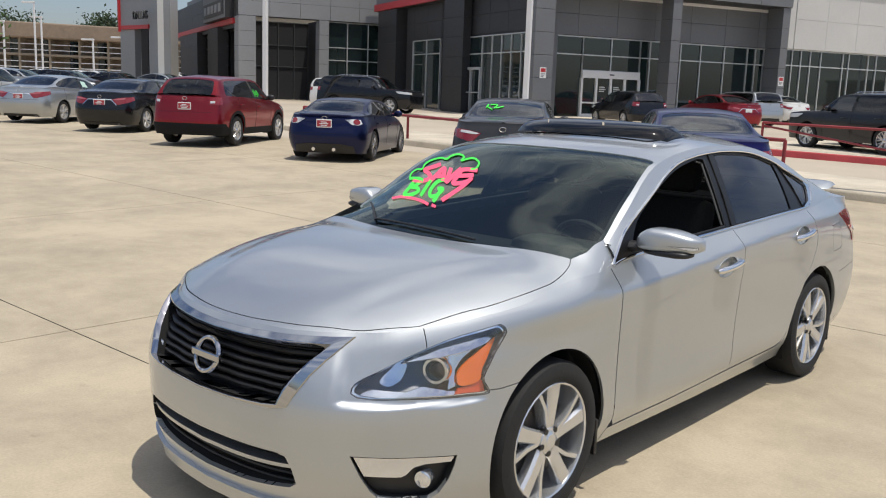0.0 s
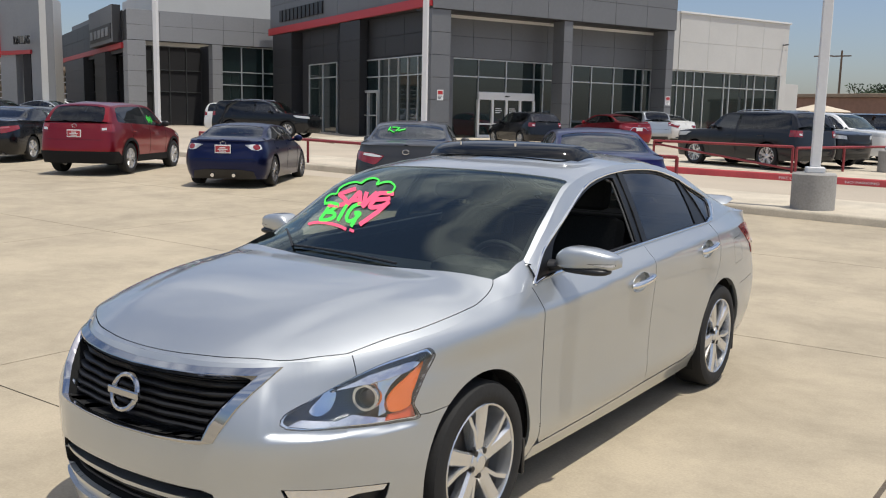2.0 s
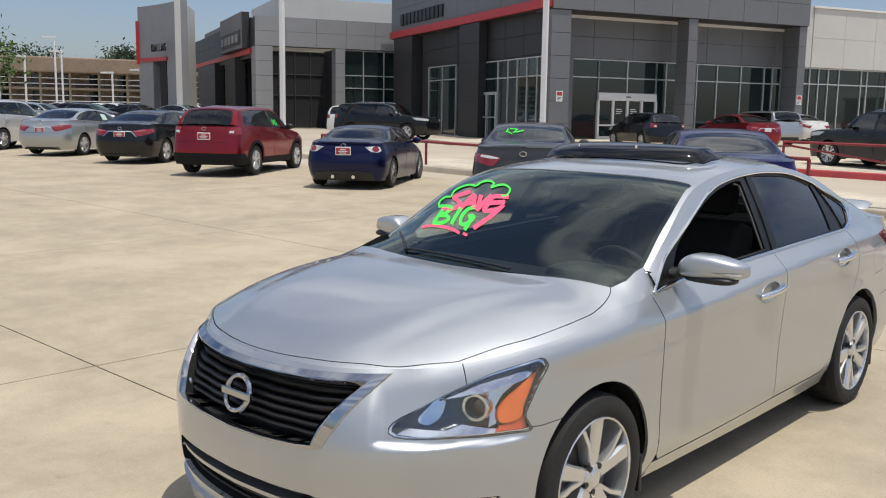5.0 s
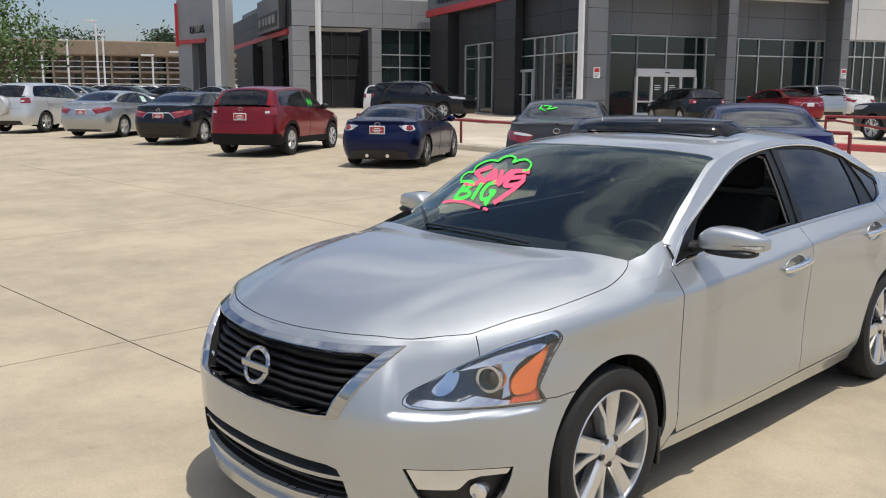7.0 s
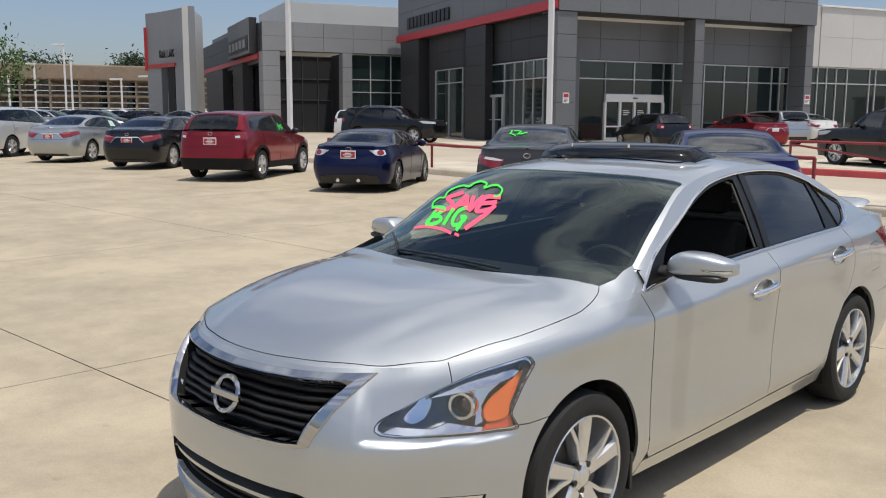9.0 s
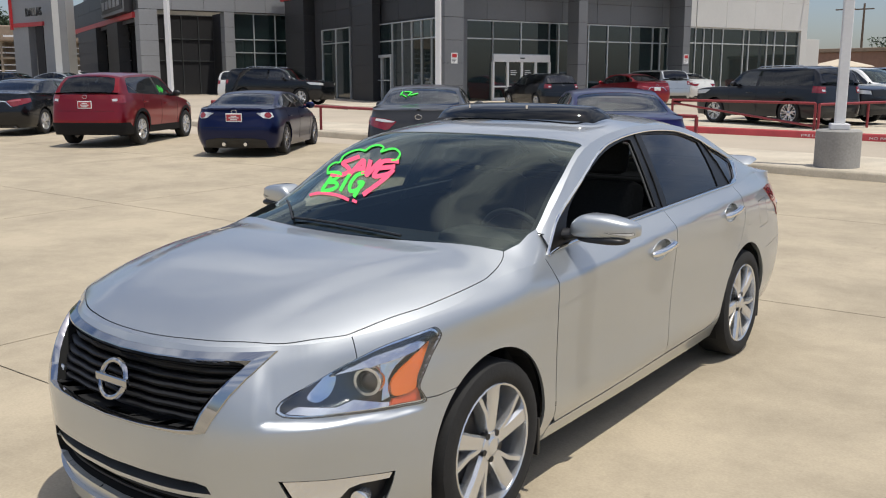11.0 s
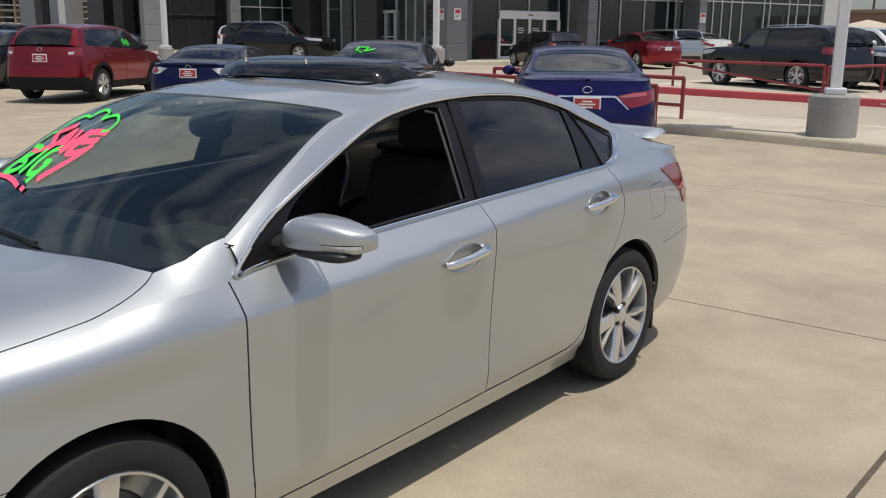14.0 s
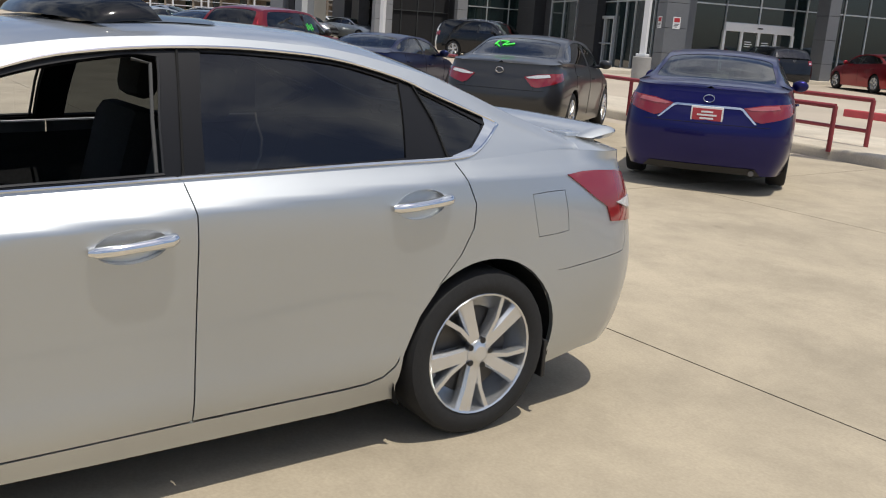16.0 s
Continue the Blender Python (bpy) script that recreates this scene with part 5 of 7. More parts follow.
railing([(-6.65, 16.9), (-11.0, 17.3)], 0.14, 0.72, "red painted steel pipe railing with a lower bar", second=(((-6.65, 16.9, 0.25), (-11.0, 17.3, 0.25)),))
railing([(-6.6, 25.05), (-10.6, 25.2)], 0.15, 0.70, "red painted steel pipe railing with a sloping lower bar", second=(((-6.6, 25.05, 0.1), (-10.6, 25.2, 0.62)),))
railing([(-6.45, 24.85), (-5.7, 26.9), (-4.1, 30.4), (-2.6, 33.8)], 0.15, 0.68, "red painted steel pipe railing beside parked trucks")


# ---- lettering on the red kerb ----
def kerb_words(text, x, size):
    cu = bpy.data.curves.new("kerb_lettering", "FONT")
    cu.body, cu.size, cu.extrude = text, size, 0.002
    ob = new("kerb_lettering", cu)
    cu.materials.append(M_WHITE)
    y = 24.6 - (x + 11.5) / 27.5
    ob.parent = red_kerb
    ob.matrix_basis = pose(x, y - 0.006, rise(x, y) + 0.02, 90, 0, -2.1) @ Matrix.Diagonal((1.5, 1, 1, 1))


kerb_words("FIRE LANE", -6.75, 0.09)
kerb_words("NO PARKING", -5.1, 0.09)
kerb_words("FIRE LANE", 0.2, 0.09)

# ---- beyond the lot ----
MM = pose(-99.5, 44.0, 0, 0, 0, 67)
motel = thing("motel", MM, "long tan motel with white balcony rails and brown roof", "building")
part("wall", box((-26, 2.0, 0.2), (16, 12, 6.3), 0.05), M_MOTEL, motel)
part("roof", box((-27, -0.8, 5.9), (17, 12.5, 7.55), 0.15), M_MOTELDARK, motel)
for z in (2.35, 4.2):
    part("gallery_floor", box((-26, 0, z - 0.15), (16, 2.0, z + 0.1), 0.02), M_MOTEL, motel)
    for q in (0.45, 1.05):
        part("balcony_rail", box((-26, -0.04, z + q), (16, 0.04, z + q + 0.09)), M_POLE, motel)
for k in range(15):
    part("gallery_post", box((-26 + 3 * k - 0.12, -0.1, 0.2), (-26 + 3 * k + 0.12, 0.14, 5.95), 0.02), M_MOTEL, motel)
for k in range(28):
    for z in (0.4, 2.46, 4.31):
        part("window" if k % 2 else "door", box((-25.4 + 1.5 * k, 1.94, z), (-24.5 + 1.5 * k, 2.02, z + 1.5), 0.01), M_STOREGLASS if k % 2 else M_MOTELDARK, motel)


def slim_lamp(x, y, h):
    ob = thing("lamp_post", pose(x, y, rise(x, y) - 0.1, 0, 0, 35), "slender white lamp post in a distant row of cars", "lamp post", "far lamp posts")
    part("pole", tube([(0, 0, 0), (0, 0, h)], 0.09, 8), M_POLE, ob)
    part("lamp_head", box((-1.1, -0.12, h - 0.05), (0.1, 0.12, h + 0.1), 0.02), M_POLE, ob)


for x, y, h in ((-82.7, 36.2, 7.4), (-84.5, 37.6, 6.3), (-83.0, 33.6, 5.6), (-88.0, 33.2, 4.6), (-80.5, 40.5, 4.4), (-79.0, 42.6, 4.7), (-90.0, 31.5, 5.0), (-5.6, 60.7, 7.2), (-2.0, 70, 7.2)):
    slim_lamp(x, y, h)

# brick buildings and fence past the far row
shops = thing("brick_building", pose(-18, 92, 0, 0, 0, -12), "long flat brown brick building in the distance", "building")
part("wall", box((-8, 0, 0.2), (60, 12, 4.4), 0.05), M_BRICKFAR, shops)
part("parapet", box((-8.2, -0.2, 4.4), (60.2, 12.2, 4.75), 0.05), M_MOTELDARK, shops)
part("fascia", box((22, -0.35, 0.5), (60, -0.1, 1.9), 0.03), M_REDBAND, shops)
for k in range(6):
    part("roof_unit", box((2 + 7.5 * k, 3, 4.7), (3.4 + 7.5 * k, 5, 5.4), 0.05), M_MOTEL, shops)
for k in range(8):
    part("window", box((-5 + 3.2 * k, -0.06, 0.8), (-3.2 + 3.2 * k, 0.02, 2.6), 0.02), M_STOREGLASS, shops)
for x, y, h in ((-9.5, 80.0, 11.5), (-5.8, 80.5, 10.5), (-22.8, 96, 9.5), (-21.2, 96.5, 9.5)):
    up = thing("utility_pole", pose(x, y, 0.6), "thin dark wooden utility pole", "utility pole", "utility poles")
    part("pole", tube([(0, 0, 0), (0, 0, h - 1)], [0.14, 0.09], 8), M_BARK, up)
    part("crossarm", box((-0.9, -0.05, h - 1.6), (0.9, 0.05, h - 1.48), 0.01), M_BARK, up)
um = thing("canopy", pose(-16.4, 68.5, rise(-16.4, 68.5)), "beige fabric sun canopy on a thin pole", "canopy")
part("pole", tube([(0, 0, -0.2), (0, 0, 2.3)], 0.05, 8), M_BLACK, um)
part("fabric", lathe([(1.75, 2.3), (1.85, 2.1), (2.3, 0.15), (2.32, 0)], 10, "Z"), M_CANVAS, um)


# ---- trees ----
def tree(x, y, height, spread, leaves, leaf, mat, label, seed, trunk_h, trunk_r=0.16):
    rnd = random.Random(seed)
    ob = thing("tree", pose(x, y, rise(x, y) - 0.05), label, "tree", "trees")
    bm = bmesh.new()
    add_tube(bm, [(0, 0, 0), (0.05, 0.03, trunk_h * 0.5), (-0.04, 0.06, trunk_h), (0.1, 0, height * 0.75)], [trunk_r * 1.3, trunk_r, trunk_r * 0.8, trunk_r * 0.25], 9)
    tips = []
    for k in range(16):
        a = rnd.uniform(0, 6.28)
        z0 = rnd.uniform(trunk_h * 0.7, height * 0.7)
        ln = spread * rnd.uniform(0.45, 0.95) * (1.15 - 0.6 * (z0 / height))
        tip = Vector((math.cos(a) * ln, math.sin(a) * ln, z0 + ln * rnd.uniform(0.35, 0.9)))
        mid = Vector((tip.x * 0.45, tip.y * 0.45, z0 + (tip.z - z0) * 0.35))
        add_tube(bm, [(0, 0, z0), mid, tip], [trunk_r * 0.45, trunk_r * 0.28, trunk_r * 0.08], 6)
        tips += [mid, tip, (mid + tip) / 2]
    part("trunk", bm, M_BARK, ob)
    verts, faces = [], []
    for k in range(leaves):
        c = rnd.choice(tips)
        r = spread * 0.34
        p = c + Vector((rnd.gauss(0, r * 0.5), rnd.gauss(0, r * 0.5), rnd.gauss(0, r * 0.42)))
        if p.z > height or p.z < trunk_h * 0.75:
            continue
        u = Vector((rnd.gauss(0, 1), rnd.gauss(0, 1), rnd.gauss(0, 1))).normalized()
        w = u.cross(Vector((rnd.gauss(0, 1), rnd.gauss(0, 1), rnd.gauss(0, 1)))).normalized()
        s = leaf * rnd.uniform(0.6, 1.3)
        i = len(verts)
        verts += [tuple(p - u * s), tuple(p + w * s * 0.45), tuple(p + u * s), tuple(p - w * s * 0.45)]
        faces += [(i, i + 1, i + 2), (i, i + 2, i + 3)]
    me = bpy.data.meshes.new("crown")
    me.from_pydata(verts, [], faces)
    panel("crown", me, mat, ob)


tree(-55.5, 18.2, 8.2, 3.6, 7000, 0.15, M_LEAF, "leafy young green tree beside the lot", 3, 2.2)
for k, (x, y, h) in enumerate(((-118, 62, 10.5), (-113, 75, 10.8), (-122, 50, 9.6), (-126, 66, 10.6), (-109, 82, 10.2), (-130, 40, 9.8))):
    tree(x, y, h, 5.0, 5200, 0.24, M_DARKLEAF, "dark green tree behind the motel roof", 20 + k, 3.0, 0.3)
for k, (x, y, h) in enumerate(((-21, 118, 5.9), (-13, 122, 6.3), (-6, 118, 5.7), (3, 122, 6.2), (13, 118, 5.8))):
    tree(x, y, h, 4.2, 3600, 0.22, M_DARKLEAF, "dark green tree behind the brick building", 40 + k, 2.5, 0.25)

# ---- parked vehicles: places ----
P_BLUE = paint("deep_blue_paint", (0.008, 0.006, 0.090), 0.8, 0.3, 0.5)
P_BRZ = paint("dark_blue_paint", (0.005, 0.010, 0.055), 0.8, 0.3, 0.4)
P_RED = paint("red_paint", (0.27, 0.009, 0.017), 0.75, 0.3, 0.6)
P_BLACK = paint("black_paint", (0.010, 0.011, 0.014), 0.6, 0.25, 0.6)
P_GREY = paint("dark_grey_paint", (0.040, 0.040, 0.041), 0.5, 0.35, 0.5)
P_SILVER = paint("light_silver_paint", (0.42, 0.44, 0.45), 0.7)
P_PALE = paint("pale_silver_paint", (0.62, 0.635, 0.64), 0.5)
M_CLADDING = material("matt_black_cladding", (0.010, 0.010, 0.011), 0.75, spec=0.25, grain=0.1, scale=50)
P_WHITE = paint("white_car_paint", (0.72, 0.72, 0.70), 0.0)
P_CHAR = paint("charcoal_paint", (0.016, 0.017, 0.021), 0.5, 0.3, 0.5)
M_STICKER = material("pale_sticker", (0.45, 0.62, 0.55), 0.6)
CAMRY = stretched(SEDAN, 4.85, 1.82, 1.47)
RAV = dict(SUV)
BOXY = dict(SUV)
BOXY["plan"] = [(0, 0), (0.012, 0.40), (0.05, 0.68), (0.16, 0.82), (0.45, 0.885), (0.95, 0.905)] + SUV["plan"][6:10] + [(4.25, 0.90), (4.46, 0.86), (4.54, 0.72), (4.565, 0.40), (4.57, 0)]
BOXY["shoulder"] = [(0, 0.985), (0.08, 1.0), (0.22, 1.02), (0.55, 1.05), (0.95, 1.075), (1.3, 1.09), (2.0, 1.10), (3.0, 1.115), (3.8, 1.125), (4.3, 1.125), (4.57, 1.12)]
BOXY["inset"] = [(0, (0.06, 0.02, 0.0, 0.0, 0.02, 0.05, 0.16))] + [(0.22, (0.06, 0.03, 0.01, 0.0, 0.01, 0.03, 0.12))] + [(0.95, (0.05, 0.02, 0.0, 0.0, 0.0, 0.02, 0.10))] + SUV["inset"][3:]
BOXY["hood"] = [(0.05, 1.0), (0.2, 1.05), (0.5, 1.09), (0.9, 1.11), (1.4, 1.13)]
BOXY["rail_z"] = [(0.95, 1.04), (1.3, 1.12), (1.6, 1.36), (1.85, 1.535), (2.15, 1.59), (2.8, 1.60), (3.6, 1.60), (4.15, 1.58), (4.33, 1.46), (4.48, 1.14)]
BOXY["rail_y"] = [(0.95, 0.78), (1.3, 0.78), (1.6, 0.745), (1.85, 0.71), (2.15, 0.69), (2.8, 0.685), (3.6, 0.69), (4.15, 0.70), (4.33, 0.72), (4.48, 0.77)]
BOXY["top"] = [(0.95, 1.05), (1.15, 1.12), (1.45, 1.36), (1.7, 1.54), (1.95, 1.615), (2.6, 1.652), (3.3, 1.655), (4.1, 1.635), (4.25, 1.59), (4.36, 1.46), (4.5, 1.14)]
BOXY["back"] = [(4.24, 0), (4.24, 0.4), (4.25, 0.60), (4.36, 0.66), (4.44, 0.64), (4.46, 0.4), (4.46, 0)]
BOXY["dlo"] = [(1.40, 1.10), (2.0, 1.115), (3.0, 1.13), (4.05, 1.14), (4.26, 1.15), (4.24, 1.40), (4.12, 1.535), (3.7, 1.555), (2.8, 1.56), (2.2, 1.55), (1.95, 1.51), (1.68, 1.35)]
BIG = stretched(BOXY, 5.2, 1.95, 1.76, tyre=0.39, rim=0.28, arch=0.44)
RUNNER = stretched(BOXY, 4.65, 1.86, 1.62, tyre=0.36, rim=0.255, arch=0.41)
SMALL = stretched(SUV, 4.35, 1.76, 1.50, tyre=0.32, rim=0.22, arch=0.37)


def standing(x, y, heading, lift=0.0):
    """Pose of a car whose middle is at x, y; heading: degrees from +y, turning left, in which the nose points."""
    return pose(x, y, rise(x, y) + lift, 0, 0, heading + 180)


def from_rear(x, y, heading, spec):
    """The same from the middle of the rear axle."""
    back = spec["axles"][1] - spec["plan"][-1][0] / 2
    h = radians(heading)
    return x - math.sin(h) * back, y + math.cos(h) * back


def put(x, y, heading, spec, lift=0.0):
    return standing(*from_rear(x, y, heading, spec), heading, lift)


parked_car("sedan", "deep blue sedan with wide red tail lights", CAMRY, P_BLUE, put(-6.0, 12.2, 34, CAMRY), step=0.06, plate=M_PLATE)
parked_car("sedan", "dark grey sedan with green writing on its rear window", CAMRY, P_GREY, put(-9.88, 12.55, 34, CAMRY), step=0.07, writing=(3.80, 0.22, 0.75))
parked_car("coupe", "dark blue low sports coupe with black alloy wheels", COUPE, P_BRZ, put(-14.75, 12.8, 32, COUPE), plate=M_PLATE, tail="round", dark_rim=True, step=0.07)
parked_car("suv", "red compact sport utility vehicle with black lower cladding", RAV, P_RED, put(-19.2, 12.4, 31, RAV), plate=M_PLATE, tail="block", trim=M_CLADDING, step=0.06, sticker=M_GREEN)
parked_car("sedan", "black sedan with a pale price sheet in its window", CAMRY, P_BLACK, put(-24.3, 12.9, 34, CAMRY), plate=M_PLATE, sticker=M_STICKER)
parked_car("sedan", "light silver sedan with a pale price sheet in its window", CAMRY, P_SILVER, put(-28.8, 12.6, 34, CAMRY), plate=M_PLATE, sticker=M_STICKER)
parked_car("suv", "silver sport utility vehicle with a spare wheel on its tailgate", stretched(SUV, 4.6, 1.86, 1.72), P_PALE, put(-33.2, 11.8, 33, RAV), tail="block", spare=True)
parked_car("suv", "large black sport utility vehicle with chrome window trim", BIG, P_BLACK, standing(-32.5, 30.4, -72), tail="block", roof_rails=True)
parked_car("van", "white van parked beside the showroom", RUNNER, P_WHITE, standing(-36.5, 32.9, -72), tail="block")
parked_car("hatchback", "black crossover parked by the showroom doors", SMALL, P_BLACK, standing(-21.1, 35.3, 60), tail="block")
parked_car("sedan", "red sedan parked before the showroom glazing", CAMRY, P_RED, standing(-18.6, 38.9, 60), plate=M_WHITE)
parked_car("suv", "silver sport utility vehicle parked before the showroom", RUNNER, P_SILVER, standing(-19.3, 42.9, 60), tail="block")
parked_car("sedan", "white sedan parked before the showroom", CAMRY, P_WHITE, standing(-19.8, 47.7, 60))
parked_car("suv", "charcoal off-road sport utility vehicle behind the railing", RUNNER, P_CHAR, standing(-8.3, 27.0, 66, 0.155), tail="block", roof_rails=True, step=0.07)
parked_car("pickup", "charcoal pickup truck facing the lane", RUNNER, P_CHAR, standing(-7.75, 29.15, -112, 0.155), tail="block")
parked_car("suv", "white sport utility vehicle facing the lane", RUNNER, P_WHITE, standing(-7.2, 32.4, -112, 0.155), tail="block")
parked_car("pickup", "black pickup truck with a chrome grille", RUNNER, P_BLACK, standing(-5.95, 35.0, -112, 0.155), tail="block")
parked_car("suv", "white sport utility vehicle far along the row", RUNNER, P_WHITE, standing(-3.5, 47.0, -60), tail="block")
parked_car("sedan", "black sedan at the end of the row", CAMRY, P_BLACK, standing(0.6, 31.0, -112, 0.155))
HERO_POSE = pose(-2.815, 1.79 + 2.43, 0)


# ---- the silver sedan for sale ----
HERO = dict(SEDAN)
HERO["plan"] = [(0, 0), (0.012, 0.22), (0.05, 0.42), (0.15, 0.61), (0.33, 0.765), (0.66, 0.868), (1.04, 0.905), (1.6, 0.908), (2.4, 0.912), (3.2, 0.912), (3.81, 0.91), (4.35, 0.895), (4.60, 0.85), (4.76, 0.70), (4.83, 0.42), (4.86, 0)]
HERO["shoulder"] = [(0, 0.826), (0.05, 0.830), (0.15, 0.836), (0.33, 0.85), (0.5, 0.868), (0.66, 0.886), (0.85, 0.906), (1.04, 0.935), (1.25, 0.962), (1.45, 0.968), (1.55, 0.978), (1.75, 0.992), (2.0, 1.000), (2.66, 1.028), (3.17, 1.047), (3.6, 1.061), (3.85, 1.074), (4.2, 1.090), (4.6, 1.078), (4.86, 1.065)]
HERO["inset"] = [(0, (0.05, 0.015, 0.0, 0.012, 0.060, 0.19, 0.45)), (0.006, (0.05, 0.015, 0.0, 0.012, 0.060, 0.19, 0.45)), (0.15, (0.06, 0.015, 0.0, 0.003, 0.070, 0.21, 0.48)), (0.33, (0.04, 0.008, -0.002, 0.001, 0.048, 0.15, 0.42)), (0.66, (0.012, -0.018, -0.020, -0.006, 0.010, 0.068, 0.34)), (1.04, (0.02, 0.0, -0.010, -0.004, 0.006, 0.018, 0.25)), (1.5, (0.060, 0.012, 0.012, 0.010, 0.004, 0.0, 0.012)), (2.4, (0.065, 0.018, 0.024, 0.020, 0.010, 0.0, 0.012)), (3.3, (0.070, 0.024, 0.024, 0.016, 0.006, 0.0, 0.020)), (3.81, (0.06, 0.02, 0.0, 0.0, 0.002, 0.004, 0.030)), (4.6, (0.12, 0.05, 0.012, 0.0, 0.015, 0.045, 0.10)), (4.86, (0.16, 0.07, 0.015, 0.0, 0.03, 0.07, 0.12))]
HERO["hood"] = [(0.0, 0.80), (0.1, 0.822), (0.15, 0.846), (0.2, 0.869), (0.3, 0.905), (0.45, 0.944), (0.6, 0.974), (0.8, 1.002), (1.0, 1.018), (1.16, 1.03), (1.287, 1.065), (1.4, 1.142), (1.51, 1.222), (1.6, 1.29)]
HERO["crown"] = (3.6, 6.0)
HERO["crease"] = [(1.2, 0.850), (1.5, 0.878), (1.75, 0.886), (2.0, 0.900), (2.41, 0.932), (2.67, 0.950), (3.04, 0.975), (3.52, 1.002), (3.72, 1.008), (4.5, 1.012)]
HERO["top"] = SEDAN["top"][:5] + [(2.3, 1.462), (2.8, 1.500), (3.3, 1.487), (3.6, 1.438), (3.9, 1.345), (4.25, 1.182), (4.4, 1.145)]
HERO["boot"] = [(4.1, 1.168), (4.4, 1.145), (4.75, 1.10), (4.86, 1.068)]
HERO["rail_z"] = [(1.0, 0.965), (1.3, 0.992), (1.45, 1.02), (1.55, 1.075)] + SEDAN["rail_z"][4:9] + [(2.5, 1.426), (2.8, 1.442), (3.2, 1.430), (3.6, 1.362), (4.05, 1.208), (4.35, 1.105)]
HERO["arch"] = 0.372
HERO["axles"] = (1.028, 3.797)
M_HOUSING = material("headlight_housing_grey", (0.06, 0.062, 0.066), 0.28, metal=0.6, grain=0.1, scale=30)
M_MARKER = material("red_amber_marker", (0.75, 0.10, 0.03), 0.2, coat=1.0)


def facets(m, scale, strength):
    """Pressed facets that throw the reflections about."""
    n, l = m.node_tree.nodes, m.node_tree.links
    tc, wave, relief = n.new("ShaderNodeTexCoord"), n.new("ShaderNodeTexNoise"), n.new("ShaderNodeBump")
    wave.inputs["Scale"].default_value, wave.inputs["Detail"].default_value = scale, 1.0
    relief.inputs["Strength"].default_value, relief.inputs["Distance"].default_value = strength, 0.012
    l.new(tc.outputs["Object"], wave.inputs["Vector"])
    l.new(wave.outputs["Fac"], relief.inputs["Height"])
    l.new(relief.outputs["Normal"], m.node_tree.nodes["Principled BSDF"].inputs["Normal"])
    return m


M_REFLECT = facets(material("headlight_reflector", (0.86, 0.88, 0.91), 0.12, metal=1.0), 20, 0.18)
M_CRYSTAL = facets(material("running_light_glass", (0.74, 0.75, 0.76), 0.14, metal=0.75, coat=1.0), 45, 0.5)
# chrome dimmed in colour to stand for dark surroundings mirrored in it
M_DIMCHROME = material("dimmed_chrome", (0.46, 0.47, 0.49), 0.07, metal=1.0)
M_GLOSSBLACK = material("gloss_black_plastic", (0.012, 0.012, 0.013), 0.40, spec=0.35)
M_FRAME = material("window_frame_black", (0.006, 0.006, 0.007), 0.35, spec=0.3)
M_CHANNEL = material("grey_window_channel", (0.06, 0.06, 0.058), 0.7)
M_LINER = material("headliner_grey", (0.05, 0.05, 0.048), 0.95, grain=0.1, scale=80)
M_DASH = material("dashboard_black", (0.024, 0.025, 0.025), 0.6, grain=0.1, scale=90)


def ellipse(c, rx, ry, n=28, turn=0.0):
    ct, st = math.cos(radians(turn)), math.sin(radians(turn))
    return [(c[0] + rx * math.cos(t) * ct - ry * math.sin(t) * st, c[1] + rx * math.cos(t) * st + ry * math.sin(t) * ct) for t in [2 * math.pi * k / n for k in range(n)]]


def superblob(half, power=3.0, nu=28, nv=16, shape=None):
    """A rounded box-like shell."""
    bm = bmesh.new()
    bmesh.ops.create_uvsphere(bm, u_segments=nu, v_segments=nv, radius=1)
    for v in bm.verts:
        d = v.co.normalized()
        k = (abs(d.x) ** power + abs(d.y) ** power + abs(d.z) ** power) ** (-1 / power)
        p = Vector((d.x * k * half[0], d.y * k * half[1], d.z * k * half[2]))
        v.co = shape(p) if shape else p
    return bm


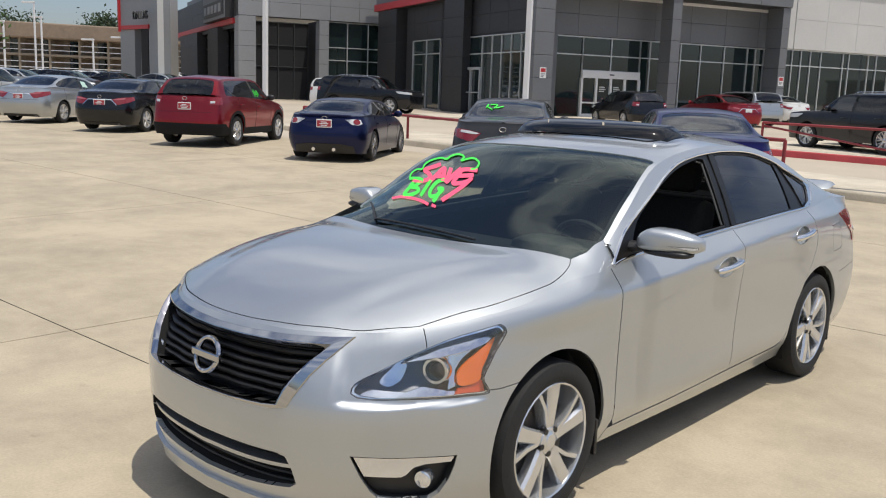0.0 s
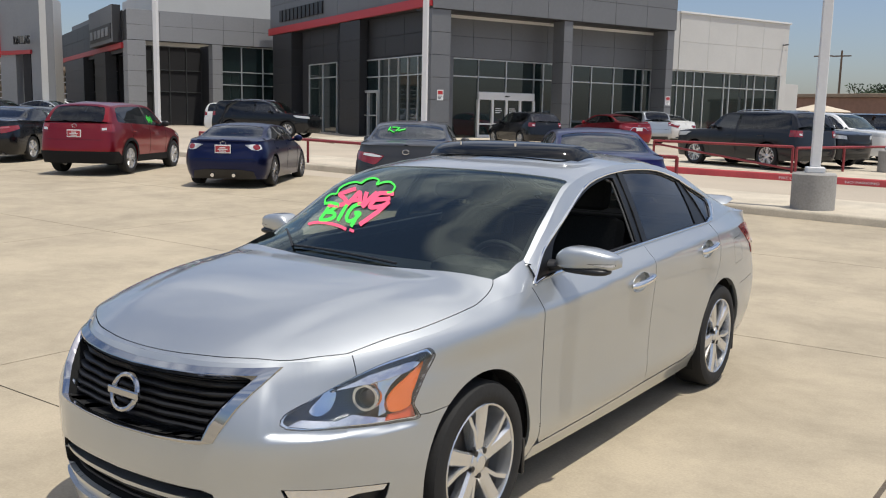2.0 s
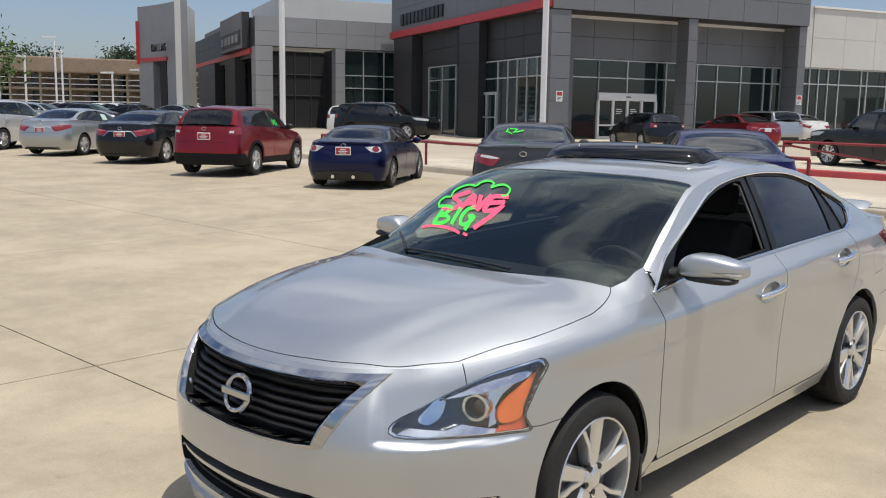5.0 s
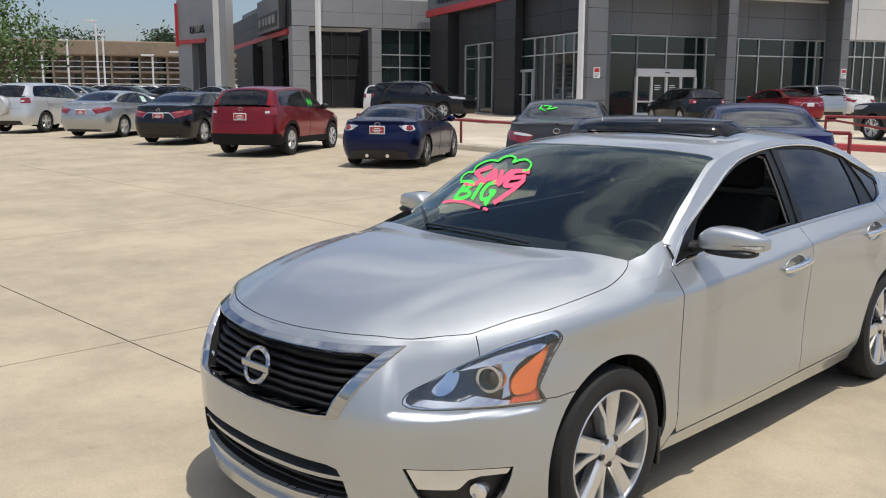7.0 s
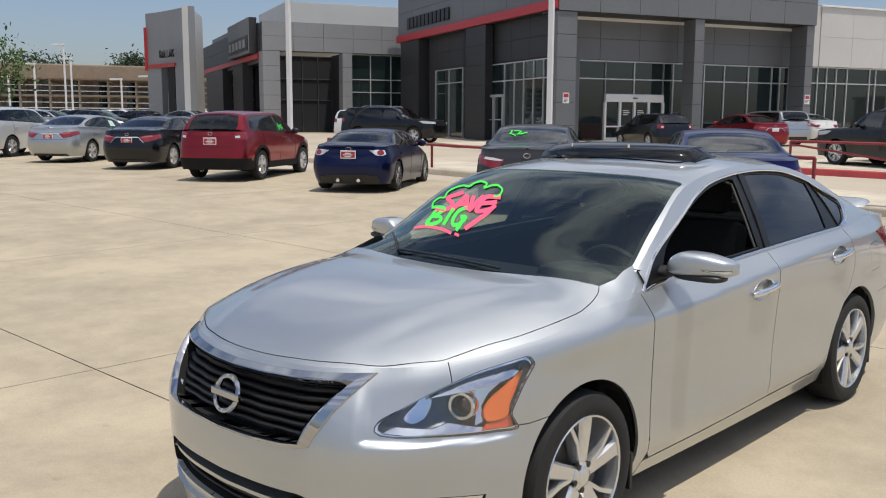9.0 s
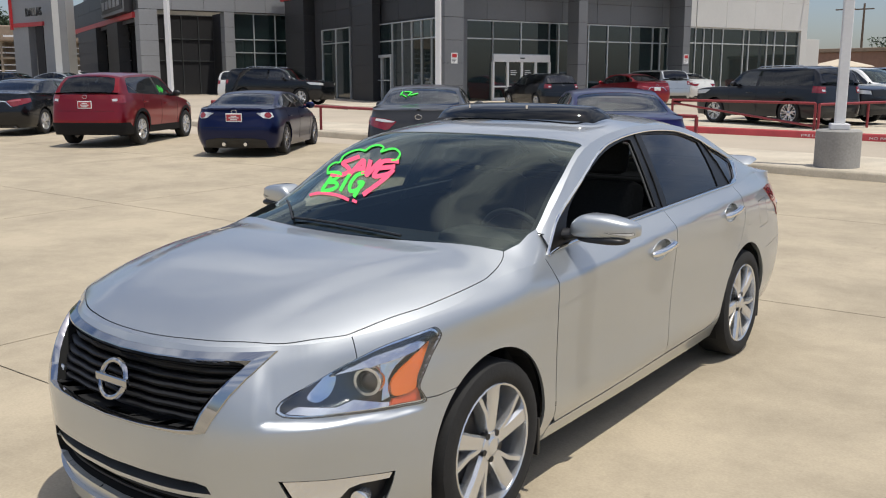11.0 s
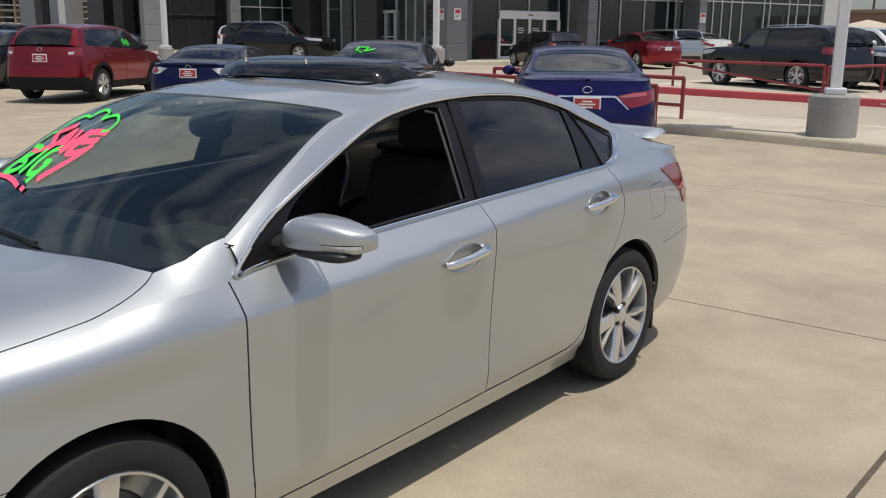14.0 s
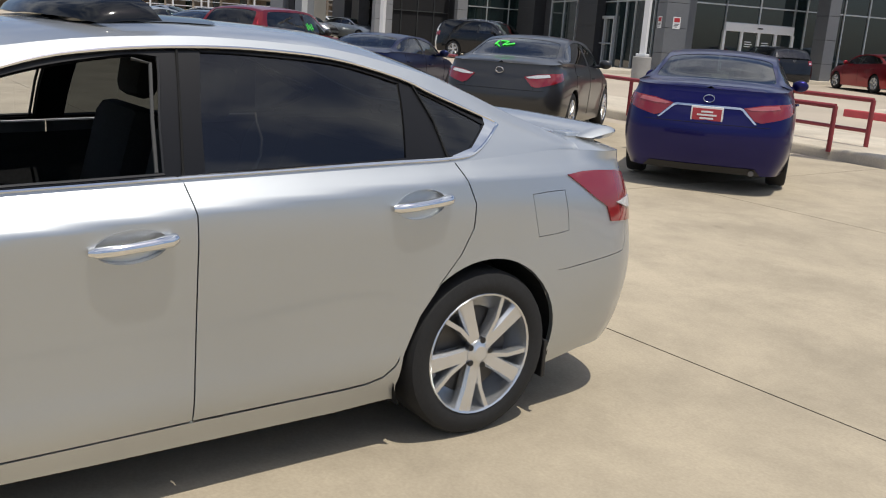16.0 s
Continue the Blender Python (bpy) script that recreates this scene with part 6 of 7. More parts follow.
def hero_car(m):
    sh = Shape(HERO)
    A, a_s, a_y = sh.A, sh.a_s, sh.a_y
    car = thing("sedan", m @ pose(0, -2.43, 0), "silver metallic sedan for sale with neon writing on its windscreen", "car", "parked cars")
    st = 0.021
    zt = lambda s: float(sh.zt(s))
    side = lambda pts: [(a_s(s), z) for s, z in pts]
    axf, axr = HERO["axles"]
    R, zc = HERO["arch"], 0.335
    ztl = lambda s0, s1, n=16: [(s, zt(s)) for s in np.linspace(s0, s1, n)]

    # outlines on the flank: along, height
    lamp = rounded([(0.184, 0.680), (0.190, 0.634), (0.34, 0.624), (0.50, 0.611), (0.60, 0.607), (0.652, 0.612), (0.642, 0.640), (0.630, 0.672), (0.668, 0.735), (0.733, 0.810), (0.738, 0.832), (0.722, 0.851), (0.69, 0.852), (0.55, 0.831), (0.468, 0.810), (0.34, 0.764), (0.25, 0.722)], 3)
    lamp_a = side(lamp)
    fog = [(0.178, 0.434), (0.25, 0.430), (0.38, 0.419), (0.515, 0.406), (0.505, 0.365), (0.485, 0.315), (0.455, 0.268), (0.425, 0.250), (0.30, 0.260), (0.250, 0.272), (0.228, 0.300), (0.203, 0.355)]
    door_f = [(1.474, zt(1.474))] + [(1.478, 0.90), (1.485, 0.66), (1.492, 0.40), (1.502, 0.292), (1.53, 0.264), (2.0, 0.264), (2.4, 0.272), (2.664, 0.280), (2.668, 0.5), (2.668, 0.66), (2.667, 0.85), (2.664, 0.94)] + ztl(2.646, 1.474)
    door_r = ztl(2.650, 3.64) + [(3.672, 1.0), (3.705, 0.92), (3.70, 0.83), (3.655, 0.74), (3.57, 0.635), (3.49, 0.52), (3.44, 0.40), (3.41, 0.342), (3.365, 0.306), (3.30, 0.290), (3.2, 0.285), (2.9, 0.282), (2.669, 0.2805), (2.6725, 0.5), (2.6725, 0.66), (2.6715, 0.85), (2.6685, 0.94)]
    bowl_f, bowl_r = ellipse((2.475, 0.862), 0.105, 0.05, turn=4), ellipse((3.465, 0.930), 0.105, 0.05, turn=5)
    fuel = rounded([(3.995, 0.925), (4.015, 0.94), (4.165, 0.945), (4.18, 0.93), (4.20, 0.80), (4.185, 0.782), (4.05, 0.772), (4.03, 0.788)], 4)
    tail = [(4.205, 1.0), (4.30, 1.008), (4.42, 1.007), (4.55, 1.0), (4.66, 0.985), (4.665, 0.85), (4.66, 0.786), (4.464, 0.800), (4.44, 0.862), (4.36, 0.905), (4.27, 0.962)]
    b = math.degrees(math.asin((zc - 0.185) / R))
    fender = ztl(1.468, 0.42, 24) + [(0.419, 0.70), (0.630, 0.6265), (0.70, 0.621)] + arc_points((axf, zc), R, 180 - math.degrees(math.asin((0.6265 - zc) / R)), -b, 26) + [(1.455, 0.186), (1.478, 0.26), (1.496, 0.30), (1.486, 0.40), (1.479, 0.66), (1.472, 0.90)]
    quarter = ztl(3.646, 4.78, 24) + [(4.78, 0.99), (4.66, 0.985), (4.60, 0.79), (4.585, 0.70), (4.56, 0.668), (4.44, 0.655), (4.20, 0.6315)] + arc_points((axr, zc), R, 51, 180 + b, 26) + [(3.42, 0.19), (3.425, 0.30), (3.446, 0.39), (3.496, 0.52), (3.576, 0.635), (3.661, 0.74), (3.706, 0.83), (3.711, 0.92), (3.678, 1.0)]
    sill = [(1.465, 0.185), (1.485, 0.256), (1.53, 0.255), (2.0, 0.255), (2.66, 0.271), (3.2, 0.276), (3.30, 0.281), (3.369, 0.298), (3.415, 0.335), (3.442, 0.386), (3.438, 0.30), (3.43, 0.19), (3.2, 0.178), (2.4, 0.176), (1.7, 0.180)]
    dlo = rounded([(1.499, 0.976), (1.62, 0.992), (2.0, 1.012), (2.66, 1.041), (3.17, 1.060), (3.4, 1.068), (3.63, 1.075), (3.75, 1.094), (3.885, 1.172), (3.905, 1.19), (3.845, 1.216), (3.637, 1.290), (3.506, 1.341), (3.278, 1.392), (3.06, 1.411), (2.8, 1.414), (2.5, 1.394), (2.25, 1.350), (1.97, 1.248), (1.7, 1.125), (1.55, 1.025)], 5)
    glass_f = rounded([(1.74, 1.013), (2.2, 1.030), (2.57, 1.047), (2.600, 1.050), (2.600, 1.065), (2.612, 1.2), (2.638, 1.357), (2.62, 1.384), (2.50, 1.379), (2.24, 1.328), (1.96, 1.230), (1.76, 1.12)], 5)
    glass_r = rounded([(2.722, 1.070), (2.722, 1.056), (2.735, 1.055), (3.1, 1.069), (3.42, 1.082), (3.445, 1.086), (3.447, 1.10), (3.495, 1.312), (3.475, 1.332), (3.25, 1.382), (2.95, 1.400), (2.785, 1.401), (2.772, 1.393), (2.738, 1.22)], 5)
    glass_q = rounded([(3.635, 1.088), (3.70, 1.098), (3.735, 1.112), (3.83, 1.183), (3.82, 1.198), (3.70, 1.250), (3.585, 1.296), (3.572, 1.288), (3.60, 1.20)], 5)
    for mir in (False, True):
        sx = -1 if mir else 1
        panel("fender", sheet(sh.body, side(fender), st, holes=(lamp_a,), flange=0.012, mirror=mir), M_SILVER, car)
        df = panel("front_door", sheet(sh.body, side(door_f), st, holes=(side(bowl_f),), flange=0.02, mirror=mir), M_SILVER, car)
        dr = panel("rear_door", sheet(sh.body, side(door_r), st, holes=(side(bowl_r),), flange=0.02, mirror=mir), M_SILVER, car)
        qp = panel("quarter_panel", sheet(sh.body, side(quarter), st, holes=(side(fuel), side(tail)), flange=0.03, mirror=mir), M_SILVER, car)
        panel("sill", sheet(sh.body, side(sill), st, flange=0.03, mirror=mir), M_SILVER, car)
        panel("fuel_door" if mir is False else "panel", sheet(sh.body, side([(4.09 + (s - 4.09) * 0.972, 0.86 + (z - 0.86) * 0.972) for s, z in fuel]), 0.03, flange=0.02, mirror=mir), M_SILVER, qp)
        for door, bowl, hs, hz in ((df, bowl_f, 2.475, 0.866), (dr, bowl_r, 3.465, 0.934)):
            panel("handle_recess", sheet(sh.body, side(bowl), 0.02, flange=-0.024, mirror=mir, lift=-0.022), M_SILVER, door)
            q = sh.body(np.array([(a_s(hs + d), hz + d * 0.10) for d in (-0.118, -0.10, -0.05, 0.0, 0.05, 0.10, 0.118)]))
            hb = bmesh.new()
            add_tube(hb, [(sx * (x + o), s, z) for (x, s, z), o in zip(q, (0.006, 0.016, 0.026, 0.029, 0.029, 0.024, 0.008))], [0.011, 0.0165, 0.0175, 0.0165, 0.0175, 0.0205, 0.019], 12, flat=1.0)
            bmesh.ops.recalc_face_normals(hb, faces=hb.faces)
            part("handle", hb, M_CHROME, door, "chrome pull handle", smooth=True, angle=60)
        # tail light
        t_in = side(tail)
        tl = panel("tail_light", sheet(sh.body, t_in, 0.025, flange=0.03, mirror=mir, lift=0.006), M_REDLENS, car, "red wraparound tail light with a clear strip")
        panel("reverse_lens", sheet(sh.body, side([(4.50, 0.875), (4.575, 0.885), (4.66, 0.89), (4.66, 0.84), (4.60, 0.845)]), 0.02, flange=0.004, mirror=mir, lift=0.011), M_LAMPFAR, tl)
        # headlight
        hl = panel("headlight", sheet(sh.body, [(a_s(0.48) + (a - a_s(0.48)) * 0.997, 0.72 + (z - 0.72) * 0.994) for a, z in lamp_a], 0.03, flange=0.0, mirror=mir, lift=0.0), M_LENS, car, "clear projector headlight with an amber reflector")
        hl.visible_shadow = False
        panel("housing", sheet(sh.body, lamp_a, 0.03, flange=-0.066, mirror=mir, lift=-0.07), M_HOUSING, hl)
        rim_line = sh.body(np.array(lamp_a))
        part("lens_seal", tube([(sx * (p[0] - 0.003), p[1] + 0.002, p[2]) for p in rim_line], 0.0032, 6, closed=True), M_BLACK, hl, smooth=True)
        for nm, pts, lift, mt in (
                ("upper_reflector", [(0.335, 0.757), (0.47, 0.805), (0.56, 0.826), (0.69, 0.848), (0.728, 0.846), (0.695, 0.803), (0.62, 0.784), (0.56, 0.773), (0.479, 0.766)], -0.022, M_REFLECT),
                ("outer_reflector", [(0.642, 0.632), (0.622, 0.672), (0.630, 0.702), (0.668, 0.757), (0.698, 0.800), (0.728, 0.845), (0.737, 0.826), (0.731, 0.810), (0.666, 0.735), (0.630, 0.675)], -0.020, M_REFLECT),
                ("side_reflector", [(0.500, 0.640), (0.532, 0.648), (0.530, 0.702), (0.560, 0.742), (0.612, 0.776), (0.555, 0.768), (0.505, 0.756), (0.512, 0.70)], -0.026, M_REFLECT),
                ("lower_reflector", [(0.194, 0.646), (0.34, 0.629), (0.50, 0.616), (0.640, 0.611), (0.60, 0.626), (0.50, 0.638), (0.40, 0.662), (0.34, 0.650), (0.22, 0.664)], -0.022, M_REFLECT),
                ("amber_reflector", rounded([(0.540, 0.652), (0.536, 0.690), (0.572, 0.728), (0.625, 0.765), (0.695, 0.802), (0.668, 0.757), (0.630, 0.702), (0.620, 0.662), (0.580, 0.646)], 3), -0.016, M_AMBER),
                ("side_marker", [(0.540, 0.640), (0.585, 0.643), (0.628, 0.660), (0.640, 0.618), (0.530, 0.620)], -0.018, M_MARKER)):
            low = min(z for _, z in pts)

            def leaning(P, low=low, slope=0.60 if nm[:5] in ("upper", "lower") else 0.15):
                """The lamp's skin, leaning back towards its top so that it catches the sky."""
                X = sh.body(P)
                d = slope * (P[:, 1] - low)
                return X + np.stack([-0.7 * d, 0.7 * d, 0 * d], 1)

            panel(nm, sheet(leaning, side(pts), 0.012, flange=0.012, mirror=mir, lift=lift), mt, hl)
        core = [(a_s(0.45) + (a - a_s(0.45)) * 0.965, 0.722 + (z - 0.722) * 0.92) for a, z in lamp_a]
        panel("bezel", sheet(sh.body, lamp_a, 0.02, holes=(core,), flange=0.0, mirror=mir, lift=-0.012), M_REFLECT, hl)
        panel("beam_reflector", sheet(sh.body, side(rounded([(0.252, 0.692), (0.290, 0.728), (0.322, 0.752), (0.352, 0.750), (0.345, 0.712), (0.318, 0.684), (0.280, 0.672)], 3)), 0.012, flange=0.012, mirror=mir, lift=-0.040), M_REFLECT, hl)
        panel("bowl_reflector", sheet(sh.body, side(rounded([(0.455, 0.752), (0.50, 0.762), (0.515, 0.73), (0.505, 0.68), (0.480, 0.668), (0.470, 0.72)], 3)), 0.012, flange=0.012, mirror=mir, lift=-0.045), M_REFLECT, hl)
        for ss, zz, rr, nm in ((0.452, 0.702, 0.040, "projector_lens"),):
            c = sh.body(np.array([(a_s(ss), zz)]))[0]
            ahead = Vector((0.35 * sx, -1, 0.05)).normalized()
            p0 = Vector((sx * c[0], c[1], c[2])) - Vector((0.6 * sx, -0.6, 0)).normalized() * 0.05
            bowl = tube([p0 - ahead * 0.02, p0 + ahead * 0.005, p0 + ahead * 0.018], [rr * 1.25, rr * 1.3, rr * 1.2], 24)
            part("lens_ring", bowl, M_REFLECT, hl, smooth=True)
            s2 = bmesh.new()
            bmesh.ops.create_uvsphere(s2, u_segments=20, v_segments=12, radius=rr)
            bmesh.ops.translate(s2, verts=s2.verts, vec=p0 + ahead * 0.006)
            part(nm, s2, M_VISOR, hl, smooth=True, angle=80)
        # window surround, pillar skin, glass
        f1 = HERO["rail_y"][-1][0] - 0.02
        band = [(s, float(np.interp(s, sh.es, sh.ez)) - 0.003) for s in np.linspace(1.522, f1, 30)] + [(s, float(sh.rz(s)) + 0.003) for s in np.linspace(f1, 1.522, 30)]
        panel("pillar_skin", sheet(sh.side, band, st, holes=(dlo,), flange=0.0, mirror=mir), M_SILVER, car)
        panel("window_frame", sheet(sh.side, dlo, 0.03, holes=(glass_f, glass_r, glass_q), flange=0.02, mirror=mir, lift=-0.006), M_FRAME, car, "black window frames")
        trim = sh.side(np.array(dlo))
        part("window_trim", tube([(sx * (p[0] + 0.002), p[1], p[2]) for p in trim], 0.0065, 8, closed=True), M_CHROME, car, "thin chrome window trim", smooth=True)
        corner = [(3.63, 1.073), (3.75, 1.093), (3.885, 1.171), (3.905, 1.190), (3.845, 1.216), (3.838, 1.186), (3.735, 1.108), (3.64, 1.084)]
        panel("trim_corner", sheet(sh.side, corner, 0.03, flange=0.01, mirror=mir, lift=0.004), M_CHROME, car)
        if mir:
            panel("front_window", sheet(sh.side, glass_f, 0.05, flange=0.0, mirror=mir, lift=-0.012), M_LENS, car)
        panel("rear_window_side", sheet(sh.side, glass_r, 0.05, flange=0.0, mirror=mir, lift=-0.012), M_TINT, car)
        panel("quarter_window", sheet(sh.side, glass_q, 0.05, flange=0.0, mirror=mir, lift=-0.010), M_TINT, car)
        part("door_seal", tube([(sx * (p[0] - 0.014), p[1], p[2]) for p in sh.side(np.array(glass_f))], 0.006, 6, closed=True), M_BLACK, car, smooth=True)
        part("window_channel", tube([(sx * (p[0] - 0.022), p[1], p[2]) for p in sh.side(np.array([(2.580, 1.052), (2.592, 1.2), (2.616, 1.357), (2.56, 1.370)]))], 0.006, 8), M_CHANNEL, car, smooth=True)
        part("frame_gap", tube([(sx * (p[0] - 0.002), p[1], p[2]) for p in sh.side(np.array([(2.650, 1.036), (2.670, 1.2), (2.70, 1.41)]))], 0.004, 5), M_SHELL, car)
        part("frame_gap", tube([(sx * (p[0] - 0.002), p[1], p[2]) for p in sh.side(np.array([(3.618, 1.076), (3.598, 1.2), (3.552, 1.322)]))], 0.004, 5), M_SHELL, car)
        # mirror: sections from the foot outwards
        cuts = [(0.845, 1.665, 1.745, 1.040, 1.088), (0.862, 1.655, 1.770, 1.033, 1.110), (0.905, 1.650, 1.790, 1.030, 1.130), (0.97, 1.660, 1.798, 1.030, 1.128), (1.04, 1.682, 1.802, 1.032, 1.116), (1.085, 1.710, 1.803, 1.036, 1.102), (1.105, 1.745, 1.800, 1.044, 1.090)]
        lat = smooth_curve([(k, c[0]) for k, c in enumerate(cuts)])
        col = [smooth_curve([(k, c[q]) for k, c in enumerate(cuts)]) for q in (1, 2, 3, 4)]

        def shell_point(k, th, grow=0.0, sx=sx):
            f, b, z0, z1 = (float(c(k)) for c in col)
            c, s = math.cos(th), math.sin(th)
            e = 0.5 if c < 0 else 0.28
            return (sx * float(lat(k)), (f + b) / 2 + math.copysign(abs(c) ** e, c) * ((b - f) / 2 + grow), (z0 + z1) / 2 + math.copysign(abs(s) ** 0.55, s) * ((z1 - z0) / 2 + grow))

        def shell(k0, k1, t0, t1, grow, nk=22, nt=32, closed=True):
            bm = bmesh.new()
            rows = [[bm.verts.new(shell_point(k0 + (k1 - k0) * a / nk, t0 + (t1 - t0) * b2 / nt, grow)) for b2 in range(nt if closed else nt + 1)] for a in range(nk + 1)]
            for p, q in zip(rows, rows[1:]):
                for b2 in range(len(p) if closed else len(p) - 1):
                    bm.faces.new((p[b2], p[(b2 + 1) % len(p)], q[(b2 + 1) % len(p)], q[b2]))
            if closed:
                bm.faces.new(rows[0]), bm.faces.new(rows[-1][::-1])
            bmesh.ops.recalc_face_normals(bm, faces=bm.faces)
            return bm

        mr = part("door_mirror", shell(0, 6, 0, 2 * math.pi, 0.0), M_SILVER, car, smooth=True, angle=60)
        low = superblob((0.112, 0.062, 0.018), 3.2)
        bmesh.ops.translate(low, verts=low.verts, vec=(sx * 0.968, 1.728, 1.027))
        part("mirror_underside", low, M_BLACK, mr, smooth=True, angle=80)
        ib = bmesh.new()
        rows = []
        for a in range(13):
            k = 3.55 + 2.25 * a / 12
            wide = 0.55 * min(1.0, a / 7)
            rows.append([ib.verts.new(shell_point(k, math.pi + 0.10 - 0.12 * wide + 0.40 * wide * b2 / 6, 0.003)) for b2 in range(7)])
        for p, q in zip(rows, rows[1:]):
            for b2 in range(6):
                ib.faces.new((p[b2], p[b2 + 1], q[b2 + 1], q[b2]))
        bmesh.ops.recalc_face_normals(ib, faces=ib.faces)
        rim_b = bmesh.new()
        rows = []
        for a in range(13):
            k = 3.35 + 2.5 * a / 12
            wide = 0.72 * min(1.0, a / 7)
            rows.append([rim_b.verts.new(shell_point(k, math.pi + 0.10 - 0.12 * wide + 0.40 * wide * b2 / 6, 0.0015)) for b2 in range(7)])
        for p, q in zip(rows, rows[1:]):
            for b2 in range(6):
                rim_b.faces.new((p[b2], p[b2 + 1], q[b2 + 1], q[b2]))
        bmesh.ops.recalc_face_normals(rim_b, faces=rim_b.faces)
        part("indicator_border", rim_b, M_BLACK, mr, smooth=True)
        part("turn_indicator", ib, M_LAMPFAR, mr, "clear turn indicator strip", smooth=True)
        part("mirror_glass", box((sx * 0.97 - 0.092, 1.796, 1.046), (sx * 0.97 + 0.092, 1.8045, 1.106), 0.003), M_CHROME, mr)
        part("mirror_foot", tube([(sx * 0.80, 1.70, 1.035), (sx * 0.86, 1.71, 1.040), (sx * 0.93, 1.72, 1.05)], [0.045, 0.035, 0.026], 12, flat=0.6), M_BLACK, mr, smooth=True)
        # fog lamp recess
        fog_o = side(fog)
        fp = panel("fog_lamp_panel", sheet(sh.body, fog_o, 0.03, flange=-0.035, mirror=mir, lift=-0.04), M_BLACK, car)
        panel("running_light", sheet(sh.body, side([(0.186, 0.427), (0.25, 0.424), (0.38, 0.413), (0.508, 0.400), (0.496, 0.382), (0.40, 0.386), (0.360, 0.378), (0.335, 0.352), (0.320, 0.346), (0.212, 0.356)]), 0.02, flange=0.03, mirror=mir, lift=-0.008), M_CRYSTAL, fp)
        c2 = sh.body(np.array([(a_s(0.395), 0.325)]))[0]
        fl = tube([(sx * (c2[0] - 0.03), c2[1] + 0.05, c2[2]), (sx * (c2[0] - 0.012), c2[1] + 0.008, c2[2]), (sx * (c2[0] - 0.011), c2[1] + 0.004, c2[2])], [0.028, 0.031, 0.020], 20)
        part("fog_lamp", fl, M_CRYSTAL, fp, smooth=True)
        # wheel wells and mud guards
        for cx in (axf, axr):
            lb = bmesh.new()
            ring = arc_points((cx, zc), R + 0.012, 205, -25, 24)
            outer_x, inner_x = 0.866, 0.56
            va = [lb.verts.new((sx * outer_x, s, z)) for s, z in ring]
            vb = [lb.verts.new((sx * inner_x, s, z)) for s, z in ring]
            for k in range(len(ring) - 1):
                lb.faces.new((va[k], va[k + 1], vb[k + 1], vb[k]))
            lb.faces.new(vb)
            part("wheel_arch_liner", lb, M_SHELL, car)
            part("mud_guard", box((sx * 0.78, cx + R - 0.035, 0.17), (sx * 0.885, cx + R - 0.015, 0.33), 0.005), M_BLACK, car)
            wheel(car, sx * 0.796, cx, 0.328, 0.243, 5, "hero", turn=14 if cx == axf else 40)
    # nose
    fog_r = side(fog)
    neg = lambda pts: [(-a, z) for a, z in pts]
    half_g = [(0.0, 0.560), (0.19, 0.563), (0.39, 0.572), (0.443, 0.584), (0.463, 0.621), (0.514, 0.700), (0.559, 0.749), (0.645, 0.825), (0.517, 0.820), (0.322, 0.813), (0.15, 0.806), (0.0, 0.803)]
    grille_o = [(a_y(y), z) for y, z in half_g] + [(-a_y(y), z) for y, z in half_g[::-1] if y > 0]
    half_i = [(0.0, 0.576), (0.19, 0.580), (0.34, 0.589), (0.394, 0.594), (0.415, 0.651), (0.445, 0.695), (0.479, 0.734), (0.538, 0.783), (0.45, 0.781), (0.348, 0.778), (0.15, 0.772), (0.0, 0.770)]
    grille_i = [(a_y(y), z) for y, z in half_i] + [(-a_y(y), z) for y, z in half_i[::-1] if y > 0]
    half_l = [(0.0, 0.408), (0.25, 0.411), (0.40, 0.414), (0.440, 0.404), (0.462, 0.36), (0.476, 0.305), (0.45, 0.285), (0.25, 0.262), (0.0, 0.252)]
    low_g = [(a_y(y), z) for y, z in half_l] + [(-a_y(y), z) for y, z in half_l[::-1] if y > 0]
    arch_f = [(axf - math.sqrt(R * R - (z - zc) ** 2), z) for z in np.linspace(0.165, 0.623, 16)]
    right = [(a_s(0.60), 0.160)] + side(arch_f) + side([(0.70, 0.6175), (0.630, 0.623), (0.4165, 0.70), (0.4165, zt(0.4165))])
    top = [(a, float(sh.zt(np.interp(a, sh.arc, sh.ps)))) for a in np.linspace(a_s(0.41), 0.02, 20)]
    bumper_o = [(0, 0.165)] + right + top + [(0, zt(0))] + neg(top[::-1]) + neg(right[::-1])
    panel("front_bumper", sheet(sh.body, bumper_o, st * 0.55, holes=(lamp_a, neg(lamp_a), grille_o, low_g, fog_r, neg(fog_r)), flange=0.02), M_SILVER, car)
    loops = []
    for k, lift in ((0.0, 0.001), (0.06, 0.006), (0.62, 0.015), (0.72, 0.014), (0.96, -0.006), (1.0, -0.016), (1.0, -0.060)):
        mixed = [(a_y(p[0] + (q[0] - p[0]) * k), p[1] + (q[1] - p[1]) * k) for p, q in zip(half_g, half_i)]
        whole = mixed + [(-a, z) for a, z in mixed[-2:0:-1]]
        fine = []
        for c, (a, z) in enumerate(whole):
            a2, z2 = whole[(c + 1) % len(whole)]
            fine += [(a + (a2 - a) * t / 8, z + (z2 - z) * t / 8) for t in range(8)]
        P = np.array(fine)
        X = sh.body(P)
        N = np.cross(sh.body(P + [0.02, 0]) - sh.body(P - [0.02, 0]), sh.body(P + [0, 0.01]) - sh.body(P - [0, 0.01]))
        N /= np.linalg.norm(N, axis=1)[:, None]
        N *= np.sign(-N[:, 1])[:, None]
        loops.append(X + N * lift)
    fb = bmesh.new()
    rings = [[fb.verts.new(tuple(v)) for v in l] for l in loops]
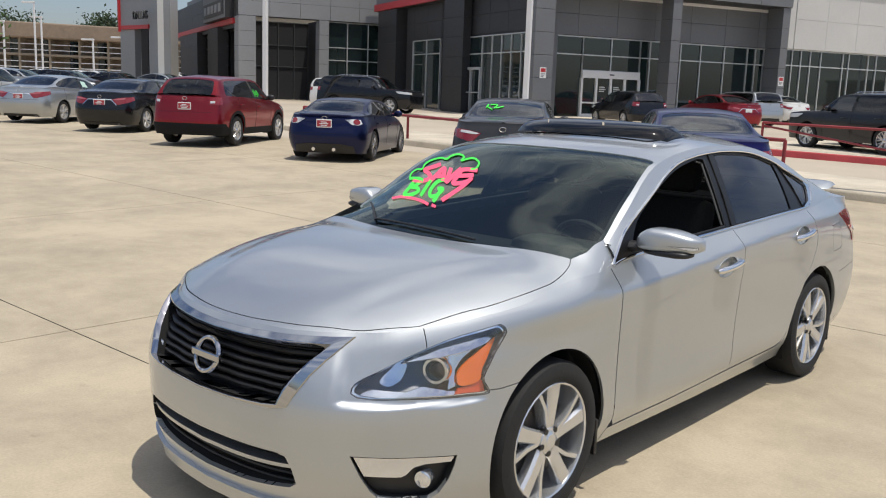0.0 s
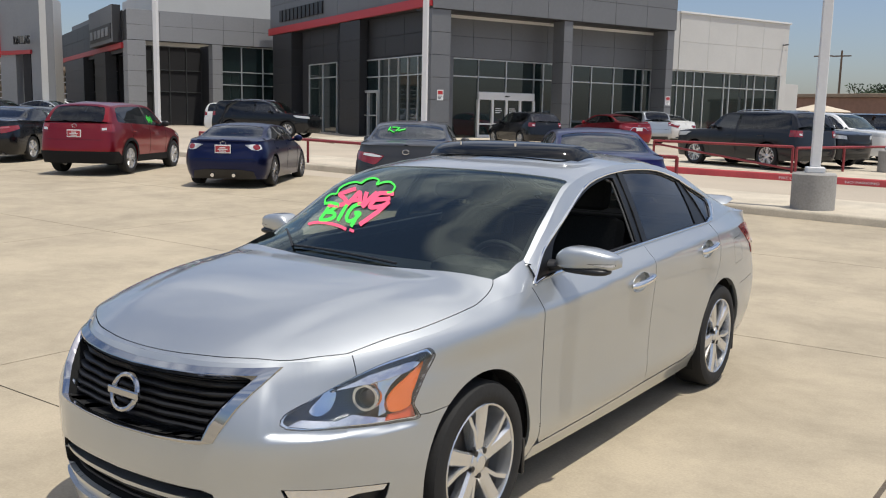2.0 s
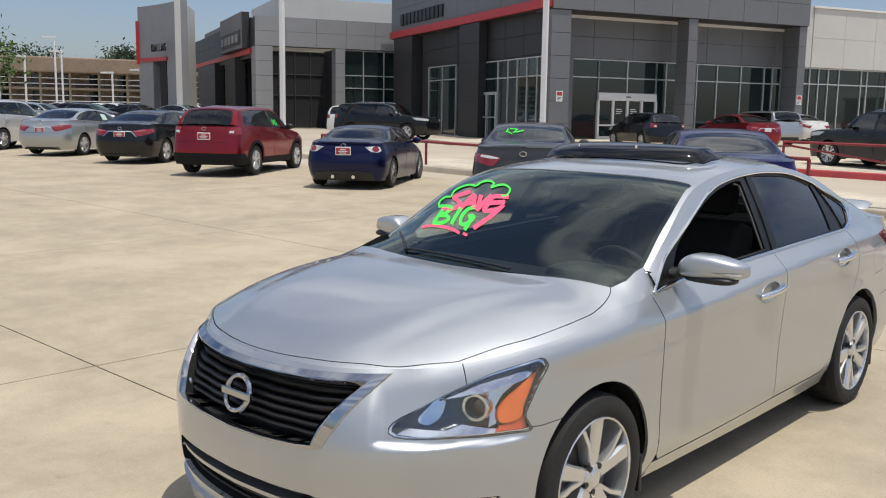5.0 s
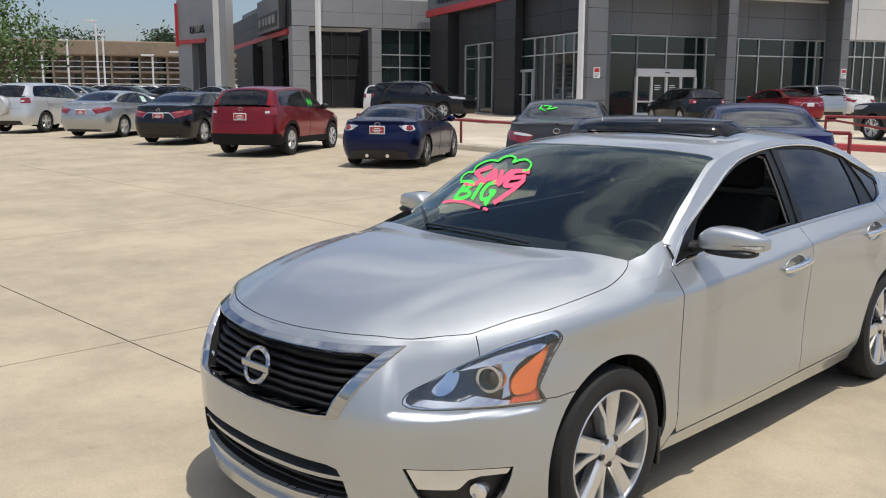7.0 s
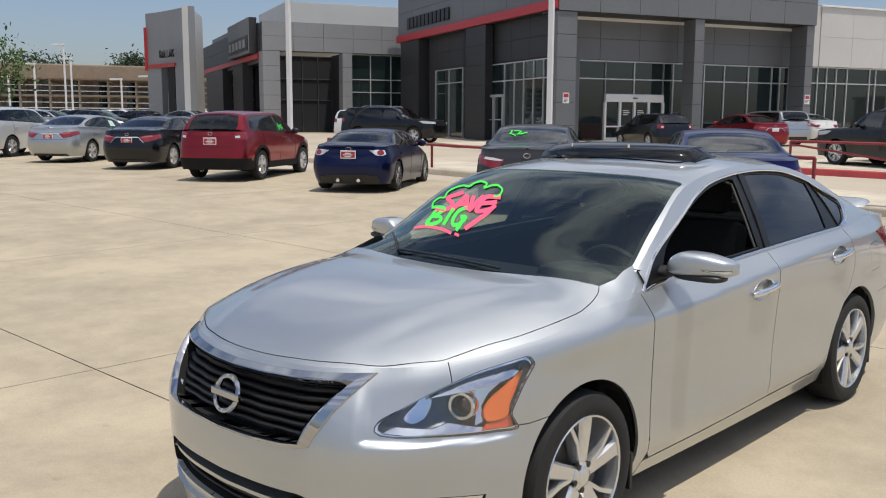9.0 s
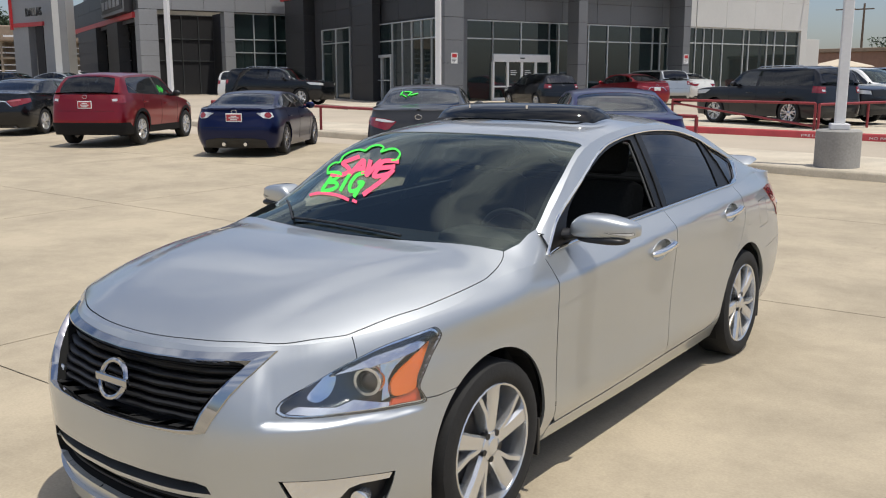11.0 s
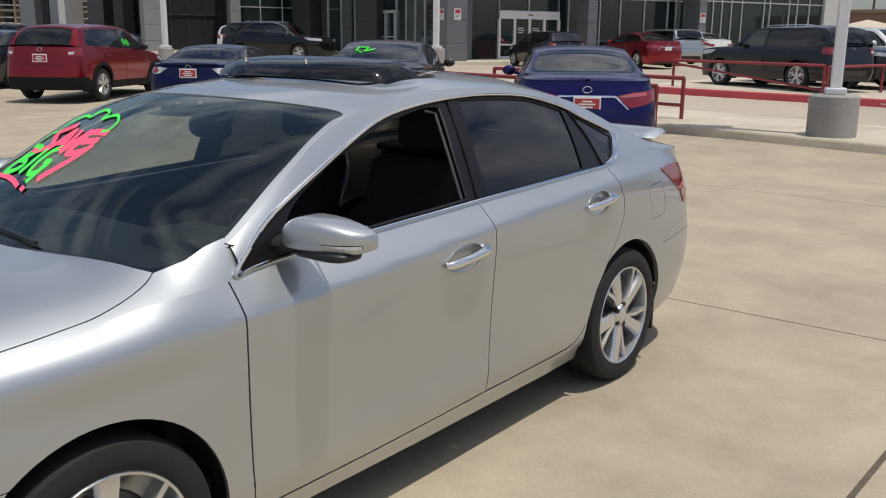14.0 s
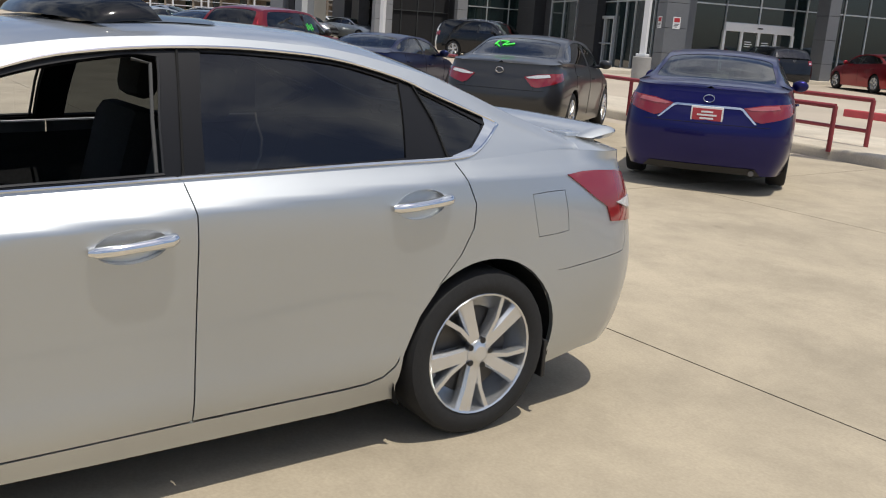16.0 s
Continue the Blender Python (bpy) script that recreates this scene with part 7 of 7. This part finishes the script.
    for p, q in zip(rings, rings[1:]):
        for c in range(len(p)):
            fb.faces.new((p[c], p[(c + 1) % len(p)], q[(c + 1) % len(p)], q[c]))
    bmesh.ops.recalc_face_normals(fb, faces=fb.faces)
    part("chrome_grille_frame", fb, M_DIMCHROME, car, "broad bevelled chrome grille surround", smooth=True, angle=24)
    panel("grille_backing", sheet(sh.body, grille_i, 0.04, flange=-0.08, lift=-0.085), M_SHELL, car)
    for k in range(7):
        z0 = 0.602 + 0.0285 * k
        w = min(0.385 + 0.80 * (z0 - 0.594), 0.53)
        gb = bmesh.new()
        rows = []
        for y in np.linspace(-w, w, 61):
            lobe = 0.5 + 0.5 * math.cos(y * 2 * math.pi / 0.19)
            q = sh.body(np.array([(a_y(y), z0 + 0.004 * (y / 0.4) ** 2)]))[0]
            rows.append([gb.verts.new((q[0] * 0.97, q[1] + 0.030 + 0.005 * (1 - lobe) + dy, q[2] + dz)) for dy, dz in ((0.03, 0.011), (0.006, 0.012), (0.0, 0.006), (0.003, -0.003), (0.012, -0.009), (0.03, -0.011))])
        for p, q in zip(rows, rows[1:]):
            for c in range(5):
                gb.faces.new((p[c], q[c], q[c + 1], p[c + 1]))
        bmesh.ops.recalc_face_normals(gb, faces=gb.faces)
        part("grille_bar", gb, M_GLOSSBLACK, car, smooth=True, angle=60)
    e0 = sh.body(np.array([(0.0, 0.660), (0.0, 0.665)]))
    ec = Vector((0, float(e0[0][1]) + 0.012, 0.682))
    ring = [(ec.x + 0.068 * math.cos(t), ec.y + 0.32 * 0.062 * math.sin(t), ec.z + 0.060 * math.sin(t)) for t in np.linspace(0, 2 * math.pi, 33)[:-1]]
    em = part("emblem", tube(ring, 0.0105, 8, closed=True), M_DIMCHROME, car, "round chrome badge with a bar", smooth=True)
    part("emblem_bar", box((-0.088, ec.y - 0.014, ec.z - 0.014), (0.088, ec.y + 0.006, ec.z + 0.014), 0.004), M_DIMCHROME, em)
    panel("lower_grille", sheet(sh.body, low_g, 0.04, flange=-0.07, lift=-0.07), M_SHELL, car)
    for z0, rr in ((0.285, 0.006), (0.315, 0.006), (0.345, 0.006), (0.395, 0.005)):
        q = sh.body(np.array([(a_y(y), z0 + 0.01 * (y / 0.46) ** 2) for y in np.linspace(-0.455, 0.455, 25)]))
        part("intake_bar", tube([(p[0] * 0.985, p[1] + 0.045, p[2]) for p in q], rr, 8), M_BLACK, car, smooth=True)
    bar = [(a_y(y), z) for y, z in ((-0.455, 0.372), (-0.25, 0.362), (0.0, 0.358), (0.25, 0.362), (0.455, 0.372), (0.460, 0.358), (0.25, 0.346), (0.0, 0.342), (-0.25, 0.346), (-0.460, 0.358))]
    panel("intake_blade", sheet(sh.body, bar, 0.03, flange=0.05, lift=-0.010), M_SILVER, car, "silver blade across the lower intake")
    lip = [(a_y(y), z) for y, z in ((-0.60, 0.165), (0.0, 0.150), (0.60, 0.165), (0.62, 0.20), (0.58, 0.235), (0.30, 0.215), (0.0, 0.208), (-0.30, 0.215), (-0.58, 0.235), (-0.62, 0.20))]
    panel("front_lip", sheet(sh.body, lip, 0.04, flange=0.03, lift=0.016), M_SILVER, car)
    # bonnet and wing tops
    s0 = float(sh.es[0]) + 0.004
    line = rounded([(1.288, 0.755), (1.25, 0.778), (1.192, 0.796), (1.112, 0.811), (1.04, 0.818), (0.897, 0.815), (0.735, 0.794), (0.607, 0.757), (0.475, 0.716), (0.42, 0.688), (0.318, 0.592), (0.232, 0.454), (0.182, 0.352), (0.147, 0.22), (0.132, 0.11), (0.128, 0.0)], 5, closed=False)
    rear = [(1.15, 0.0), (1.165, 0.25), (1.20, 0.46), (1.238, 0.62), (1.265, 0.71)]
    panel("bonnet", sheet(sh.hood, both(rear + line), st * 0.8, flange=0.02), M_SILVER, car)
    gap_line = []
    for k, (s, y) in enumerate(line):
        a, b = line[max(k - 1, 0)], line[min(k + 1, len(line) - 1)]
        l = math.hypot(b[0] - a[0], b[1] - a[1])
        gap_line.append((s + (b[1] - a[1]) / l * 0.0035, max(y - (b[0] - a[0]) / l * 0.0035, 0.0)))
    for mir in (False, True):
        wing = sh.edge_line(0, 1.540, 120) + [(1.537, 0.81), (1.529, 0.786), (1.519, 0.766), (1.45, 0.766), (1.38, 0.774), (1.32, 0.763)] + gap_line
        panel("wing_top", sheet(sh.hood, wing, st, flange=0.0, mirror=mir), M_SILVER, car)
    scuttle = [(1.09, 0.0), (1.11, 0.30), (1.14, 0.50), (1.19, 0.66), (1.225, 0.72), (1.262, 0.70), (1.245, 0.60), (1.222, 0.45), (1.195, 0.2), (1.188, 0.0)]
    panel("scuttle", sheet(sh.hood, both(scuttle), 0.05, flange=0.0, lift=-0.012), M_BLACK, car)
    # roof skin and screens
    screen = both(rounded([(1.172, 0), (1.19, 0.30), (1.225, 0.53), (1.262, 0.68), (1.30, 0.745), (1.38, 0.768), (1.51, 0.764), (1.69, 0.724), (1.88, 0.692), (2.05, 0.652), (2.145, 0.622), (2.10, 0.45), (2.06, 0.25), (2.05, 0)], 5, closed=False))
    back = both(rounded(HERO["back"], 5, closed=False))
    f0, f1 = 1.20, HERO["rail_y"][-1][0] - 0.02
    roof = both([(f0, 0)] + [(s, float(sh.ry(s))) for s in np.linspace(f0, f1, 44)] + [(f1, 0)])
    panel("roof", sheet(sh.roof, roof, st, holes=(screen, back, both([(1.0, 0), (1.0, 0.95), (1.524, 0.95), (1.522, 0.81), (1.511, 0.783), (1.498, 0.763), (1.38, 0.75), (1.30, 0.73), (1.262, 0.66), (1.225, 0.51), (1.19, 0.28), (1.173, 0)])), flange=0.012), M_SILVER, car)
    ws = panel("windscreen", sheet(sh.roof, screen, 0.04, flange=0.0, lift=-0.004), M_GLASS, car, "dark windscreen with neon pink and green writing")
    ws.visible_shadow = False
    inner = [(1.66 + (s - 1.66) * 0.955, y * 0.972) for s, y in screen]
    panel("screen_border", sheet(sh.roof, screen, 0.04, holes=(inner,), flange=0.0, lift=-0.006), M_FRAME, ws)
    panel("rear_screen", sheet(sh.roof, back, 0.05, flange=0.0, lift=-0.004), M_TINT, car)
    for sx in (1, -1):
        j = [(s, y * sx) for s, y in ((1.512, 0.772), (1.520, 0.784), (1.528, 0.80))]
        p = sh.roof(np.array(j))
        part("pillar_gap", tube([tuple(q + [0, 0, 0.0005]) for q in p], 0.0022, 5), M_SHELL, car)
    # wipers
    for y0, y1, s_a, s_b in ((0.30, -0.36, 1.215, 1.245), (-0.36, -0.60, 1.235, 1.43)):
        q = sh.roof(np.array([(s_a + (s_b - s_a) * t, y0 + (y1 - y0) * t) for t in np.linspace(0, 1, 10)]))
        part("wiper", tube([tuple(p + [0, -0.004, 0.008]) for p in q], 0.006, 6), M_BLACK, car, "black wiper blade", smooth=True)
    # sunroof with smoked deflector
    sun_o = rounded([(2.42, 0.0), (2.44, 0.34), (2.50, 0.42), (2.80, 0.425), (2.92, 0.40), (2.95, 0.2), (2.96, 0.0)], 4, closed=False)
    panel("sunroof", sheet(sh.roof, both(sun_o), 0.06, flange=0.0, lift=0.004), M_VISOR, car, "dark glass sunroof panel")
    vb = bmesh.new()
    rows = []
    for y in np.linspace(-0.50, 0.50, 41):
        e = abs(y) / 0.50
        drop = max(0.0, (e - 0.86) / 0.14) ** 2
        sweep = 0.16 * e ** 2.5
        row = []
        for ds, dz in ((0.0, 0.006), (0.015, 0.03), (0.045, 0.052), (0.10, 0.066), (0.17, 0.072), (0.24, 0.070), (0.245, 0.062), (0.10, 0.052), (0.03, 0.014)):
            s = 2.35 + sweep + ds * (1 - 0.2 * e)
            base = float(sh.roof(np.array([(s, y)]))[0][2])
            row.append(vb.verts.new((y, s, base + 0.010 + 0.86 * dz * (1 - 0.85 * drop))))
        rows.append(row)
    for p, q in zip(rows, rows[1:]):
        for k in range(len(p)):
            vb.faces.new((p[k], p[(k + 1) % len(p)], q[(k + 1) % len(p)], q[k]))
    vb.faces.new(rows[0]), vb.faces.new(rows[-1][::-1])
    bmesh.ops.recalc_face_normals(vb, faces=vb.faces)
    part("sunroof_deflector", vb, M_VISOR, car, "smoked acrylic wind deflector", smooth=True, angle=50)
    for y in (-0.2, 0.16):
        stud = tube([(y, 2.42, float(sh.roof(np.array([(2.42, y)]))[0][2]) + 0.06), (y, 2.42, float(sh.roof(np.array([(2.42, y)]))[0][2]) + 0.078)], 0.006, 8)
        part("deflector_stud", stud, M_CHROME, car)
    # tail
    boot = [(4.18, 0.0)] + sh.edge_line(4.18, 4.86)
    panel("boot_lid", sheet(sh.boot, both(boot), st, flange=0.0), M_SILVER, car)
    rear_face = [(a_s(4.66), 0.985), (a_s(4.78), zt(4.78))] + [(a, float(sh.zt(4.85))) for a in np.linspace(a_s(4.80), 2 * A - a_s(4.80), 12)] + [(2 * A - a_s(4.78), zt(4.78)), (2 * A - a_s(4.66), 0.985), (2 * A - a_s(4.64), 0.79), (a_s(4.64), 0.79)]
    panel("boot_face", sheet(sh.body, rear_face, 0.05, flange=0.01), M_SILVER, car)
    arc_r = [(axr + math.sqrt(R * R - (z - zc) ** 2), z) for z in np.linspace(0.63, 0.20, 10)]
    rb = side([(4.66, 0.787), (4.603, 0.787), (4.588, 0.697), (4.563, 0.665), (4.44, 0.652), (4.20, 0.6285)]) + side(arc_r) + [(a_s(4.4), 0.24), (A, 0.28)]
    rb = rb + [(2 * A - a, z) for a, z in rb[::-1]][1:]
    panel("rear_bumper", sheet(sh.body, rb, st, flange=0.02), M_SILVER, car)
    sp = bmesh.new()
    rows = []
    for y in np.linspace(-0.66, 0.66, 49):
        e = abs(y) / 0.66
        round_off = math.sqrt(max(0.0, 1 - (max(0.0, e - 0.90) / 0.10) ** 2)) * 0.96 + 0.04
        row = []
        for k in range(16):
            th = 2 * math.pi * k / 16
            x = 0.5 - 0.5 * math.cos(th)
            thick = 0.024 * math.sin(th) * (0.45 + 0.85 * x) * round_off * (0.75 + 0.25 * e)
            row.append(sp.verts.new((y, 4.50 - 0.03 * e * e + 0.22 * (0.5 + (x - 0.5) * (0.6 + 0.4 * round_off)), 1.130 + 0.026 * x - 0.012 * e + 1.2 * thick)))
        rows.append(row)
    for p, q in zip(rows, rows[1:]):
        for k in range(len(p)):
            sp.faces.new((p[k], p[(k + 1) % len(p)], q[(k + 1) % len(p)], q[k]))
    sp.faces.new(rows[0]), sp.faces.new(rows[-1][::-1])
    bmesh.ops.recalc_face_normals(sp, faces=sp.faces)
    part("boot_spoiler", sp, M_SILVER, car, smooth=True, angle=50)
    for sx in (1, -1):
        part("spoiler_leg", box((sx * 0.50, 4.42, 1.09), (sx * 0.60, 4.60, 1.136), 0.015), M_SILVER, car)
    # under side and cabin
    part("underbody", box((-0.56, 0.25, 0.19), (0.56, 4.6, 0.34), 0.03), M_SHELL, car)
    part("sill_core", box((-0.72, 1.45, 0.20), (0.72, 3.38, 0.33), 0.02), M_SHELL, car)
    part("cabin_floor", box((-0.80, 1.35, 0.34), (0.80, 3.75, 0.40), 0.02), M_SEAT, car)
    part("bulkhead", box((-0.78, 1.28, 0.35), (0.78, 1.34, 0.93), 0.01), M_SHELL, car)
    for mir in (False, True):
        panel("door_card", sheet(sh.body, side([(1.5, 0.42), (3.45, 0.42), (3.62, 1.07), (2.66, 1.02), (1.5, 0.985)]), 0.08, flange=0.0, mirror=mir, lift=-0.07), M_SEAT, car)
    panel("headliner", sheet(sh.roof, both([(2.20, 0.0), (2.25, 0.50), (3.50, 0.48), (3.5, 0.0)]), 0.1, flange=0.0, lift=-0.035), M_LINER, car)
    db = bmesh.new()
    add_box(db, (-0.72, 1.30, 0.62), (0.72, 1.86, 0.955), 0.07)
    add_box(db, (0.16, 1.62, 0.90), (0.60, 1.88, 1.005), 0.05)
    part("dashboard", db, M_DASH, car, smooth=True)
    part("centre_console", box((-0.14, 1.8, 0.40), (0.14, 2.7, 0.66), 0.04), M_DASH, car)
    tw = [(0.37 + 0.185 * math.cos(t), 2.0 - 0.07 * math.sin(t), 0.90 + 0.17 * math.sin(t)) for t in np.linspace(0, 2 * math.pi, 29)[:-1]]
    sw = part("steering_wheel", tube(tw, 0.016, 8, closed=True), M_DASH, car, smooth=True)
    part("wheel_hub", box((0.20, 1.97, 0.86), (0.54, 2.01, 0.94), 0.02), M_DASH, sw)
    for sx in (0.37, -0.37):
        sb = bmesh.new()
        add_box(sb, (sx - 0.25, 2.15, 0.42), (sx + 0.25, 2.68, 0.60), 0.07)
        seat = part("front_seat", sb, M_SEAT, car, smooth=True)
        part("backrest", box((-0.25, -0.07, 0), (0.25, 0.09, 0.64), 0.06, pose(sx, 2.72, 0.52, -14, 0, 0)), M_SEAT, seat, smooth=True)
        part("headrest", box((-0.14, -0.05, 0), (0.14, 0.06, 0.19), 0.05, pose(sx, 2.89, 1.17, -10, 0, 0)), M_SEAT, seat, smooth=True)
    rs = part("rear_seat", box((-0.68, 3.2, 0.42), (0.68, 3.6, 0.62), 0.06), M_SEAT, car, smooth=True)
    part("backrest", box((-0.68, -0.05, 0), (0.68, 0.12, 0.55), 0.06, pose(0, 3.62, 0.56, -22, 0, 0)), M_SEAT, rs, smooth=True)
    part("parcel_shelf", box((-0.66, 3.70, 1.02), (0.66, 4.15, 1.06), 0.02), M_SEAT, car)
    rv = superblob((0.12, 0.025, 0.045), 3.0, 18, 10)
    bmesh.ops.translate(rv, verts=rv.verts, vec=(0, 2.07, 1.30))
    mr = part("interior_mirror", rv, M_DASH, car, smooth=True, angle=80)
    part("mirror_stem", tube([(0, 2.05, 1.31), (0, 2.08, 1.375)], 0.014, 8), M_DASH, mr)

    # neon brush writing on the passenger side of the screen: local across (u) and up (v) of the lettering, seen from the front
    def brush(points, width, mat, name="painted_stroke"):
        """A brush stroke over the screen; u runs from the passenger side to the middle, v up the glass."""
        pts = rounded(points, 6, closed=False)
        bm = bmesh.new()
        prev = None
        for i, (u, v) in enumerate(pts):
            a, b2 = pts[max(i - 1, 0)], pts[min(i + 1, len(pts) - 1)]
            dx, dy = b2[0] - a[0], b2[1] - a[1]
            l = math.hypot(dx, dy) or 1
            nx, ny = -dy / l * width / 2, dx / l * width / 2
            pair = []
            for k in (-1, 1):
                uu, vv = u + nx * k, v + ny * k
                s = 1.3695 - 0.0632 * uu + 0.5551 * vv + 0.0647 * uu * uu - 0.1714 * uu * vv + 0.1821 * vv * vv
                y = -0.4003 + 0.4338 * uu - 0.5298 * vv - 0.0733 * uu * uu + 0.1998 * uu * vv - 0.1475 * vv * vv
                q = sh.roof(np.array([(s, y)]))[0]
                pair.append(bm.verts.new((q[0], q[1] - 0.0005, q[2] + 0.001)))
            if prev:
                bm.faces.new((prev[0], prev[1], pair[1], pair[0]))
            prev = pair
        part(name, bm, mat, ws)

    # S A V E and a long stroke down
    for pts in ([(0.87, 0.79), (0.72, 0.74), (0.58, 0.69), (0.66, 0.62), (0.70, 0.54), (0.56, 0.48), (0.37, 0.50)],
                [(0.70, 0.47), (0.82, 0.60), (0.94, 0.72), (0.95, 0.60), (0.95, 0.49)], [(0.80, 0.57), (0.95, 0.59)],
                [(1.07, 0.73), (1.04, 0.60), (1.01, 0.48), (1.14, 0.62), (1.26, 0.73)],
                [(1.56, 0.71), (1.40, 0.72), (1.28, 0.70), (1.20, 0.58), (1.14, 0.47), (1.30, 0.48), (1.42, 0.52)], [(1.22, 0.60), (1.36, 0.61), (1.50, 0.63)],
                [(1.48, 0.58), (1.34, 0.44), (1.18, 0.32), (0.96, 0.17)]):
        brush(pts, 0.074, M_PINK)
    # B I G
    for pts in ([(0.42, 0.52), (0.34, 0.38), (0.24, 0.23)], [(0.30, 0.54), (0.46, 0.53), (0.55, 0.49), (0.46, 0.41), (0.34, 0.36), (0.48, 0.35), (0.50, 0.29), (0.38, 0.23), (0.22, 0.22)],
                [(0.72, 0.50), (0.64, 0.36), (0.56, 0.22)],
                [(0.98, 0.52), (0.84, 0.47), (0.74, 0.34), (0.74, 0.23), (0.86, 0.25), (0.96, 0.36), (0.86, 0.36)], [(0.92, 0.34), (0.86, 0.22), (0.80, 0.14)]):
        brush(pts, 0.060, M_GREEN)
    brush([(0.02, 0.15), (0.18, 0.18), (0.40, 0.17), (0.58, 0.14), (0.72, 0.09)], 0.048, M_PINK)
    brush([(0.78, 0.09), (0.86, 0.06)], 0.048, M_PINK)
    brush([(0.31, 0.54), (0.32, 0.64), (0.42, 0.71), (0.52, 0.71), (0.57, 0.81), (0.70, 0.88), (0.85, 0.91), (0.96, 0.89), (1.05, 0.95), (1.18, 0.98), (1.28, 0.94), (1.24, 0.87), (1.36, 0.91), (1.48, 0.92), (1.57, 0.85), (1.53, 0.75), (1.43, 0.73)], 0.034, M_GREEN)
    return car


hero_car(HERO_POSE)


# ---- distant row of cars ----
far_spec = stretched(SEDAN, 4.8, 1.82, 1.46)
first = [parked_car("sedan", lab, far_spec, col, pose(0, 0, -50), step=0.2, group="distant cars") for lab, col in (("white sedan in a distant row", P_WHITE), ("silver sedan in a distant row", P_SILVER), ("charcoal sedan in a distant row", P_CHAR))]
rnd = random.Random(5)
spots = []
for row in range(3):
    for k in range(9):
        spots.append((-60 - 8.5 * row + 1.1 * k, 22 + 2.75 * k + 3 * row))
for k, (x, y) in enumerate(spots):
    ob = first[k] if k < 3 else None
    m = pose(x, y, rise(x, y), 0, 0, 115 + rnd.uniform(-2, 2)) @ pose(0, -2.4, 0)
    if ob:
        ob.matrix_world = m
    else:
        copy_thing(first[rnd.choice((0, 0, 0, 1, 1, 2))], m)

# ---- concrete slabs of the lot, with open joints ----
XJ = [-0.78 + 5.02 * k + (0.11 if k == 0 else 0) for k in range(-12, 5)]
YJ = [2.70 + 4.38 * k for k in range(-4, 4)]
def skew(y):
    """How far the broad joint beside the car runs out of line."""
    return 0.0316 * (min(max(y, 0.0), 11.0) - 5.97)


for x0, x1 in zip(XJ, XJ[1:]):
    for y0, y1 in zip(YJ, YJ[1:]):
        bm = bmesh.new()
        n = 4
        wide = [0.013 if abs(x + 0.67) < 0.02 else 0.006 for x in (x0, x1)]
        gap = 0.006
        rows = []
        for i in range(n + 1):
            for_row = []
            for j in range(n + 1):
                y = y0 + gap + (y1 - y0 - 2 * gap) * j / n
                xa, xb = [x + (skew(y) if abs(x + 0.67) < 0.02 else 0.0) for x in (x0, x1)]
                x = xa + wide[0] + (xb - xa - wide[0] - wide[1]) * i / n
                for_row.append(bm.verts.new((x, y, rise(x, y))))
            rows.append(for_row)
        for p, q in zip(rows, rows[1:]):
            for j in range(n):
                bm.faces.new((p[j], q[j], q[j + 1], p[j + 1]))
        rim = [e for e in bm.edges if e.is_boundary]
        out = bmesh.ops.extrude_edge_only(bm, edges=rim)
        for v in [g for g in out["geom"] if isinstance(g, bmesh.types.BMVert)]:
            v.co.z -= 0.03
        bmesh.ops.recalc_face_normals(bm, faces=bm.faces)
        slab = mesh_object("slab", bm, M_CONCRETE)
        slab.parent = ground

# dark filler in the broad joint beside the car
bm = bmesh.new()
rows = [[bm.verts.new((x + skew(y), y, rise(x, y) - 0.008)) for x in (-0.71, -0.63)] for y in np.linspace(-14.5, 15.5, 25)]
for p, q in zip(rows, rows[1:]):
    bm.faces.new((p[0], p[1], q[1], q[0]))
filler = mesh_object("joint_filler", bm, M_JOINT)
filler.parent = ground
